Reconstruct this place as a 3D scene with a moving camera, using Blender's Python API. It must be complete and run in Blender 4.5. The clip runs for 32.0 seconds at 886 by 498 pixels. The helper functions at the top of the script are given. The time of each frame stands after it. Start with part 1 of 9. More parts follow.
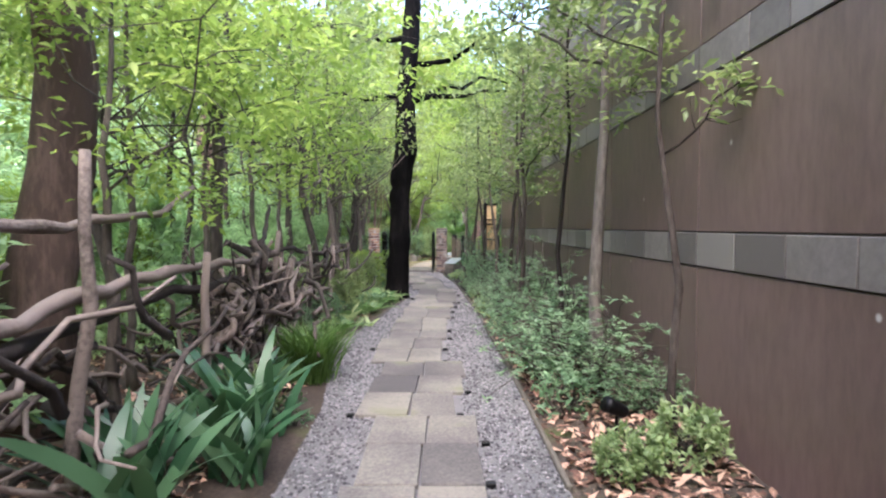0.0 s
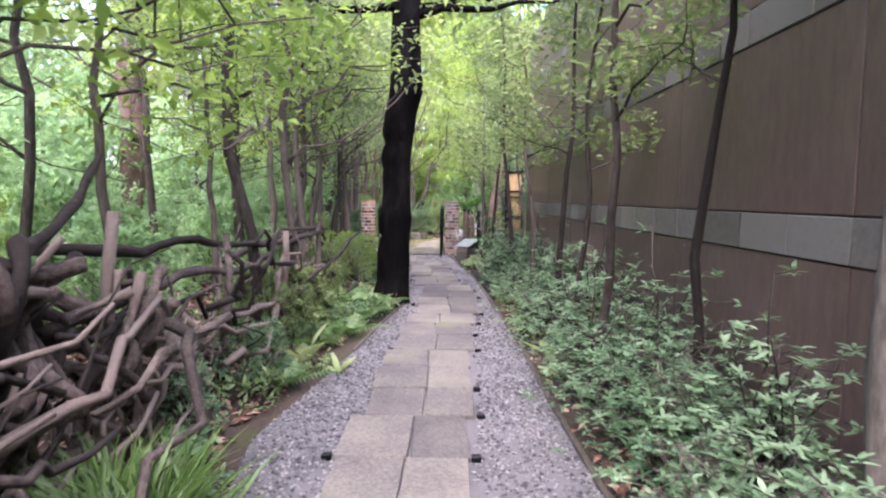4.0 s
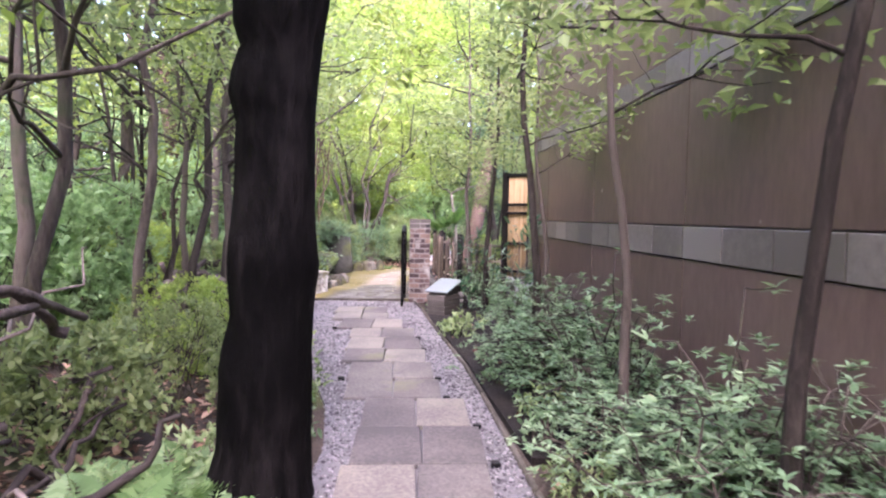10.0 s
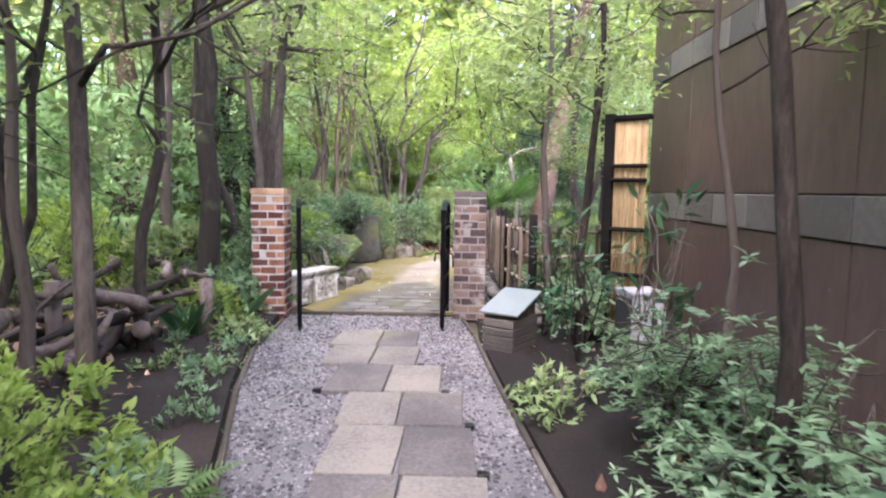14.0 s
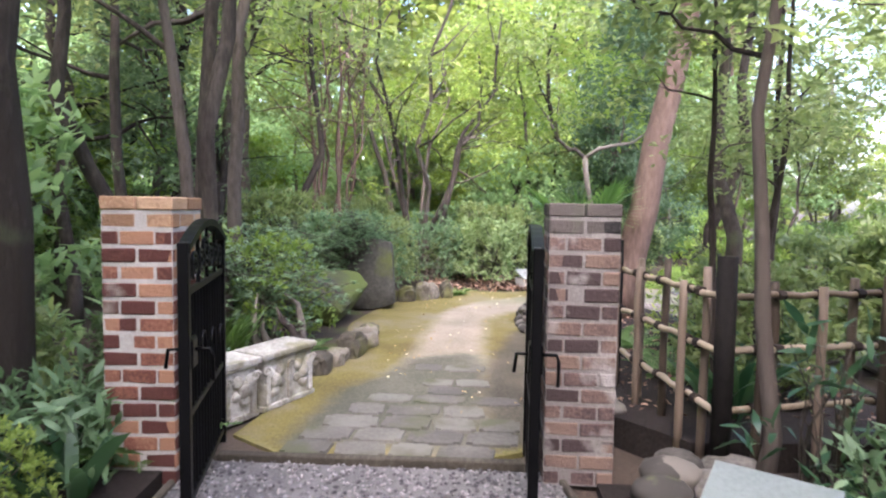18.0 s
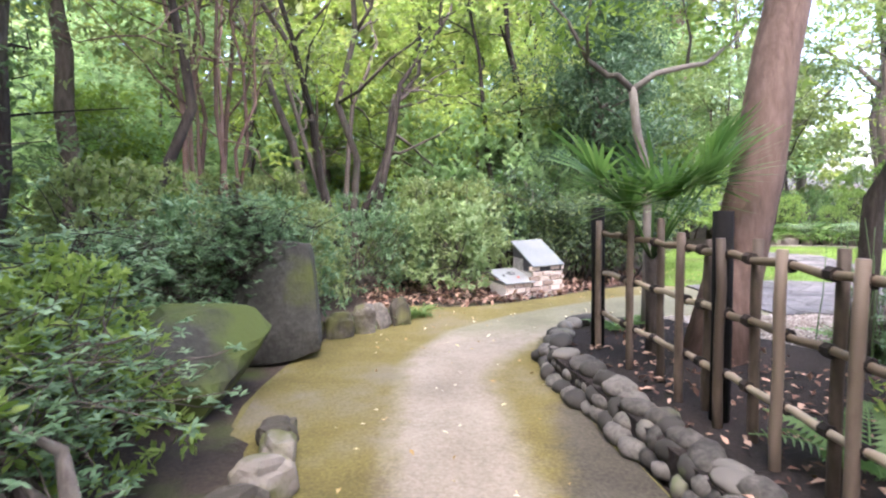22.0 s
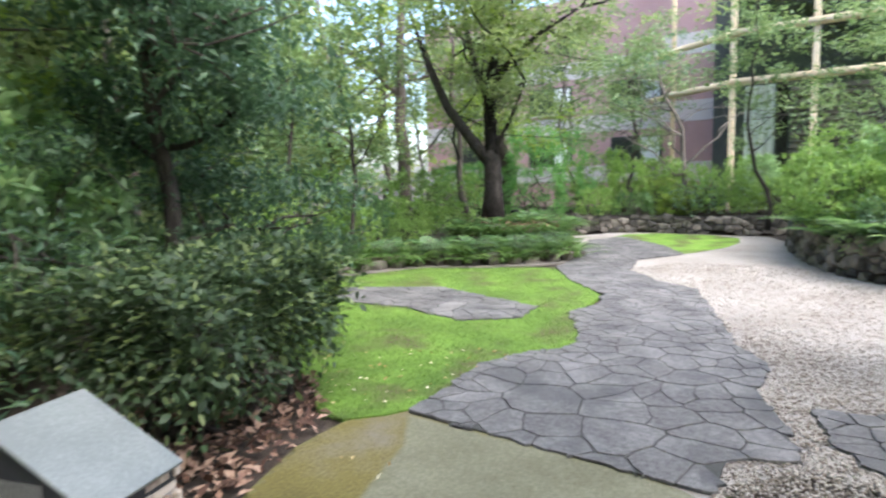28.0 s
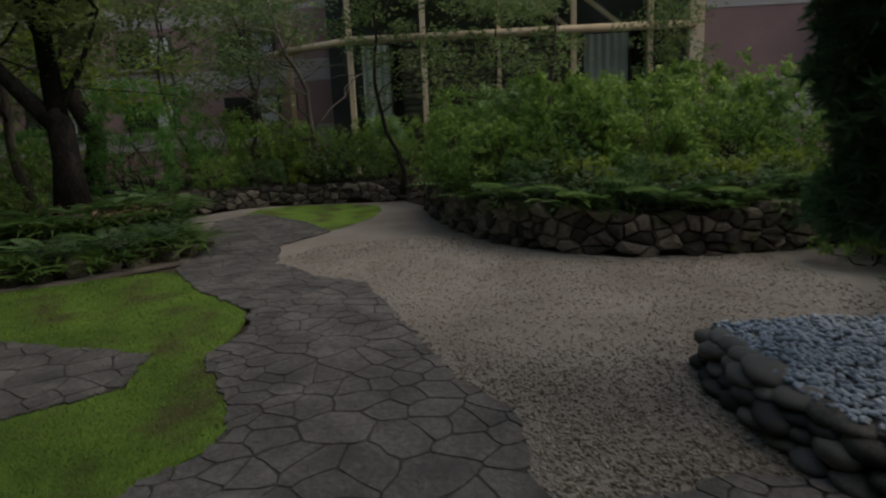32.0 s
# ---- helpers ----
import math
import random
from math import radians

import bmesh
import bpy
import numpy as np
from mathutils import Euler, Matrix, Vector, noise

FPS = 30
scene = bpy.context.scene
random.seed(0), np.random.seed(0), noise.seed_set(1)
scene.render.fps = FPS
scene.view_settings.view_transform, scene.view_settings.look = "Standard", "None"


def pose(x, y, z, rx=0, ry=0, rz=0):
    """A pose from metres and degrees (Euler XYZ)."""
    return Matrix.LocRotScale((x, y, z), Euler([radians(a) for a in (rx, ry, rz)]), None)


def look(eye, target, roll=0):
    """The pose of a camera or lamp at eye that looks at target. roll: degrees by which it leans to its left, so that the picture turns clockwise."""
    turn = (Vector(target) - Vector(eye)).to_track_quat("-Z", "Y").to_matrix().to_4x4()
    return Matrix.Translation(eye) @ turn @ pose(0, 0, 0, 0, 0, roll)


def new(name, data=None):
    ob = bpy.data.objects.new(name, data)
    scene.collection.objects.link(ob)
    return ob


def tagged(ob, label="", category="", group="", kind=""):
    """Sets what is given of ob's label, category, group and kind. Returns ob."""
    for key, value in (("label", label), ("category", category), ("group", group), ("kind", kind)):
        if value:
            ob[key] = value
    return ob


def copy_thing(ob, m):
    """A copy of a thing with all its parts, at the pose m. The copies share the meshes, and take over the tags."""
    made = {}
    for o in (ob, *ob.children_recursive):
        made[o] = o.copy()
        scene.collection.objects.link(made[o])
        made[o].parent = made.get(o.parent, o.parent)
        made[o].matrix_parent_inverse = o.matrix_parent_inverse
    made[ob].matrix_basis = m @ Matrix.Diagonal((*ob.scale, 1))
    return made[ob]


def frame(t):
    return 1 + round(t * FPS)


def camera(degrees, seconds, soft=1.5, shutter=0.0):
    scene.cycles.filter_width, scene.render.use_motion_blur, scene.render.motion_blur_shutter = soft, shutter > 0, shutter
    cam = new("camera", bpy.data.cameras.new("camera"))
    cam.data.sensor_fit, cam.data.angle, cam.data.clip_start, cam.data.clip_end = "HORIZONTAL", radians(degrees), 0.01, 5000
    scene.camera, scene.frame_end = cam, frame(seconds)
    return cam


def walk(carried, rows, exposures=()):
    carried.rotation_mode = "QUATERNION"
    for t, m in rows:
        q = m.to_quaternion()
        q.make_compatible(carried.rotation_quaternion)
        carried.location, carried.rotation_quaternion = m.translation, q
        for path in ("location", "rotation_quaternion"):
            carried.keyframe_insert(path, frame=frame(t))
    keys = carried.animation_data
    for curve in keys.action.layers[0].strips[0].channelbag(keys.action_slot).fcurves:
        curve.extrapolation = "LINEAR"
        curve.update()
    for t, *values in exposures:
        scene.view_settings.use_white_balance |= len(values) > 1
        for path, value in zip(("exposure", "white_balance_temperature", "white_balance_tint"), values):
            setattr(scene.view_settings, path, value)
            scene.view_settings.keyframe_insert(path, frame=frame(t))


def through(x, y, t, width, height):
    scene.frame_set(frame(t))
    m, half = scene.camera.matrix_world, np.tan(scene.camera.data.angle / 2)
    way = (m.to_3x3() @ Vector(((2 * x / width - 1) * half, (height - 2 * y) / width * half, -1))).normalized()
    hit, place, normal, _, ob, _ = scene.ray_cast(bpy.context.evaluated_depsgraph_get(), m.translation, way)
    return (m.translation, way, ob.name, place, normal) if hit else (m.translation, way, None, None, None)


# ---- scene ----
cam = camera(72.0, 32.0, soft=2.2, shutter=0.3)

PATH = [
    (0.0, 0.0, 0.0, 1.5, 87.9, 0.0, 0.0),
    (0.5, -0.023, 0.502, 1.527, 87.8, -0.3, 0.0),
    (1.0, -0.091, 1.003, 1.532, 86.7, -0.1, -0.2),
    (1.5, -0.046, 1.55, 1.534, 86.1, -0.2, -0.1),
    (2.0, -0.046, 2.006, 1.518, 85.6, -0.3, 0.0),
    (2.5, -0.046, 2.485, 1.523, 85.6, -0.4, -0.3),
    (3.0, -0.023, 2.964, 1.528, 85.5, -0.8, 0.9),
    (3.5, -0.091, 3.42, 1.534, 85.2, -0.5, 0.5),
    (5.5, -0.205, 5.198, 1.537, 85.5, -0.7, 0.6),
    (6.0, -0.251, 5.632, 1.521, 85.6, -0.7, 0.0),
    (6.5, -0.274, 6.11, 1.504, 85.1, -0.5, -1.9),
    (7.0, -0.274, 6.566, 1.51, 84.7, -0.3, -2.9),
    (7.5, -0.296, 7.045, 1.515, 84.7, 0.3, -4.0),
    (8.0, -0.274, 7.547, 1.497, 85.0, -0.6, -4.3),
    (8.5, -0.251, 8.048, 1.478, 85.8, -1.3, -5.2),
    (9.0, -0.228, 8.55, 1.483, 86.6, -1.2, -5.7),
    (9.5, -0.182, 9.074, 1.509, 86.8, -1.9, -4.1),
    (10.0, -0.205, 9.553, 1.492, 87.0, -1.1, -3.0),
    (10.5, -0.182, 10.055, 1.473, 86.4, -1.4, -1.0),
    (11.0, -0.182, 10.534, 1.479, 85.8, -0.7, -1.2),
    (11.5, -0.16, 11.035, 1.46, 85.6, -0.9, -0.7),
    (12.0, -0.16, 11.491, 1.466, 86.0, -1.5, 2.0),
    (12.5, -0.182, 11.924, 1.473, 86.1, -1.3, 2.9),
    (13.0, -0.137, 12.38, 1.479, 85.4, -1.2, 2.7),
    (13.5, -0.16, 12.836, 1.463, 84.4, -0.7, 1.3),
    (15.5, -0.296, 14.683, 1.463, 85.2, -0.3, 2.0),
    (16.0, -0.342, 15.116, 1.47, 86.8, 0.3, 2.5),
    (16.5, -0.41, 15.572, 1.453, 87.1, 0.5, 3.2),
    (17.0, -0.433, 16.074, 1.458, 85.7, -1.4, 6.2),
    (17.5, -0.547, 16.507, 1.442, 85.0, 0.1, 3.2),
    (18.0, -0.593, 16.986, 1.424, 86.0, -0.9, 3.1),
    (18.5, -0.684, 17.442, 1.408, 86.5, -0.8, 2.5),
    (19.0, -0.775, 17.875, 1.415, 86.2, 0.1, 1.3),
    (19.5, -0.821, 18.308, 1.422, 85.6, -0.5, 1.7),
    (20.0, -0.935, 18.719, 1.406, 84.8, 0.6, -1.2),
    (20.5, -1.003, 19.129, 1.369, 84.0, 1.1, -2.4),
    (21.0, -1.049, 19.54, 1.376, 84.0, 0.4, -3.5),
    (21.5, -1.117, 19.973, 1.361, 84.2, 1.2, -6.0),
    (22.0, -1.117, 20.383, 1.323, 84.6, 1.2, -5.1),
    (22.5, -1.094, 20.839, 1.352, 84.4, 1.3, -6.4),
    (23.0, -1.117, 21.272, 1.381, 84.2, 1.5, -7.5),
    (23.5, -1.117, 21.751, 1.364, 83.9, 1.0, -3.8),
    (24.0, -1.117, 22.23, 1.346, 85.1, 1.3, -7.7),
    (24.5, -1.094, 22.686, 1.329, 83.1, 0.7, -11.2),
    (26.5, -1.0, 24.15, 1.53, 84.4, 3.2, -26.3),
    (27.0, -0.8, 24.605, 1.546, 84.3, 3.1, -34.6),
    (27.5, -0.501, 25.002, 1.565, 83.7, 1.7, -41.9),
    (28.0, -0.242, 25.398, 1.573, 83.4, 1.5, -52.7),
    (28.5, 0.013, 25.642, 1.581, 82.9, 1.4, -65.1),
    (29.0, 0.213, 25.82, 1.617, 81.7, 1.2, -74.7),
    (29.5, 0.325, 25.976, 1.625, 80.4, 1.0, -84.9),
    (30.0, 0.386, 26.065, 1.629, 78.9, 1.0, -92.7),
    (30.5, 0.558, 26.086, 1.601, 78.2, 1.0, -95.7),
    (31.0, 0.954, 26.134, 1.613, 78.3, 1.6, -94.0),
    (31.5, 1.386, 26.283, 1.589, 78.6, 2.2, -91.1),
    (32.0, 1.878, 26.411, 1.589, 78.9, 2.5, -87.4),
]
EXPOSURES = [(0.0, 3.12, 6050, 16.0), (2.0, 3.15, 6150, 22.0), (4.0, 3.26, 5950, 28.0), (6.0, 3.34, 6050, 32.0), (8.0, 3.56, 6100, 32.0), (10.0, 3.7, 6050, 38.0), (12.0, 3.78, 6100, 28.0), (14.0, 3.55, 6050, 26.0), (16.0, 3.45, 6000, 24.0), (17.0, 3.33, 6100, 22.0), (19.0, 3.22, 6200, 24.0), (21.0, 3.2, 6250, 16.0), (22.0, 3.2, 6050, 23.0), (23.0, 3.16, 5800, 25.0), (24.5, 3.2, 5800, 23.0), (26.5, 2.7, 6050, 6.0), (28.0, 2.38, 6050, 8.0), (29.0, 2.42, 6700, 6.0), (30.0, 1.9, 7000, 1.0), (31.0, 0.86, 7000, 1.0), (32.0, -0.66, 6900, 6.0)]
walk(cam, [(r[0], pose(*r[1:])) for r in PATH], EXPOSURES)

# ---- sky and sun: a bright overcast day ----
world = bpy.data.worlds.new("overcast_sky")
scene.world = world
world.use_nodes = True
wn, wl = world.node_tree.nodes, world.node_tree.links
wn.clear()
sky = wn.new("ShaderNodeTexSky")
sky.sky_type, sky.sun_disc = "NISHITA", False
sky.sun_elevation, sky.sun_rotation = radians(58), radians(184)
sky.air_density, sky.dust_density, sky.ozone_density = 1.0, 3.5, 1.0
sky_bg = wn.new("ShaderNodeBackground")
sky_bg.inputs["Strength"].default_value = 0.15
sky_out = wn.new("ShaderNodeOutputWorld")
wl.new(sky.outputs[0], sky_bg.inputs["Color"])
wl.new(sky_bg.outputs[0], sky_out.inputs["Surface"])

sun_data = bpy.data.lights.new("sun", "SUN")
sun_data.energy, sun_data.angle, sun_data.color = 0.95, radians(65), (1.0, 0.97, 0.92)
sun = new("sun", sun_data)
sun.matrix_world = look((0, 0, 30), (-30 * math.cos(radians(58)) * math.sin(radians(184)), -30 * math.cos(radians(58)) * math.cos(radians(184)), 30 - 30 * math.sin(radians(58))))

# ---- materials ----
def graph(name):
    m = bpy.data.materials.new(name)
    m.use_nodes = True
    n, l = m.node_tree.nodes, m.node_tree.links
    n.clear()
    return m, n, l


def ramp_node(n, colours):
    r = n.new("ShaderNodeValToRGB")
    e = r.color_ramp.elements
    while len(e) < len(colours):
        e.new(0.5)
    for k, c in enumerate(colours):
        e[k].position = 0.15 + 0.7 * k / max(1, len(colours) - 1)
        e[k].color = (*c, 1)
    return r


def surface(name, colours, big=1.5, fine=30.0, rough=0.85, bump=0.4, depth=0.01, metal=0.0, vary=0.25, stretch=(1, 1, 1), island=False, spec=0.3, moss=None, moss_at=0.55, glint_dots=None):
    """A worn surface: two scales of noise pick from the colours, the fine one gives relief; single pieces differ a little."""
    m, n, l = graph(name)
    geo = n.new("ShaderNodeNewGeometry")
    mp = n.new("ShaderNodeMapping")
    mp.inputs["Scale"].default_value = stretch
    l.new(geo.outputs["Position"], mp.inputs["Vector"])
    a, b = n.new("ShaderNodeTexNoise"), n.new("ShaderNodeTexNoise")
    a.inputs["Scale"].default_value, a.inputs["Detail"].default_value = big, 4
    b.inputs["Scale"].default_value, b.inputs["Detail"].default_value, b.inputs["Roughness"].default_value = fine, 5, 0.65
    l.new(mp.outputs[0], a.inputs["Vector"]), l.new(mp.outputs[0], b.inputs["Vector"])
    mix = n.new("ShaderNodeMix")
    mix.data_type, mix.inputs[0].default_value = "FLOAT", 0.5
    l.new(a.outputs[0], mix.inputs[2]), l.new(b.outputs[0], mix.inputs[3])
    if island:
        rnd = geo.outputs["Random Per Island"]
    else:
        rnd = n.new("ShaderNodeObjectInfo").outputs["Random"]
    shift = n.new("ShaderNodeMath")
    shift.operation, shift.inputs[1].default_value = "MULTIPLY_ADD", vary
    shift.inputs[2].default_value = -vary / 2
    l.new(rnd, shift.inputs[0])
    add = n.new("ShaderNodeMath")
    add.operation = "ADD"
    l.new(mix.outputs[0], add.inputs[0]), l.new(shift.outputs[0], add.inputs[1])
    wide = n.new("ShaderNodeMapRange")
    wide.inputs[1].default_value, wide.inputs[2].default_value = 0.3, 0.7
    l.new(add.outputs[0], wide.inputs[0])
    r = ramp_node(n, colours)
    l.new(wide.outputs[0], r.inputs[0])
    col = r.outputs[0]
    if moss:
        c = n.new("ShaderNodeTexNoise")
        c.inputs["Scale"].default_value, c.inputs["Detail"].default_value = big * 0.8 + 0.3, 6
        l.new(geo.outputs["Position"], c.inputs["Vector"])
        cut = n.new("ShaderNodeMapRange")
        cut.inputs[1].default_value, cut.inputs[2].default_value = moss_at - 0.06, moss_at + 0.08
        l.new(c.outputs[0], cut.inputs[0])
        mm = n.new("ShaderNodeMix")
        mm.data_type = "RGBA"
        mm.inputs[7].default_value = (*moss, 1)
        l.new(cut.outputs[0], mm.inputs[0]), l.new(col, mm.inputs[6])
        col = mm.outputs[2]
    # pale dots painted in for sky glints on the polished stone
    if glint_dots:
        vo = n.new("ShaderNodeTexVoronoi")
        vo.inputs["Scale"].default_value = 1.9
        l.new(geo.outputs["Position"], vo.inputs["Vector"])
        dot = n.new("ShaderNodeMapRange")
        dot.inputs[1].default_value, dot.inputs[2].default_value = 0.05, 0.025
        l.new(vo.outputs["Distance"], dot.inputs[0])
        sp = n.new("ShaderNodeMix")
        sp.data_type = "RGBA"
        sp.inputs[7].default_value = (*glint_dots, 1)
        l.new(dot.outputs[0], sp.inputs[0]), l.new(col, sp.inputs[6])
        col = sp.outputs[2]
    p = n.new("ShaderNodeBsdfPrincipled")
    p.inputs["Roughness"].default_value, p.inputs["Metallic"].default_value = rough, metal
    p.inputs["Specular IOR Level"].default_value = spec
    l.new(col, p.inputs["Base Color"])
    bp = n.new("ShaderNodeBump")
    bp.inputs["Strength"].default_value, bp.inputs["Distance"].default_value = bump, depth
    l.new(b.outputs[0], bp.inputs["Height"])
    l.new(bp.outputs[0], p.inputs["Normal"])
    o = n.new("ShaderNodeOutputMaterial")
    l.new(p.outputs[0], o.inputs["Surface"])
    return m


def leafy(name, colours, through=0.45, rough=0.5, glow=1.6):
    """Leaves: each one its own tint, some light passing through."""
    m, n, l = graph(name)
    geo = n.new("ShaderNodeNewGeometry")
    noi = n.new("ShaderNodeTexNoise")
    noi.inputs["Scale"].default_value = 0.8
    l.new(geo.outputs["Position"], noi.inputs["Vector"])
    mix = n.new("ShaderNodeMix")
    mix.data_type, mix.inputs[0].default_value = "FLOAT", 0.4
    l.new(geo.outputs["Random Per Island"], mix.inputs[2]), l.new(noi.outputs[0], mix.inputs[3])
    own = n.new("ShaderNodeMix")
    own.data_type, own.inputs[0].default_value = "FLOAT", 0.3
    l.new(mix.outputs[0], own.inputs[2]), l.new(n.new("ShaderNodeObjectInfo").outputs["Random"], own.inputs[3])
    r = ramp_node(n, colours)
    l.new(own.outputs[0], r.inputs[0])
    p = n.new("ShaderNodeBsdfPrincipled")
    p.inputs["Roughness"].default_value, p.inputs["Specular IOR Level"].default_value = rough, 0.35
    l.new(r.outputs[0], p.inputs["Base Color"])
    t = n.new("ShaderNodeBsdfTranslucent")
    tint = n.new("ShaderNodeMix")
    tint.data_type, tint.blend_type, tint.inputs[0].default_value = "RGBA", "MULTIPLY", 1.0
    tint.inputs[7].default_value = (glow, glow, glow * 0.78, 1)
    l.new(r.outputs[0], tint.inputs[6]), l.new(tint.outputs[2], t.inputs["Color"])
    s = n.new("ShaderNodeMixShader")
    s.inputs[0].default_value = through
    l.new(p.outputs[0], s.inputs[1]), l.new(t.outputs[0], s.inputs[2])
    o = n.new("ShaderNodeOutputMaterial")
    l.new(s.outputs[0], o.inputs["Surface"])
    return m


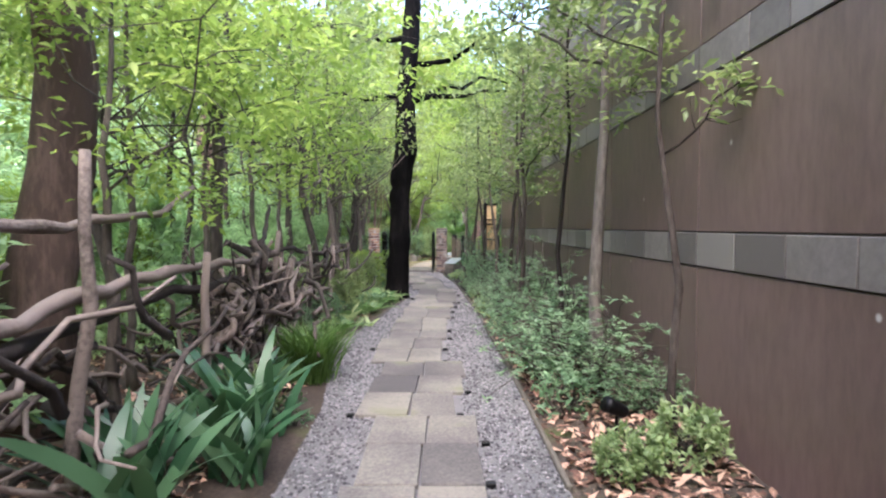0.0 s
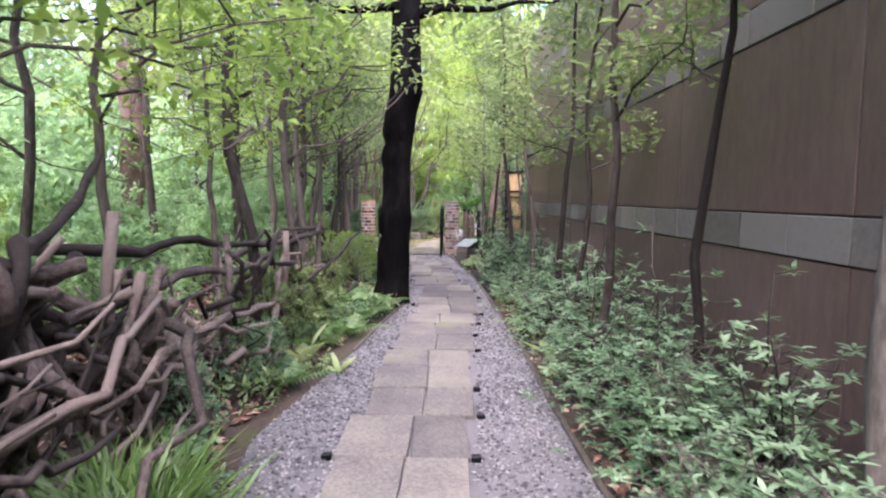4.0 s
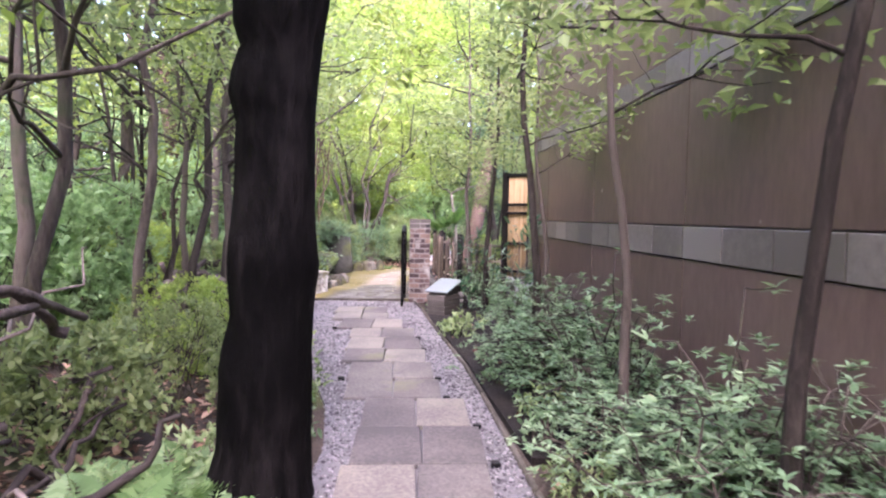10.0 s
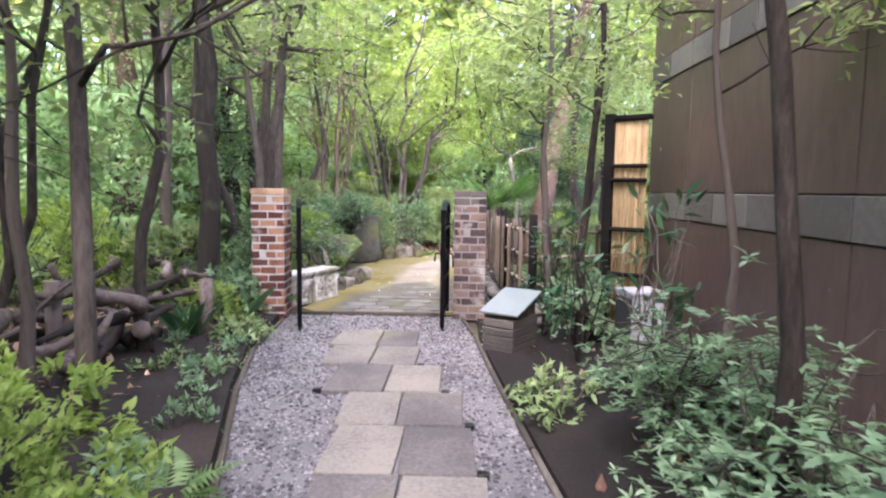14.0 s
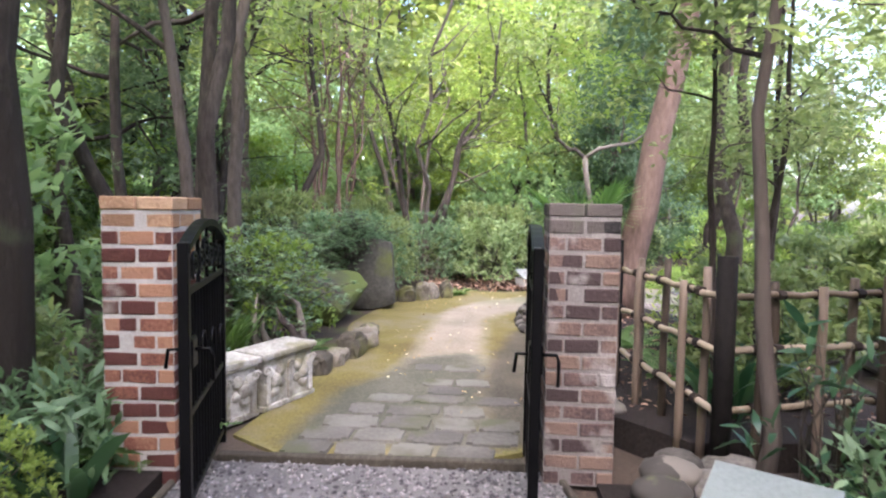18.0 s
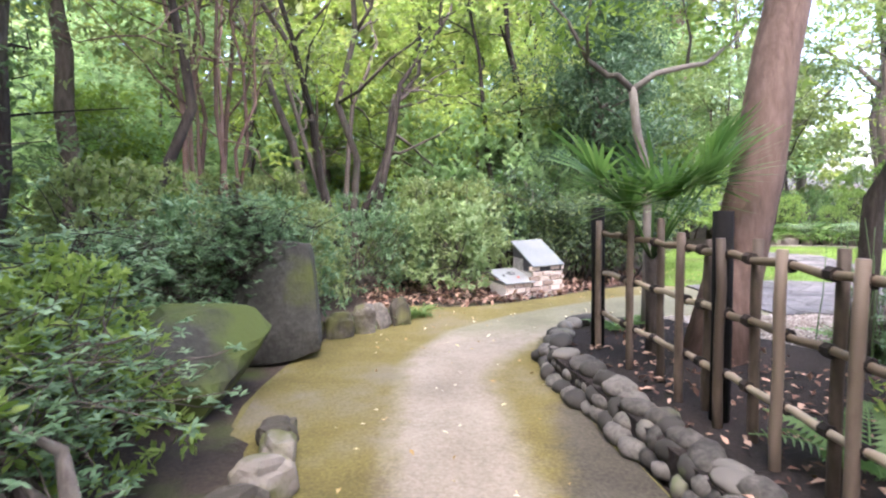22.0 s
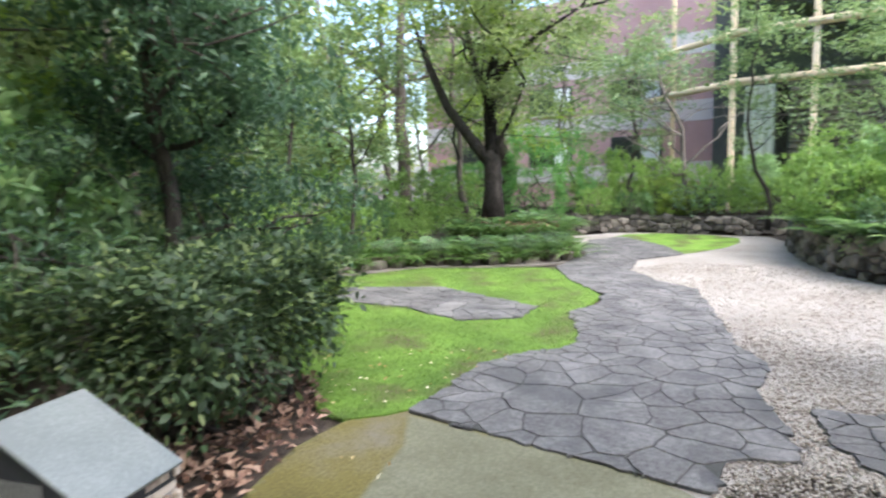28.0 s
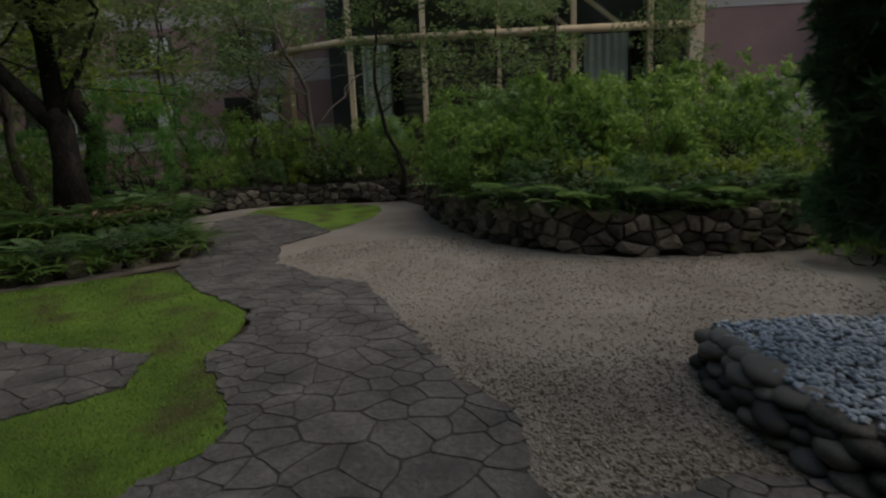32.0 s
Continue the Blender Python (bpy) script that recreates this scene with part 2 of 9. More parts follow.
M = {
    # fence and shrub shade is mixed into this dark soil colour
    "dark_soil_shade": surface("dark_soil_shade", [(0.0087, 0.0062, 0.0053), (0.0186, 0.0136, 0.0118), (0.036, 0.0267, 0.0223)], 1.5, 45, 0.95, 0.8, 0.02),
    "soil": surface("soil", [(0.019, 0.0143, 0.0116), (0.0408, 0.0306, 0.0238), (0.0734, 0.0544, 0.0408)], 1.2, 40, 0.95, 0.8, 0.02, moss=(0.06, 0.075, 0.02), moss_at=0.62),
    "gravel_bed": surface("gravel_bed", [(0.0585, 0.0569, 0.0585), (0.1087, 0.1045, 0.1087), (0.1672, 0.1588, 0.163)], 2.0, 90, 0.9, 1.0, 0.02),
    "gravel": surface("gravel", [(0.0643, 0.0619, 0.0659), (0.1447, 0.1367, 0.1432), (0.2653, 0.2533, 0.2573)], 1.0, 60, 0.85, 0.3, 0.004, island=True, vary=0.5),
    "pea_bed": surface("pea_bed", [(0.165, 0.142, 0.122), (0.245, 0.215, 0.19), (0.34, 0.305, 0.275)], 0.8, 80, 0.9, 1.0, 0.015),
    "pea": surface("pea", [(0.19, 0.155, 0.125), (0.285, 0.245, 0.21), (0.42, 0.378, 0.336)], 1.0, 60, 0.8, 0.3, 0.004, island=True, vary=0.5),
    "white_pebble": surface("white_pebble", [(0.25, 0.3, 0.39), (0.37, 0.43, 0.53), (0.52, 0.58, 0.68)], 2, 50, 0.7, 0.2, 0.003, island=True, vary=0.3),
    "slab": surface("slab", [(0.058, 0.053, 0.053), (0.1, 0.091, 0.085), (0.165, 0.15, 0.128)], 1.4, 45, 0.85, 0.4, 0.004, vary=0.24, moss=(0.12, 0.12, 0.065), moss_at=0.66),
    "wall_stone": surface("wall_stone", [(0.0722, 0.0465, 0.0403), (0.1032, 0.066, 0.0578), (0.1382, 0.0908, 0.0804)], 0.7, 14, 0.42, 0.12, 0.003, vary=0.14, stretch=(1, 1, 0.3), spec=0.5, glint_dots=(0.42, 0.4, 0.38)),
    "band_stone": surface("band_stone", [(0.101, 0.0868, 0.0808), (0.1364, 0.118, 0.1091), (0.1767, 0.1555, 0.1434)], 0.9, 18, 0.5, 0.15, 0.004, vary=0.4, spec=0.45),
    "joint": surface("joint", [(0.03, 0.026, 0.024), (0.06, 0.05, 0.045)], 3, 40, 0.95),
    "bark": surface("bark", [(0.03, 0.024, 0.02), (0.065, 0.052, 0.043), (0.12, 0.098, 0.082)], 3, 28, 0.92, 1.0, 0.03, stretch=(1, 1, 0.25), vary=0.35, moss=(0.07, 0.08, 0.045), moss_at=0.66),
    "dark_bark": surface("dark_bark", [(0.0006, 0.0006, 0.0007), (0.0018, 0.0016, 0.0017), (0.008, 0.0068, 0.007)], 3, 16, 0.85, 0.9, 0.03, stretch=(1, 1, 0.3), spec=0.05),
    "stem_bark": surface("stem_bark", [(0.02, 0.016, 0.014), (0.045, 0.036, 0.031), (0.09, 0.074, 0.064)], 4, 30, 0.92, 1.0, 0.02, stretch=(1, 1, 0.3), vary=0.4, spec=0.15),
    "court_bark": surface("court_bark", [(0.016, 0.0135, 0.011), (0.036, 0.03, 0.026), (0.075, 0.064, 0.055)], 4, 22, 0.92, 1.0, 0.03, stretch=(1, 1, 0.6), spec=0.1),
    "red_bark": surface("red_bark", [(0.07, 0.045, 0.035), (0.13, 0.085, 0.068), (0.2, 0.135, 0.11)], 2, 20, 0.9, 0.9, 0.02, stretch=(1, 1, 0.3), vary=0.3),
    "pale_bark": surface("pale_bark", [(0.07, 0.06, 0.05), (0.13, 0.11, 0.095), (0.2, 0.175, 0.15)], 3, 24, 0.9, 0.7, 0.02, stretch=(1, 1, 0.3), vary=0.4),
    "dead_wood": surface("dead_wood", [(0.0325, 0.0253, 0.0223), (0.0812, 0.0629, 0.0547), (0.1868, 0.1481, 0.128)], 3, 30, 0.95, 0.8, 0.02, vary=0.6),
    "driftwood": surface("driftwood", [(0.066, 0.0504, 0.0432), (0.144, 0.1104, 0.096), (0.252, 0.198, 0.174)], 4, 34, 0.92, 0.9, 0.02, stretch=(1, 1, 0.5), vary=0.4),
    "brick": surface("brick", [(0.085, 0.0306, 0.0255), (0.1955, 0.0808, 0.0553), (0.323, 0.17, 0.1062)], 5, 60, 0.9, 0.9, 0.01, vary=0.8, moss=(0.3, 0.26, 0.23), moss_at=0.68),
    "brick_tan": surface("brick_tan", [(0.24, 0.14, 0.085), (0.36, 0.225, 0.14), (0.46, 0.31, 0.2)], 5, 60, 0.9, 0.9, 0.01, vary=0.6),
    "brick_purple": surface("brick_purple", [(0.0468, 0.032, 0.032), (0.0975, 0.0655, 0.0616), (0.1638, 0.1131, 0.0897)], 5, 60, 0.9, 0.9, 0.01, vary=0.75, moss=(0.3, 0.28, 0.27), moss_at=0.63),
    "mortar": surface("mortar", [(0.34, 0.32, 0.3), (0.5, 0.48, 0.46)], 5, 70, 0.95, 0.7, 0.006),
    "iron": surface("iron", [(0.0017, 0.0017, 0.0021), (0.0042, 0.0042, 0.0049)], 6, 60, 0.42, 0.25, 0.002, spec=0.12),
    "brick_dark": surface("brick_dark", [(0.024, 0.0216, 0.0224), (0.0496, 0.044, 0.044), (0.088, 0.076, 0.0704)], 5, 60, 0.9, 0.9, 0.01, vary=0.6, moss=(0.1, 0.11, 0.075), moss_at=0.66),
    "mortar_rough": surface("mortar_rough", [(0.18, 0.165, 0.1575), (0.315, 0.3, 0.285)], 6, 60, 0.95, 0.9, 0.01),
    "timber": surface("timber", [(0.0358, 0.0303, 0.0231), (0.0633, 0.055, 0.0429), (0.099, 0.088, 0.0715)], 4, 40, 0.9, 0.5, 0.006, stretch=(1, 0.3, 1)),
    "moss": surface("moss", [(0.075, 0.066, 0.024), (0.125, 0.11, 0.035), (0.175, 0.155, 0.055)], 1.3, 45, 0.95, 0.7, 0.012, moss=(0.105, 0.088, 0.06), moss_at=0.55),
    "moss_green": surface("moss_green", [(0.06, 0.108, 0.014), (0.125, 0.215, 0.028), (0.195, 0.31, 0.05)], 1.6, 60, 0.95, 0.8, 0.015, moss=(0.085, 0.08, 0.032), moss_at=0.57),
    "sett": surface("sett", [(0.0718, 0.0686, 0.0624), (0.0998, 0.0954, 0.0861), (0.1342, 0.1279, 0.1154)], 3, 40, 0.9, 0.5, 0.006, vary=0.35, moss=(0.07, 0.074, 0.046), moss_at=0.56),
    "flag": surface("flag", [(0.07, 0.065, 0.065), (0.122, 0.114, 0.111), (0.195, 0.183, 0.177)], 2.2, 26, 0.72, 0.9, 0.018, vary=0.07, moss=(0.07, 0.068, 0.068), moss_at=0.58),
    "flag_joint": surface("flag_joint", [(0.03, 0.029, 0.027), (0.062, 0.06, 0.055)], 3, 60, 0.95, 0.6),
    "boulder": surface("boulder", [(0.025, 0.024, 0.018), (0.05, 0.047, 0.037), (0.09, 0.085, 0.07)], 2, 22, 0.9, 0.7, 0.02, moss=(0.07, 0.09, 0.022), moss_at=0.46, vary=0.1),
    "boulder_grey": surface("boulder_grey", [(0.03, 0.029, 0.024), (0.06, 0.058, 0.049), (0.1, 0.096, 0.083)], 2, 22, 0.9, 0.7, 0.02, moss=(0.085, 0.1, 0.025), moss_at=0.6, vary=0.1),
    "river_stone": surface("river_stone", [(0.0368, 0.0336, 0.0296), (0.0736, 0.0672, 0.0592), (0.132, 0.12, 0.1056)], 5, 40, 0.8, 0.3, 0.004, vary=0.6, moss=(0.14, 0.16, 0.07), moss_at=0.68),
    "edge_rock": surface("edge_rock", [(0.06, 0.052, 0.04), (0.12, 0.105, 0.085), (0.21, 0.185, 0.155)], 4, 26, 0.92, 0.8, 0.012, vary=0.5, moss=(0.11, 0.11, 0.045), moss_at=0.55),
    "dark_pebble": surface("dark_pebble", [(0.035, 0.034, 0.033), (0.075, 0.071, 0.068), (0.14, 0.133, 0.125)], 5, 40, 0.6, 0.2, 0.003, vary=0.6),
    "wall_rock": surface("wall_rock", [(0.065, 0.0572, 0.0494), (0.13, 0.1118, 0.0962), (0.234, 0.2015, 0.169)], 4, 24, 0.95, 1.0, 0.03, vary=0.6, moss=(0.07, 0.08, 0.03), moss_at=0.64),
    "marble": surface("marble", [(0.17, 0.1573, 0.1318), (0.323, 0.306, 0.272), (0.4675, 0.4505, 0.4123)], 5, 30, 0.9, 0.9, 0.015, moss=(0.2, 0.185, 0.12), moss_at=0.58),
    "bamboo": surface("bamboo", [(0.1278, 0.0975, 0.0672), (0.2084, 0.1647, 0.1143), (0.2959, 0.2421, 0.1782)], 3, 26, 0.6, 0.25, 0.004, stretch=(1, 1, 0.3), vary=0.5),
    "bamboo_dark": surface("bamboo_dark", [(0.0564, 0.0411, 0.0298), (0.0994, 0.0729, 0.0544), (0.1558, 0.118, 0.0895)], 3, 26, 0.65, 0.3, 0.004, stretch=(1, 1, 0.3), vary=0.5),
    "charred": surface("charred", [(0.004, 0.0035, 0.0035), (0.011, 0.009, 0.008)], 4, 30, 0.8, 0.6, 0.008, spec=0.15),
    "rope": surface("rope", [(0.012, 0.009, 0.008), (0.035, 0.025, 0.02)], 8, 120, 0.95, 0.8, 0.004),
    "screen": surface("screen", [(0.22, 0.145, 0.07), (0.31, 0.215, 0.11), (0.4, 0.29, 0.16)], 2, 30, 0.7, 0.3, 0.004, stretch=(1, 1, 0.2), vary=0.3),
    "plate": surface("plate", [(0.1586, 0.1684, 0.1635), (0.2098, 0.2196, 0.2147), (0.2684, 0.2782, 0.2733)], 2.5, 60, 0.42, 0.05, 0.002, spec=0.6, metal=0.1),
    "plate_dark": surface("plate_dark", [(0.1, 0.12, 0.12), (0.14, 0.165, 0.165), (0.18, 0.205, 0.205)], 2.5, 60, 0.3, 0.05, 0.002, spec=0.5, metal=0.2),
    "box_grey": surface("box_grey", [(0.3, 0.3, 0.33), (0.4, 0.4, 0.43)], 3, 30, 0.5, 0.08, 0.002),
    "box_dark": surface("box_dark", [(0.02, 0.02, 0.024), (0.04, 0.04, 0.045)], 3, 30, 0.6, 0.1, 0.002),
    "plinth": surface("plinth", [(0.05, 0.045, 0.04), (0.09, 0.08, 0.07)], 3, 30, 0.8, 0.5, 0.006, vary=0.4),
    "ped_stone": surface("ped_stone", [(0.27, 0.2, 0.16), (0.42, 0.34, 0.28), (0.56, 0.47, 0.4)], 5, 40, 0.9, 0.6, 0.006, vary=0.7),
    "ink": surface("ink", [(0.02, 0.02, 0.025), (0.04, 0.04, 0.05)], 5, 50, 0.6),
    "red_ink": surface("red_ink", [(0.4, 0.05, 0.03), (0.5, 0.08, 0.05)], 5, 50, 0.6),
    "litter": surface("litter", [(0.085, 0.045, 0.032), (0.21, 0.118, 0.082), (0.4, 0.26, 0.19)], 2, 40, 0.9, 0.3, 0.003, island=True, vary=0.9),
    "fallen": surface("fallen", [(0.3, 0.2, 0.08), (0.5, 0.4, 0.2), (0.62, 0.56, 0.4)], 2, 40, 0.8, 0.2, 0.003, island=True, vary=0.9),
    "pink_wall": surface("pink_wall", [(0.36, 0.22, 0.215), (0.42, 0.265, 0.26), (0.48, 0.315, 0.305)], 0.6, 20, 0.85, 0.2, 0.004, vary=0.1),
    "pale_band": surface("pale_band", [(0.5, 0.44, 0.43), (0.6, 0.54, 0.53)], 0.8, 20, 0.85, 0.2, 0.004),
    "cream_wood": surface("cream_wood", [(0.62, 0.46, 0.28), (0.74, 0.57, 0.37), (0.82, 0.66, 0.46)], 1.5, 20, 0.5, 0.1, 0.002),
    "blind": surface("blind", [(0.76, 0.77, 0.76), (0.85, 0.86, 0.85)], 2, 15, 0.8, 0.2, 0.006),
    "louvre": surface("louvre", [(0.1, 0.085, 0.07), (0.18, 0.155, 0.13)], 2, 15, 0.6, 0.2, 0.006, vary=0.3),
    "room": surface("room", [(0.05, 0.055, 0.05), (0.09, 0.095, 0.085)], 1, 10, 0.9),
    "awning": surface("awning", [(0.5, 0.26, 0.04), (0.6, 0.34, 0.07)], 2, 20, 0.8),
    # leaves
    "leaf_shrub": leafy("leaf_shrub", [(0.0583, 0.1078, 0.0536), (0.1166, 0.198, 0.1046), (0.2157, 0.319, 0.1914)], 0.35),
    "leaf_whorl": leafy("leaf_whorl", [(0.0779, 0.1418, 0.0706), (0.1558, 0.2436, 0.1364), (0.2671, 0.3675, 0.2314)], 0.3),
    # brighter leaf copy: back light on the far woods put into the colour
    "leaf_far_lit": leafy("leaf_far_lit", [(0.1423, 0.1827, 0.0509), (0.226, 0.2705, 0.0848), (0.318, 0.3509, 0.1442)], 0.5),
    "leaf_fern": leafy("leaf_fern", [(0.053, 0.105, 0.0348), (0.1007, 0.18, 0.0638), (0.1802, 0.27, 0.116)], 0.35),
    "leaf_terrace": leafy("leaf_terrace", [(0.1038, 0.1782, 0.0437), (0.1929, 0.3036, 0.08), (0.3262, 0.4356, 0.1455)], 0.45),
    "leaf_shade": leafy("leaf_shade", [(0.0477, 0.085, 0.0441), (0.0954, 0.15, 0.0766), (0.1749, 0.24, 0.1334)], 0.45),
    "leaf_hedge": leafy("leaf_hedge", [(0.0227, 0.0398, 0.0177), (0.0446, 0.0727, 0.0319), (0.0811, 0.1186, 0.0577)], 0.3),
    "leaf_pale": leafy("leaf_pale", [(0.0848, 0.13, 0.0522), (0.1643, 0.235, 0.0986), (0.2756, 0.345, 0.174)], 0.35),
    "leaf_tree": leafy("leaf_tree", [(0.0795, 0.115, 0.0487), (0.1505, 0.2, 0.0835), (0.2544, 0.3, 0.1392)], 0.5),
    # leaf tone lightened to stand in for filtered light and haze
    "leaf_glade_lit": leafy("leaf_glade_lit", [(0.1511, 0.2376, 0.1103), (0.2519, 0.3743, 0.193), (0.3904, 0.5108, 0.3032)], 0.5, 0.45),
    "hosta": leafy("hosta", [(0.2014, 0.27, 0.1044), (0.2862, 0.36, 0.1624), (0.4028, 0.45, 0.2552)], 0.35, 0.45),
    "leaf_conifer": leafy("leaf_conifer", [(0.0318, 0.062, 0.0394), (0.0636, 0.115, 0.0638), (0.1219, 0.185, 0.0986)], 0.35, 0.5),
    "leaf_maple": leafy("leaf_maple", [(0.1003, 0.1631, 0.0365), (0.1936, 0.2757, 0.0653), (0.3339, 0.405, 0.1175)], 0.5, 0.6),
    "leaf_dark": leafy("leaf_dark", [(0.0371, 0.07, 0.0325), (0.0742, 0.125, 0.0557), (0.1378, 0.2, 0.0986)], 0.4),
    "leaf_yellow": leafy("leaf_yellow", [(0.105, 0.165, 0.026), (0.195, 0.27, 0.05), (0.31, 0.37, 0.09)], 0.45),
    "leaf_pine": leafy("leaf_pine", [(0.0795, 0.15, 0.087), (0.1378, 0.25, 0.1392), (0.212, 0.34, 0.1972)], 0.5),
    "blade": leafy("blade", [(0.0424, 0.088, 0.0186), (0.0848, 0.152, 0.0371), (0.1526, 0.232, 0.0742)], 0.35, 0.4),
    "broad": leafy("broad", [(0.017, 0.052, 0.0278), (0.0339, 0.088, 0.0418), (0.0848, 0.152, 0.0742)], 0.25, 0.3),
    "leaf_feather": leafy("leaf_feather", [(0.06, 0.145, 0.042), (0.115, 0.25, 0.07), (0.19, 0.35, 0.11)], 0.4),
    "palm": leafy("palm", [(0.0477, 0.11, 0.0348), (0.0848, 0.17, 0.0464), (0.1484, 0.25, 0.0696)], 0.35, 0.4),
    "grass": leafy("grass", [(0.0689, 0.1176, 0.0208), (0.1365, 0.2128, 0.0441), (0.2256, 0.3136, 0.078)], 0.3, 0.6),
}


def trodden(name):
    """The path beyond the gate: concrete, moss, a dark stone apron and dark soil with painted shade, each fading into
    the next along ragged lines.
    """
    m, n, l = graph(name)
    geo = n.new("ShaderNodeNewGeometry")

    def noi(scale, detail=5, rough=0.6):
        t = n.new("ShaderNodeTexNoise")
        t.inputs["Scale"].default_value, t.inputs["Detail"].default_value, t.inputs["Roughness"].default_value = scale, detail, rough
        l.new(geo.outputs["Position"], t.inputs["Vector"])
        return t.outputs[0]

    broad_n, fine_n, mid_n = noi(1.1), noi(48), noi(7)
    blend = n.new("ShaderNodeMix")
    blend.data_type, blend.inputs[0].default_value = "FLOAT", 0.45
    l.new(broad_n, blend.inputs[2]), l.new(fine_n, blend.inputs[3])

    def tones(colours):
        w = n.new("ShaderNodeMapRange")
        w.inputs[1].default_value, w.inputs[2].default_value = 0.33, 0.67
        l.new(blend.outputs[0], w.inputs[0])
        r = ramp_node(n, colours)
        l.new(w.outputs[0], r.inputs[0])
        return r.outputs[0]

    def mask(key, amount, lo, hi):
        at = n.new("ShaderNodeAttribute")
        at.attribute_name = key
        a = n.new("ShaderNodeMath")
        a.operation, a.inputs[1].default_value = "MULTIPLY_ADD", amount
        l.new(mid_n, a.inputs[0]), l.new(at.outputs["Fac"], a.inputs[2])
        w = n.new("ShaderNodeMapRange")
        w.interpolation_type = "SMOOTHSTEP"
        w.inputs[1].default_value, w.inputs[2].default_value = lo + amount * 0.5, hi + amount * 0.5
        l.new(a.outputs[0], w.inputs[0])
        return w.outputs[0]

    def over(fac, below, above):
        x = n.new("ShaderNodeMix")
        x.data_type = "RGBA"
        l.new(fac, x.inputs[0]), l.new(below, x.inputs[6]), l.new(above, x.inputs[7])
        return x.outputs[2]

    col = tones([(0.085, 0.07, 0.024), (0.135, 0.112, 0.034), (0.185, 0.155, 0.055)])
    dull = n.new("ShaderNodeMapRange")
    dull.inputs[1].default_value, dull.inputs[2].default_value = 0.5, 0.68
    l.new(broad_n, dull.inputs[0])
    col = over(dull.outputs[0], col, tones([(0.085, 0.072, 0.045), (0.125, 0.105, 0.068), (0.165, 0.142, 0.1)]))
    # the shade along the stones is mixed in as a dark soil brown
    col = over(mask("bare", 0.7, 0.3, 0.95), col, tones([(0.04, 0.035, 0.027), (0.068, 0.06, 0.045), (0.1, 0.088, 0.068)]))
    slab_c = over(mask("damp", 0.8, 0.1, 0.8), tones([(0.165, 0.137, 0.105), (0.228, 0.194, 0.152), (0.285, 0.248, 0.202)]), tones([(0.115, 0.108, 0.066), (0.15, 0.142, 0.092), (0.2, 0.19, 0.132)]))
    col = over(mask("worn", 0.6, 0.2, 0.95), col, slab_c)
    col = over(mask("apron", 0.7, 0.2, 0.9), col, tones([(0.05, 0.05, 0.038), (0.078, 0.078, 0.058), (0.115, 0.112, 0.088)]))
    p = n.new("ShaderNodeBsdfPrincipled")
    p.inputs["Roughness"].default_value, p.inputs["Specular IOR Level"].default_value = 0.92, 0.25
    l.new(col, p.inputs["Base Color"])
    bp = n.new("ShaderNodeBump")
    bp.inputs["Strength"].default_value, bp.inputs["Distance"].default_value = 0.5, 0.008
    l.new(fine_n, bp.inputs["Height"]), l.new(bp.outputs[0], p.inputs["Normal"])
    o = n.new("ShaderNodeOutputMaterial")
    l.new(p.outputs[0], o.inputs["Surface"])
    return m


M["path_floor"] = trodden("path_floor")
glass, gn, gl = graph("window_glass")
gp = gn.new("ShaderNodeBsdfPrincipled")
gp.inputs["Base Color"].default_value, gp.inputs["Roughness"].default_value = (0.8, 0.86, 0.78, 1), 0.02
gp.inputs["Transmission Weight"].default_value, gp.inputs["IOR"].default_value = 1.0, 1.3
go = gn.new("ShaderNodeOutputMaterial")
gl.new(gp.outputs[0], go.inputs["Surface"])
M["glass"] = glass


# ---- mesh tools ----
def mesh_of(name, verts, faces, material=None, smooth=False):
    """A mesh from arrays of corners and faces."""
    me = bpy.data.meshes.new(name)
    me.from_pydata([tuple(v) for v in verts], [], [tuple(f) for f in faces])
    if smooth:
        me.polygons.foreach_set("use_smooth", [True] * len(me.polygons))
    if material is not None:
        me.materials.append(material)
    return me


def tri_mesh(name, verts, n_each, pattern, material):
    """A mesh of many equal small pieces: verts (n, n_each, 3), each with the triangles of the pattern."""
    n = len(verts)
    tri = np.asarray(pattern)
    faces = (tri[None] + (np.arange(n) * n_each)[:, None, None]).reshape(-1, 3)
    me = bpy.data.meshes.new(name)
    me.vertices.add(n * n_each)
    me.vertices.foreach_set("co", np.ascontiguousarray(verts, dtype=np.float32).ravel())
    me.loops.add(faces.size)
    me.loops.foreach_set("vertex_index", faces.astype(np.int32).ravel())
    me.polygons.add(len(faces))
    me.polygons.foreach_set("loop_start", np.arange(0, faces.size, 3, dtype=np.int32))
    me.update(calc_edges=True)
    me.materials.append(material)
    return me


def part(name, me, material, parent, label=""):
    """Links a mesh (or a bmesh) as one mesh object under a thing or a part."""
    if isinstance(me, bmesh.types.BMesh):
        b, me = me, bpy.data.meshes.new(name)
        b.to_mesh(me)
        b.free()
    if material is not None and not me.materials:
        me.materials.append(material)
    ob = new(name, me)
    ob.parent = parent
    if label:
        ob["label"] = label
    return ob


def thing(name, label, category, m=None, group="", kind="", data=None):
    ob = new(name, data)
    if m is not None:
        ob.matrix_world = m
    return tagged(ob, label, category, group, kind)


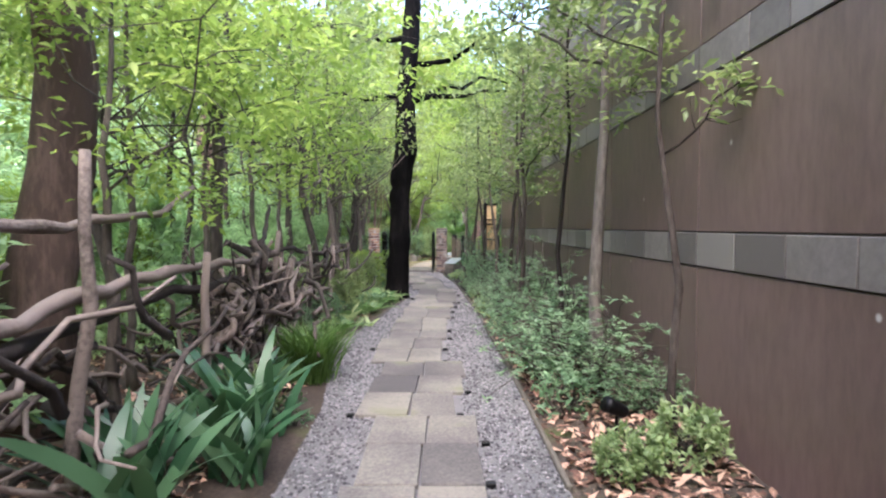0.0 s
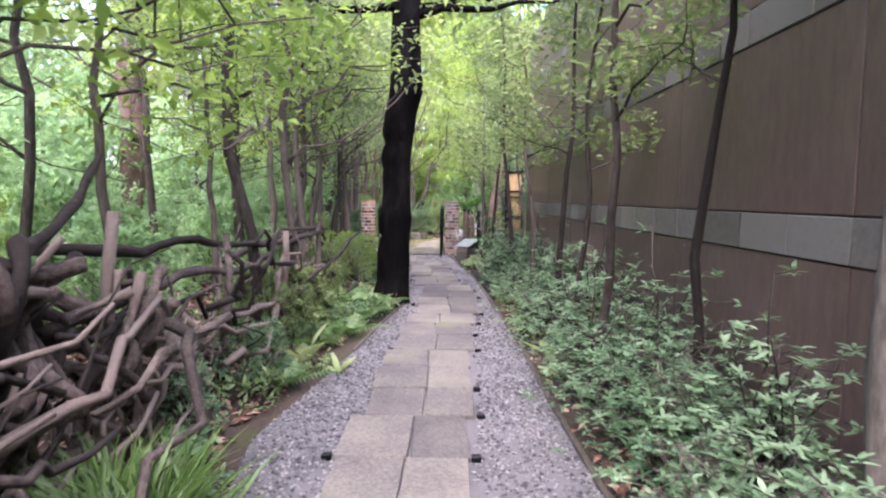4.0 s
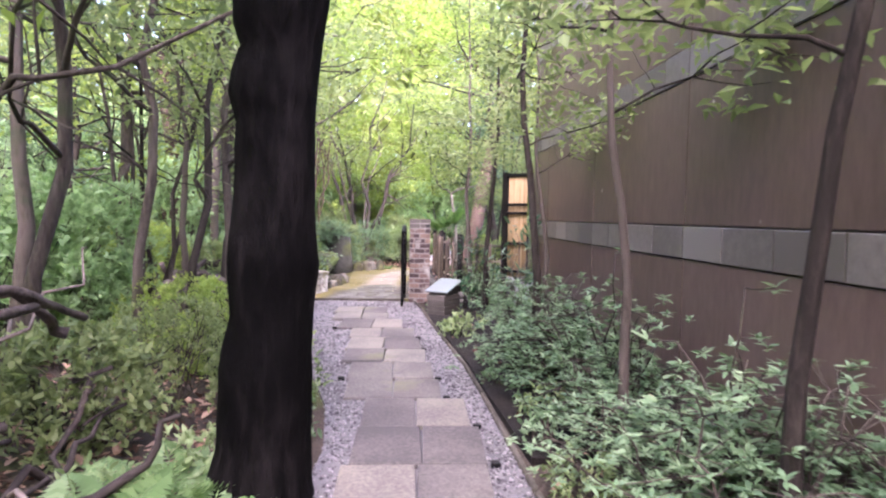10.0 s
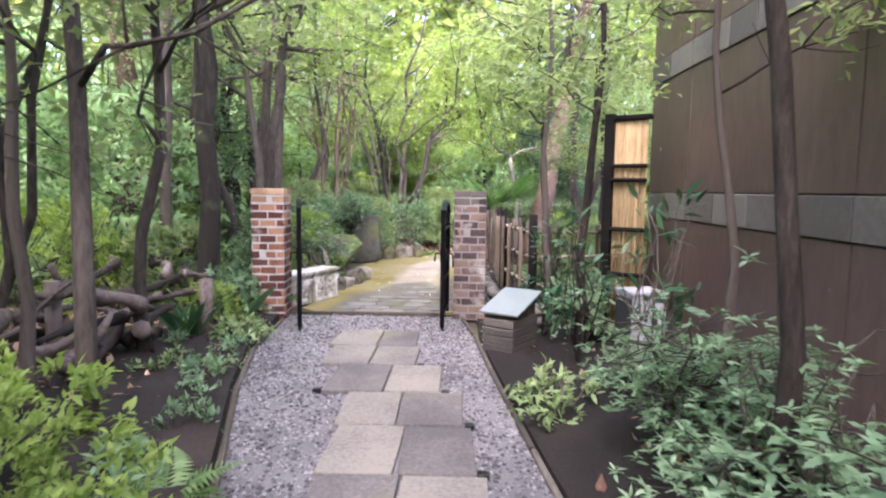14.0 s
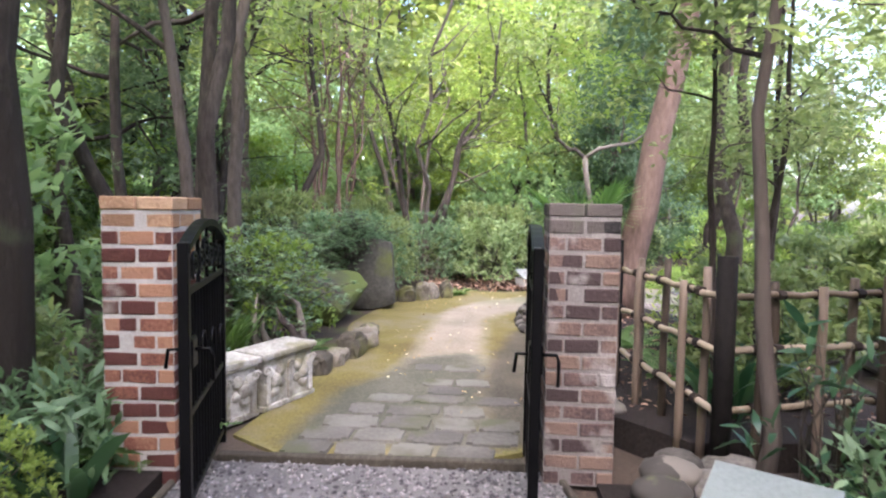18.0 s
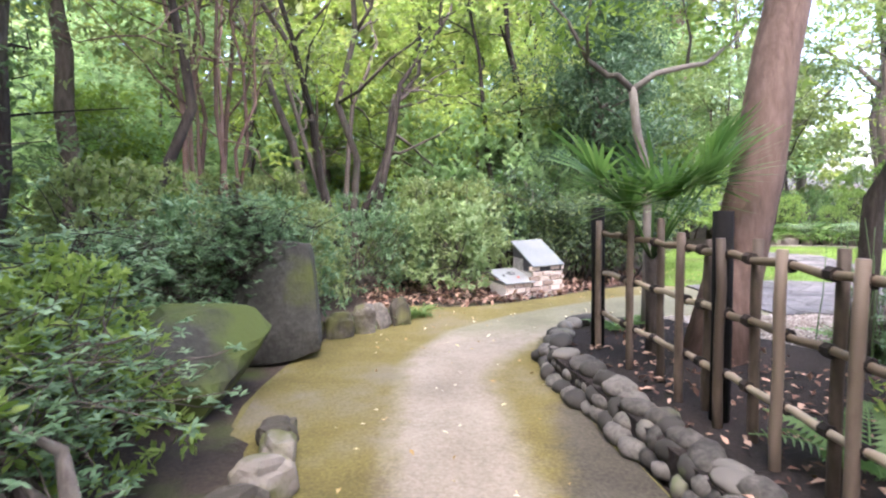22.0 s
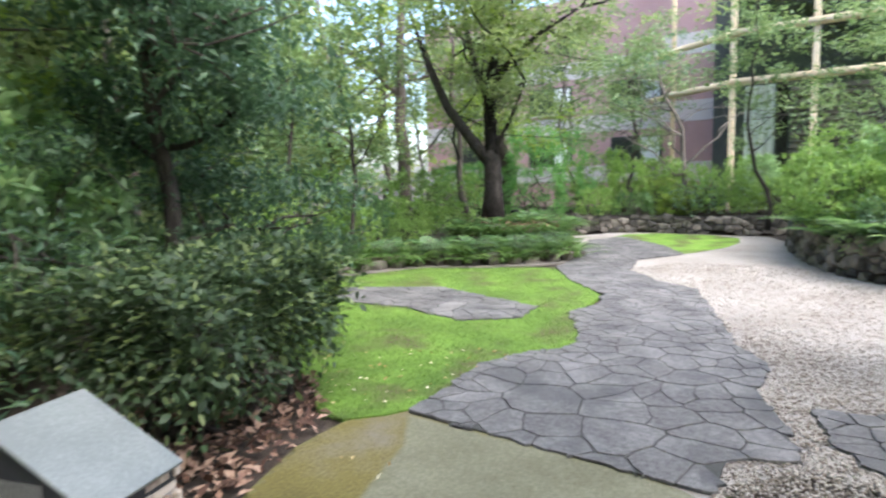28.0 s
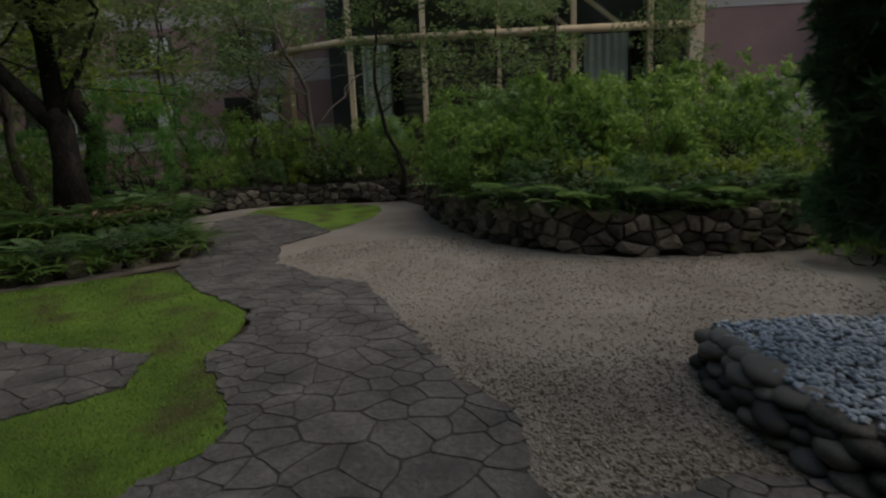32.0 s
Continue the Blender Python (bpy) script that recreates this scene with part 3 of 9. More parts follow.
def box(sx, sy, sz, at=(0, 0, 0), bevel=0.0, segs=1):
    """A block standing on its base's middle, with bevelled edges."""
    b = bmesh.new()
    bmesh.ops.create_cube(b, size=1.0)
    for v in b.verts:
        v.co = Vector((v.co.x * sx + at[0], v.co.y * sy + at[1], (v.co.z + 0.5) * sz + at[2]))
    if bevel:
        bmesh.ops.bevel(b, geom=list(b.edges), offset=bevel, segments=segs, affect="EDGES", profile=0.6)
    return b


def join(*bms):
    """Several bmeshes as one."""
    out = bms[0]
    for other in bms[1:]:
        t = bpy.data.meshes.new("t")
        other.to_mesh(t)
        out.from_mesh(t)
        other.free()
        bpy.data.meshes.remove(t)
    return out


def tube(points, radii, segs=7, rough=0.0, seed=0, cap=True):
    """Corners and faces of a bent, tapering stem."""
    rng = np.random.default_rng(seed)
    P = np.asarray(points, float)
    R = np.broadcast_to(np.asarray(radii, float), (len(P),))
    D = np.gradient(P, axis=0)
    D /= np.linalg.norm(D, axis=1)[:, None] + 1e-9
    up = np.array([0.0, 0.0, 1.0]) if abs(D[0][2]) < 0.9 else np.array([1.0, 0.0, 0.0])
    ang = np.linspace(0, 2 * np.pi, segs, endpoint=False)
    verts = []
    s = np.cross(D[0], up)
    for k in range(len(P)):
        s = s - D[k] * np.dot(s, D[k])
        s /= np.linalg.norm(s) + 1e-9
        u = np.cross(D[k], s)
        r = R[k] * (1 + rough * rng.uniform(-1, 1, segs))
        verts.append(P[k] + (np.cos(ang) * r)[:, None] * s + (np.sin(ang) * r)[:, None] * u)
    verts = np.concatenate(verts)
    faces = []
    for k in range(len(P) - 1):
        for j in range(segs):
            a, b2 = k * segs + j, k * segs + (j + 1) % segs
            faces.append((a, b2, b2 + segs, a + segs))
    if cap:
        faces.append(tuple(range(segs - 1, -1, -1)))
        faces.append(tuple(range((len(P) - 1) * segs, len(P) * segs)))
    return verts, faces


def tubes(list_of):
    """Several stems in one set of corners and faces."""
    V, F, n = [], [], 0
    for v, f in list_of:
        V.append(v)
        F += [tuple(i + n for i in q) for q in f]
        n += len(v)
    return np.concatenate(V), F


def wander(a, b, n, amount, rng):
    """A bent line from a to b."""
    a, b = np.asarray(a, float), np.asarray(b, float)
    t = np.linspace(0, 1, n)[:, None]
    w = np.cumsum(rng.normal(0, 1, (n, 3)), axis=0)
    w = w - w[0] - t * (w[-1] - w[0])
    return a + (b - a) * t + w * amount * np.linalg.norm(b - a) / math.sqrt(n)


def foliage(name, pts, size, material, rng, width=0.42, lift=0.5, out=None, droop=0.0, vary=0.35):
    """Leaves at the points: folded kites of two triangles. out: the way each points; lift: how flat they lie."""
    n = len(pts)
    d = rng.normal(0, 1, (n, 3))
    d[:, 2] *= 0.5
    if out is not None:
        d = d * 0.7 + out * 1.2
    d[:, 2] -= droop
    d /= np.linalg.norm(d, axis=1)[:, None] + 1e-9
    nn = rng.normal(0, 1, (n, 3))
    nn[:, 2] = np.abs(nn[:, 2]) + lift * 2.5
    s = np.cross(d, nn)
    s /= np.linalg.norm(s, axis=1)[:, None] + 1e-9
    nn = np.cross(s, d)
    L = (size * (1 + vary * rng.uniform(-1, 1, n)))[:, None]
    W = L * width
    V = np.empty((n, 4, 3), np.float32)
    V[:, 0] = pts
    V[:, 1] = pts + d * L * 0.45 + s * W * 0.5 + nn * L * 0.08
    V[:, 2] = pts + d * L - nn * L * 0.12
    V[:, 3] = pts + d * L * 0.45 - s * W * 0.5 + nn * L * 0.08
    return tri_mesh(name, V, 4, [(0, 1, 2), (0, 2, 3)], material)


def fine_foliage(name, pts, size, material, rng, width=0.42, lift=0.5, out=None, droop=0.0, vary=0.35, bend=0.18):
    """Leaves seen from near: six corners, bent along their length."""
    n = len(pts)
    d = rng.normal(0, 1, (n, 3))
    d[:, 2] *= 0.5
    if out is not None:
        d = d * 0.6 + out * 1.2
    d[:, 2] -= droop
    d /= np.linalg.norm(d, axis=1)[:, None] + 1e-9
    nn = rng.normal(0, 1, (n, 3))
    nn[:, 2] = np.abs(nn[:, 2]) + lift * 2.5
    s = np.cross(d, nn)
    s /= np.linalg.norm(s, axis=1)[:, None] + 1e-9
    nn = np.cross(s, d)
    L = (size * (1 + vary * rng.uniform(-1, 1, n)))[:, None]
    W = L * width * 0.5
    V = np.empty((n, 6, 3), np.float32)
    V[:, 0] = pts
    V[:, 1] = pts + d * L * 0.3 + s * W * 0.85 + nn * L * 0.05
    V[:, 2] = pts + d * L * 0.65 + s * W * 0.8 - nn * L * bend * 0.3
    V[:, 3] = pts + d * L - nn * L * bend
    V[:, 4] = pts + d * L * 0.65 - s * W * 0.8 - nn * L * bend * 0.3
    V[:, 5] = pts + d * L * 0.3 - s * W * 0.85 + nn * L * 0.05
    return tri_mesh(name, V, 6, [(0, 1, 5), (1, 2, 4), (1, 4, 5), (2, 3, 4)], material)


def blades(name, roots, ways, lengths, widths, material, rng, arch=0.6, segs=5):
    """Long bent leaves: from each root up along its way, bowing over."""
    n = len(roots)
    W = np.asarray(ways, float)
    side = np.cross(W, np.array([0, 0, 1.0])) + rng.normal(0, 0.15, (n, 3))
    side /= np.linalg.norm(side, axis=1)[:, None] + 1e-9
    flat = W.copy()
    flat[:, 2] = 0
    flat /= np.linalg.norm(flat, axis=1)[:, None] + 1e-9
    V = np.empty((n, 2 * (segs + 1), 3), np.float32)
    a = np.broadcast_to(arch, (n,))[:, None]
    for k in range(segs + 1):
        t = k / segs
        p = roots + W * (np.asarray(lengths)[:, None] * t) + (flat * 0.45 - np.array([0, 0, 0.75])) * (np.asarray(lengths)[:, None] * a * t * t)
        w = (np.asarray(widths) * 0.5 * (math.sin(math.pi * min(1.0, 0.12 + 0.88 * t)) ** 0.7 + 0.02))[:, None]
        V[:, 2 * k] = p - side * w
        V[:, 2 * k + 1] = p + side * w
    pat = []
    for k in range(segs):
        pat += [(2 * k, 2 * k + 1, 2 * k + 3), (2 * k, 2 * k + 3, 2 * k + 2)]
    return tri_mesh(name, V, 2 * (segs + 1), pat, material)


def clumps(centres, radius, each, rng, flat=0.6):
    """Points in clumps round the centres."""
    C = np.repeat(np.asarray(centres, float), each, axis=0)
    g = rng.normal(0, 1, C.shape)
    g /= np.linalg.norm(g, axis=1)[:, None] + 1e-9
    g *= (rng.uniform(0, 1, len(g)) ** 0.5)[:, None]
    R = np.repeat(np.broadcast_to(radius, (len(centres),)), each)[:, None]
    return C + g * R * np.array([1, 1, flat])


def stone_mesh(name, dims, seed, material, sub=2, rough=0.14, freq=1.6, flat=False):
    """A rounded, uneven stone standing on z = 0."""
    b = bmesh.new()
    bmesh.ops.create_icosphere(b, subdivisions=sub, radius=1.0)
    o = Vector((seed * 7.31, seed * 3.7, seed * 1.9))
    for v in b.verts:
        k = 1 + rough * noise.noise(v.co * freq + o) * 2
        p = v.co * k
        if flat:
            p = Vector([math.copysign(abs(c) ** 0.6, c) for c in p])
        v.co = Vector((p.x * dims[0] / 2, p.y * dims[1] / 2, p.z * dims[2] / 2))
    low = min(v.co.z for v in b.verts)
    for v in b.verts:
        v.co.z -= low
    me = bpy.data.meshes.new(name)
    b.to_mesh(me)
    b.free()
    if not flat:
        me.polygons.foreach_set("use_smooth", [True] * len(me.polygons))
    me.materials.append(material)
    return me


def pebbles(name, pts, sizes, material, rng, flat=0.6):
    """Small loose stones, each an uneven octahedron."""
    n = len(pts)
    base = np.array([(1, 0, 0), (0, 1, 0), (-1, 0, 0), (0, -1, 0), (0, 0, 1), (0, 0, -1)], float)
    V = base[None] * rng.uniform(0.6, 1.25, (n, 6, 1))
    a = rng.uniform(0, 2 * np.pi, n)
    c, s = np.cos(a), np.sin(a)
    X = V[:, :, 0] * c[:, None] - V[:, :, 1] * s[:, None]
    Y = V[:, :, 0] * s[:, None] + V[:, :, 1] * c[:, None]
    V = np.stack([X, Y, V[:, :, 2] * flat], 2) * (np.asarray(sizes) / 2)[:, None, None]
    V += np.asarray(pts)[:, None, :]
    return tri_mesh(name, V, 6, [(0, 1, 4), (1, 2, 4), (2, 3, 4), (3, 0, 4), (1, 0, 5), (2, 1, 5), (3, 2, 5), (0, 3, 5)], material)


def inside(poly, x, y):
    """Which of the points (x, y) lie in the polygon."""
    hit = np.zeros(len(x), bool)
    j = len(poly) - 1
    for i in range(len(poly)):
        (xi, yi), (xj, yj) = poly[i], poly[j]
        if yi != yj:
            hit ^= ((yi > y) != (yj > y)) & (x < (xj - xi) * (y - yi) / (yj - yi) + xi)
        j = i
    return hit


def scatter(poly, n, rng):
    """n random points in a polygon."""
    P = np.array(poly)
    lo, hi = P.min(0), P.max(0)
    got = np.empty((0, 2))
    while len(got) < n:
        q = rng.uniform(lo, hi, (n * 2, 2))
        got = np.concatenate([got, q[inside(poly, q[:, 0], q[:, 1])]])
    return got[:n]


def rounded(poly, times=2):
    """A polygon with its corners cut, for a natural outline."""
    P = [Vector(p) for p in poly]
    for _ in range(times):
        Q = []
        for i in range(len(P)):
            a, b = P[i], P[(i + 1) % len(P)]
            Q += [a * 0.75 + b * 0.25, a * 0.25 + b * 0.75]
        P = Q
    return [(p.x, p.y) for p in P]


def cells(poly, spacing, rng, big=(), gaps=(0.72, 0.95, 1.25), joint=0.007, tries=14, fringe=False):
    """Irregular many-sided pieces that fill a polygon, as in crazy paving: the regions round scattered seeds, with open joints.
    big: (x, y, r) places kept for one large piece."""
    P = np.array(poly)
    lo, hi = P.min(0) - 0.6, P.max(0) + 0.6
    seeds = [(x, y) for x, y, _ in big]
    for _ in range(int((hi - lo).prod() / spacing ** 2 * tries)):
        q = rng.uniform(lo, hi)
        gap = spacing * rng.choice(gaps)
        if all((q[0] - a) ** 2 + (q[1] - b) ** 2 > gap * gap for a, b in seeds) and all((q[0] - x) ** 2 + (q[1] - y) ** 2 > (r + spacing * 0.4) ** 2 for x, y, r in big):
            seeds.append((q[0], q[1]))
    S2 = np.array(seeds)
    out = []
    keep = inside(poly, S2[:, 0], S2[:, 1]) if not fringe else np.ones(len(S2), bool)
    for i in np.nonzero(keep)[0]:
        c = S2[i]
        reach = 1.5
        cell = [(c[0] - reach, c[1] - reach), (c[0] + reach, c[1] - reach), (c[0] + reach, c[1] + reach), (c[0] - reach, c[1] + reach)]
        dd = np.hypot(*(S2 - c).T)
        for j in np.argsort(dd)[1:26]:
            o = S2[j]
            m, nv = (c + o) / 2, (o - c) / dd[j]
            m = m - nv * joint
            new_c = []
            for k in range(len(cell)):
                a, b = np.array(cell[k]), np.array(cell[(k + 1) % len(cell)])
                da, db = np.dot(a - m, nv), np.dot(b - m, nv)
                if da <= 0:
                    new_c.append(tuple(a))
                if (da < 0) != (db < 0):
                    new_c.append(tuple(a + (b - a) * da / (da - db)))
            cell = new_c
            if len(cell) < 3:
                break
        if len(cell) >= 3:
            R = max(math.hypot(x - c[0], y - c[1]) for x, y in cell)
            if R < 1.2:
                out.append((c, cell))
    return out


def sheet(poly, z, thick=0.03, skirt=True):
    """A flat slab over a polygon, its top at z."""
    b = bmesh.new()
    vs = [b.verts.new((x, y, z)) for x, y in poly]
    f = b.faces.new(vs)
    if f.normal.z < 0:
        f.normal_flip()
    if skirt:
        r = bmesh.ops.extrude_face_region(b, geom=[f])
        for v in r["geom"]:
            if isinstance(v, bmesh.types.BMVert):
                v.co.z -= thick
    bmesh.ops.recalc_face_normals(b, faces=b.faces)
    bmesh.ops.triangulate(b, faces=list(b.faces))
    return b

# ---- ground and paths ----
PATH_L = [(-1.0, -6), (-0.95, 3.4), (-1.0, 5), (-1.2, 6.4), (-1.38, 7.6), (-1.08, 9.8), (-0.95, 11.2), (-0.78, 12.5), (-0.74, 13.4), (-0.85, 14.3),
          (-1.15, 15.4), (-1.4, 16.3), (-1.75, 17.5), (-2.0, 18.6), (-2.12, 20.2)]
PATH_R = [(0.74, -6), (0.72, 3.4), (0.7, 6.2), (0.64, 8.4), (0.62, 10.3), (0.5, 12.75), (0.42, 14.6), (0.36, 15.6), (0.25, 16.6), (0.1, 18.1), (0.0, 19.3), (-0.14, 20.2)]

ground_bm = bmesh.new()
xs = [-400, -60, -30] + [-20 + 0.5 * k for k in range(97)] + [40, 70, 400]
ys = [-400, -60, -20] + [-8 + 0.5 * k for k in range(105)] + [55, 90, 400]


def hump(x, y):
    """How high the soil lies: level along the paths, a little uneven and banked in the planted parts."""
    h = -0.03 + 0.05 * noise.noise(Vector((x * 0.5, y * 0.5, 3.1)))
    left = max(0.0, min(1.0, (-1.6 - x) / 2.0)) if y < 29 else 0.0
    h += 0.1 * left
    if x > 2.6 or y > 27.4:
        h = min(h, -0.03)
    if 27.9 + 0.15 * x < y and x < 2.0:
        h = max(h, -0.03) + 0.05
    if -2.0 < x < 0.9 and -6 < y < 27.4:
        h = -0.03
    return h


grid = [[ground_bm.verts.new((x, y, hump(x, y) if -20 < x < 28 and -8 < y < 44 else -0.03)) for x in xs] for y in ys]
for j in range(len(ys) - 1):
    for i in range(len(xs) - 1):
        ground_bm.faces.new((grid[j][i], grid[j][i + 1], grid[j + 1][i + 1], grid[j + 1][i]))
for f in ground_bm.faces:
    f.smooth = True
gme = bpy.data.meshes.new("ground")
ground_bm.to_mesh(gme)
ground_bm.free()
gme.materials.append(M["soil"])
thing("ground", "dark brown woodland soil with thin moss and twigs", "ground", kind="structure", data=gme)


def strip(left, right, z, thick=0.05):
    """A path between two edge lines."""
    return sheet(list(right) + list(reversed(left)), z, thick)


gravel_path = thing("pavement_gravel", "grey gravel footpath with paired stone slabs between shrubs", "path", kind="structure")
part("gravel_bed", strip(PATH_L, PATH_R, 0.0), M["gravel_bed"], gravel_path)

# mossy ground beyond the gate, and the worn concrete path that bends to the court
moss_poly = [(-2.1, 20.28), (-0.2, 20.28), (0.1, 21.4), (0.05, 23.0), (-0.02, 24.6), (0.1, 25.4), (0.45, 25.9), (1.0, 26.1), (1.7, 26.25), (2.2, 26.15), (2.9, 26.1),
             (3.0, 28.1), (2.2, 28.35), (1.3, 27.95), (0.8, 27.62), (0.1, 27.3), (-0.4, 27.2), (-1.0, 27.5), (-1.5, 26.8), (-1.75, 25.9), (-2.0, 24.9), (-2.1, 24.0), (-1.9, 22.9), (-1.95, 21.5)]
moss_ground = thing("ground_moss", "yellow-green moss ground along the worn path", "moss", kind="structure")
part("moss_sheet", sheet(rounded(moss_poly, 1), 0.0, 0.04), M["moss"], moss_ground)
con_poly = [(-1.62, 20.9), (-0.5, 20.9), (-0.5, 21.6), (-0.47, 22.8), (-0.44, 23.8), (-0.42, 24.6), (-0.15, 25.1), (0.25, 25.6), (1.0, 26.1), (1.6, 26.3), (2.2, 26.25), (2.78, 26.08),
            (2.73, 28.02), (2.35, 27.72), (1.6, 27.45), (0.8, 27.05), (0.05, 26.6), (-0.6, 26.05), (-1.0, 25.2), (-1.1, 24.4), (-1.2, 22.9), (-1.35, 21.9)]
concrete_path = thing("pavement_concrete", "worn sandy concrete path stained with green moss", "path", kind="structure")


apron_poly = [(-1.75, 20.45), (-0.45, 20.45), (-0.5, 21.4), (-0.46, 22.3), (-0.55, 22.75), (-0.8, 22.8), (-1.15, 22.55), (-1.33, 22.1), (-1.62, 21.6)]
# strip by the stones where shade is painted together with dark soil
shaded_soil_poly = [(-0.42, 22.9), (-0.2, 23.9), (0.0, 24.2), (0.3, 23.0), (0.3, 21.4), (0.2, 20.5), (-0.52, 20.5), (-0.6, 21.4), (-0.54, 22.3)]


def reach_in(poly, q):
    """How far each point lies inside a polygon (outside: below zero)."""
    d = np.full(len(q), 1e9)
    for (xa, ya), (xb, yb) in zip(poly, poly[1:] + poly[:1]):
        e = np.array([xb - xa, yb - ya])
        t = np.clip(((q - (xa, ya)) @ e) / (e @ e + 1e-9), 0, 1)
        d = np.minimum(d, np.hypot(*(q - (xa, ya) - t[:, None] * e).T))
    return np.where(inside(poly, q[:, 0], q[:, 1]), d, -d)


def path_floor():
    """One trodden sheet: concrete in the middle, moss creeping in from the sides, a dark apron by the gate and
    shade-darkened soil by the stones.
    """
    step = 0.045
    nx, ny = int(5.4 / step), int(8.2 / step)
    gx, gy = np.meshgrid(-2.3 + step * np.arange(nx), 20.3 + step * np.arange(ny))
    q = np.c_[gx.ravel(), gy.ravel()]
    outer = reach_in(rounded(moss_poly, 1), q)
    far_end = np.clip((q[:, 1] - 25.3) / 1.2, 0, 1)
    masks = {"worn": np.clip(0.5 + reach_in(con_poly, q) / (0.34 - 0.27 * far_end), 0, 1), "apron": np.clip(0.5 + reach_in(apron_poly, q) / 0.34, 0, 1),
             "bare": np.clip(0.5 + reach_in(shaded_soil_poly, q) / 0.34, 0, 1), "damp": far_end}
    ok = (outer > 0.0).reshape(ny, nx)
    keep = -np.ones(len(q), int)
    faces = []
    a, b = np.nonzero(ok[:-1, :-1] & ok[1:, :-1] & ok[:-1, 1:] & ok[1:, 1:])
    F = np.c_[a * nx + b, a * nx + b + 1, (a + 1) * nx + b + 1, (a + 1) * nx + b]
    used = np.unique(F)
    keep[used] = np.arange(len(used))
    z = 0.003 + 0.008 * np.clip(masks["worn"][used] * 2 - 0.6, 0, 1) * np.clip(outer[used] / 0.1, 0, 1) + 0.002 * np.sin(q[used, 0] * 5.1 + q[used, 1] * 3.7)
    me = mesh_of("concrete_sheet", np.c_[q[used], z], keep[F], M["path_floor"], True)
    for k, v in masks.items():
        me.attributes.new(k, "FLOAT", "POINT").data.foreach_set("value", v[used].astype(np.float32))
    return me


part("concrete_sheet", path_floor(), None, concrete_path)

# the court: pea gravel, moss lawn
court_poly = [(1.2, 26.2), (1.9, 26.18), (2.9, 26.05), (3.3, 25.75), (3.0, 22.0), (3.6, 20.0), (10.5, 20.0), (9.6, 21.5), (9.2, 23.0), (9.15, 24.4), (9.5, 25.3), (10.2, 26.0), (11.6, 26.7), (14.2, 27.2),
              (15.8, 28.0), (15.9, 31.5), (14.0, 32.4), (11.5, 30.9), (9.0, 29.9), (8.0, 28.6), (5.0, 27.6), (3.0, 28.0), (2.0, 27.0)]
court = thing("ground_pea_gravel", "buff pea gravel court with raked fine stones", "gravel", kind="structure")
part("gravel_sheet", sheet(court_poly, 0.004, 0.03), M["pea_bed"], court)
lawn_poly = [(2.75, 28.02), (3.2, 28.05), (3.9, 28.2), (4.4, 28.05), (4.85, 27.75), (5.3, 27.95), (6.0, 28.4), (7.0, 28.45), (7.3, 28.6), (8.1, 29.4), (9.1, 30.1), (8.7, 31.0), (8.1, 32.3), (6.7, 32.8),
             (4.2, 32.6), (3.4, 30.5), (2.9, 29.2), (2.3, 28.4)]
lawn = thing("ground_moss_lawn", "bright green moss lawn round the flagstones", "lawn", kind="structure")
part("lawn_sheet", sheet(rounded(lawn_poly, 1), 0.012, 0.03), M["moss_green"], lawn)
lawn2 = [(11.6, 28.8), (13.8, 28.2), (15.6, 28.6), (15.7, 31.2), (13.4, 31.2), (11.2, 29.9)]
part("lawn_strip", sheet(rounded(lawn2, 1), 0.012, 0.03), M["moss_green"], lawn)

# ---- the long stone wall beside the path ----
WX, W0, W1, WH = 1.93, -7.3, 20.15, 5.6
wall = thing("wall_east", "long brown stone-clad garden wall with two paler bands", "wall", kind="structure")
part("core", box(0.5, W1 - W0, WH, (WX + 0.262, (W0 + W1) / 2, -0.05)), M["joint"], wall)
big_m = {}


def wall_block(y0, y1, z0, z1, material, name):
    key = (round(y1 - y0, 2), round(z1 - z0, 2), material.name)
    if key not in big_m:
        b = box(0.05, y1 - y0 - 0.012, z1 - z0 - 0.012, (0, 0, 0), 0.004)
        me = bpy.data.meshes.new(name)
        b.to_mesh(me)
        b.free()
        me.materials.append(material)
        big_m[key] = me
    ob = part(name, big_m[key], None, wall)
    ob.location = (WX + 0.02 + (0.006 if material is M["wall_stone"] else -0.004), (y0 + y1) / 2, z0 + 0.006)


for k in range(12):
    a = W1 - 1.13 - 2.4 * k
    lo, hi = max(W0, a - 2.4), a
    for z0, z1 in ((-0.05, 1.2), (1.46, 2.6), (2.85, 4.1), (4.36, 5.55)):
        wall_block(lo, hi, z0, z1, M["wall_stone"], "panel")
    for z0, z1, s in ((1.2, 1.46, 0.0), (2.6, 2.85, 0.3), (4.1, 4.36, 0.0)):
        cuts = [lo, lo + 0.6 - s * 0.5, lo + 1.2, lo + 1.8 - s * 0.5, hi]
        for c0, c1 in zip(cuts, cuts[1:]):
            wall_block(c0, c1, z0, z1, M["band_stone"], "band_block")
for z0, z1 in ((-0.05, 1.2), (1.46, 2.6), (2.85, 4.1), (4.36, 5.55)):
    wall_block(W1 - 1.13, W1, z0, z1, M["wall_stone"], "panel")
for z0, z1 in ((1.2, 1.46), (2.6, 2.85), (4.1, 4.36)):
    wall_block(W1 - 1.13, W1 - 0.55, z0, z1, M["band_stone"], "band_block")
    wall_block(W1 - 0.55, W1, z0, z1, M["band_stone"], "band_block")

black_bed = thing("ground_damp_bed", "almost black soil beside the gravel near the gate", "soil", kind="structure")
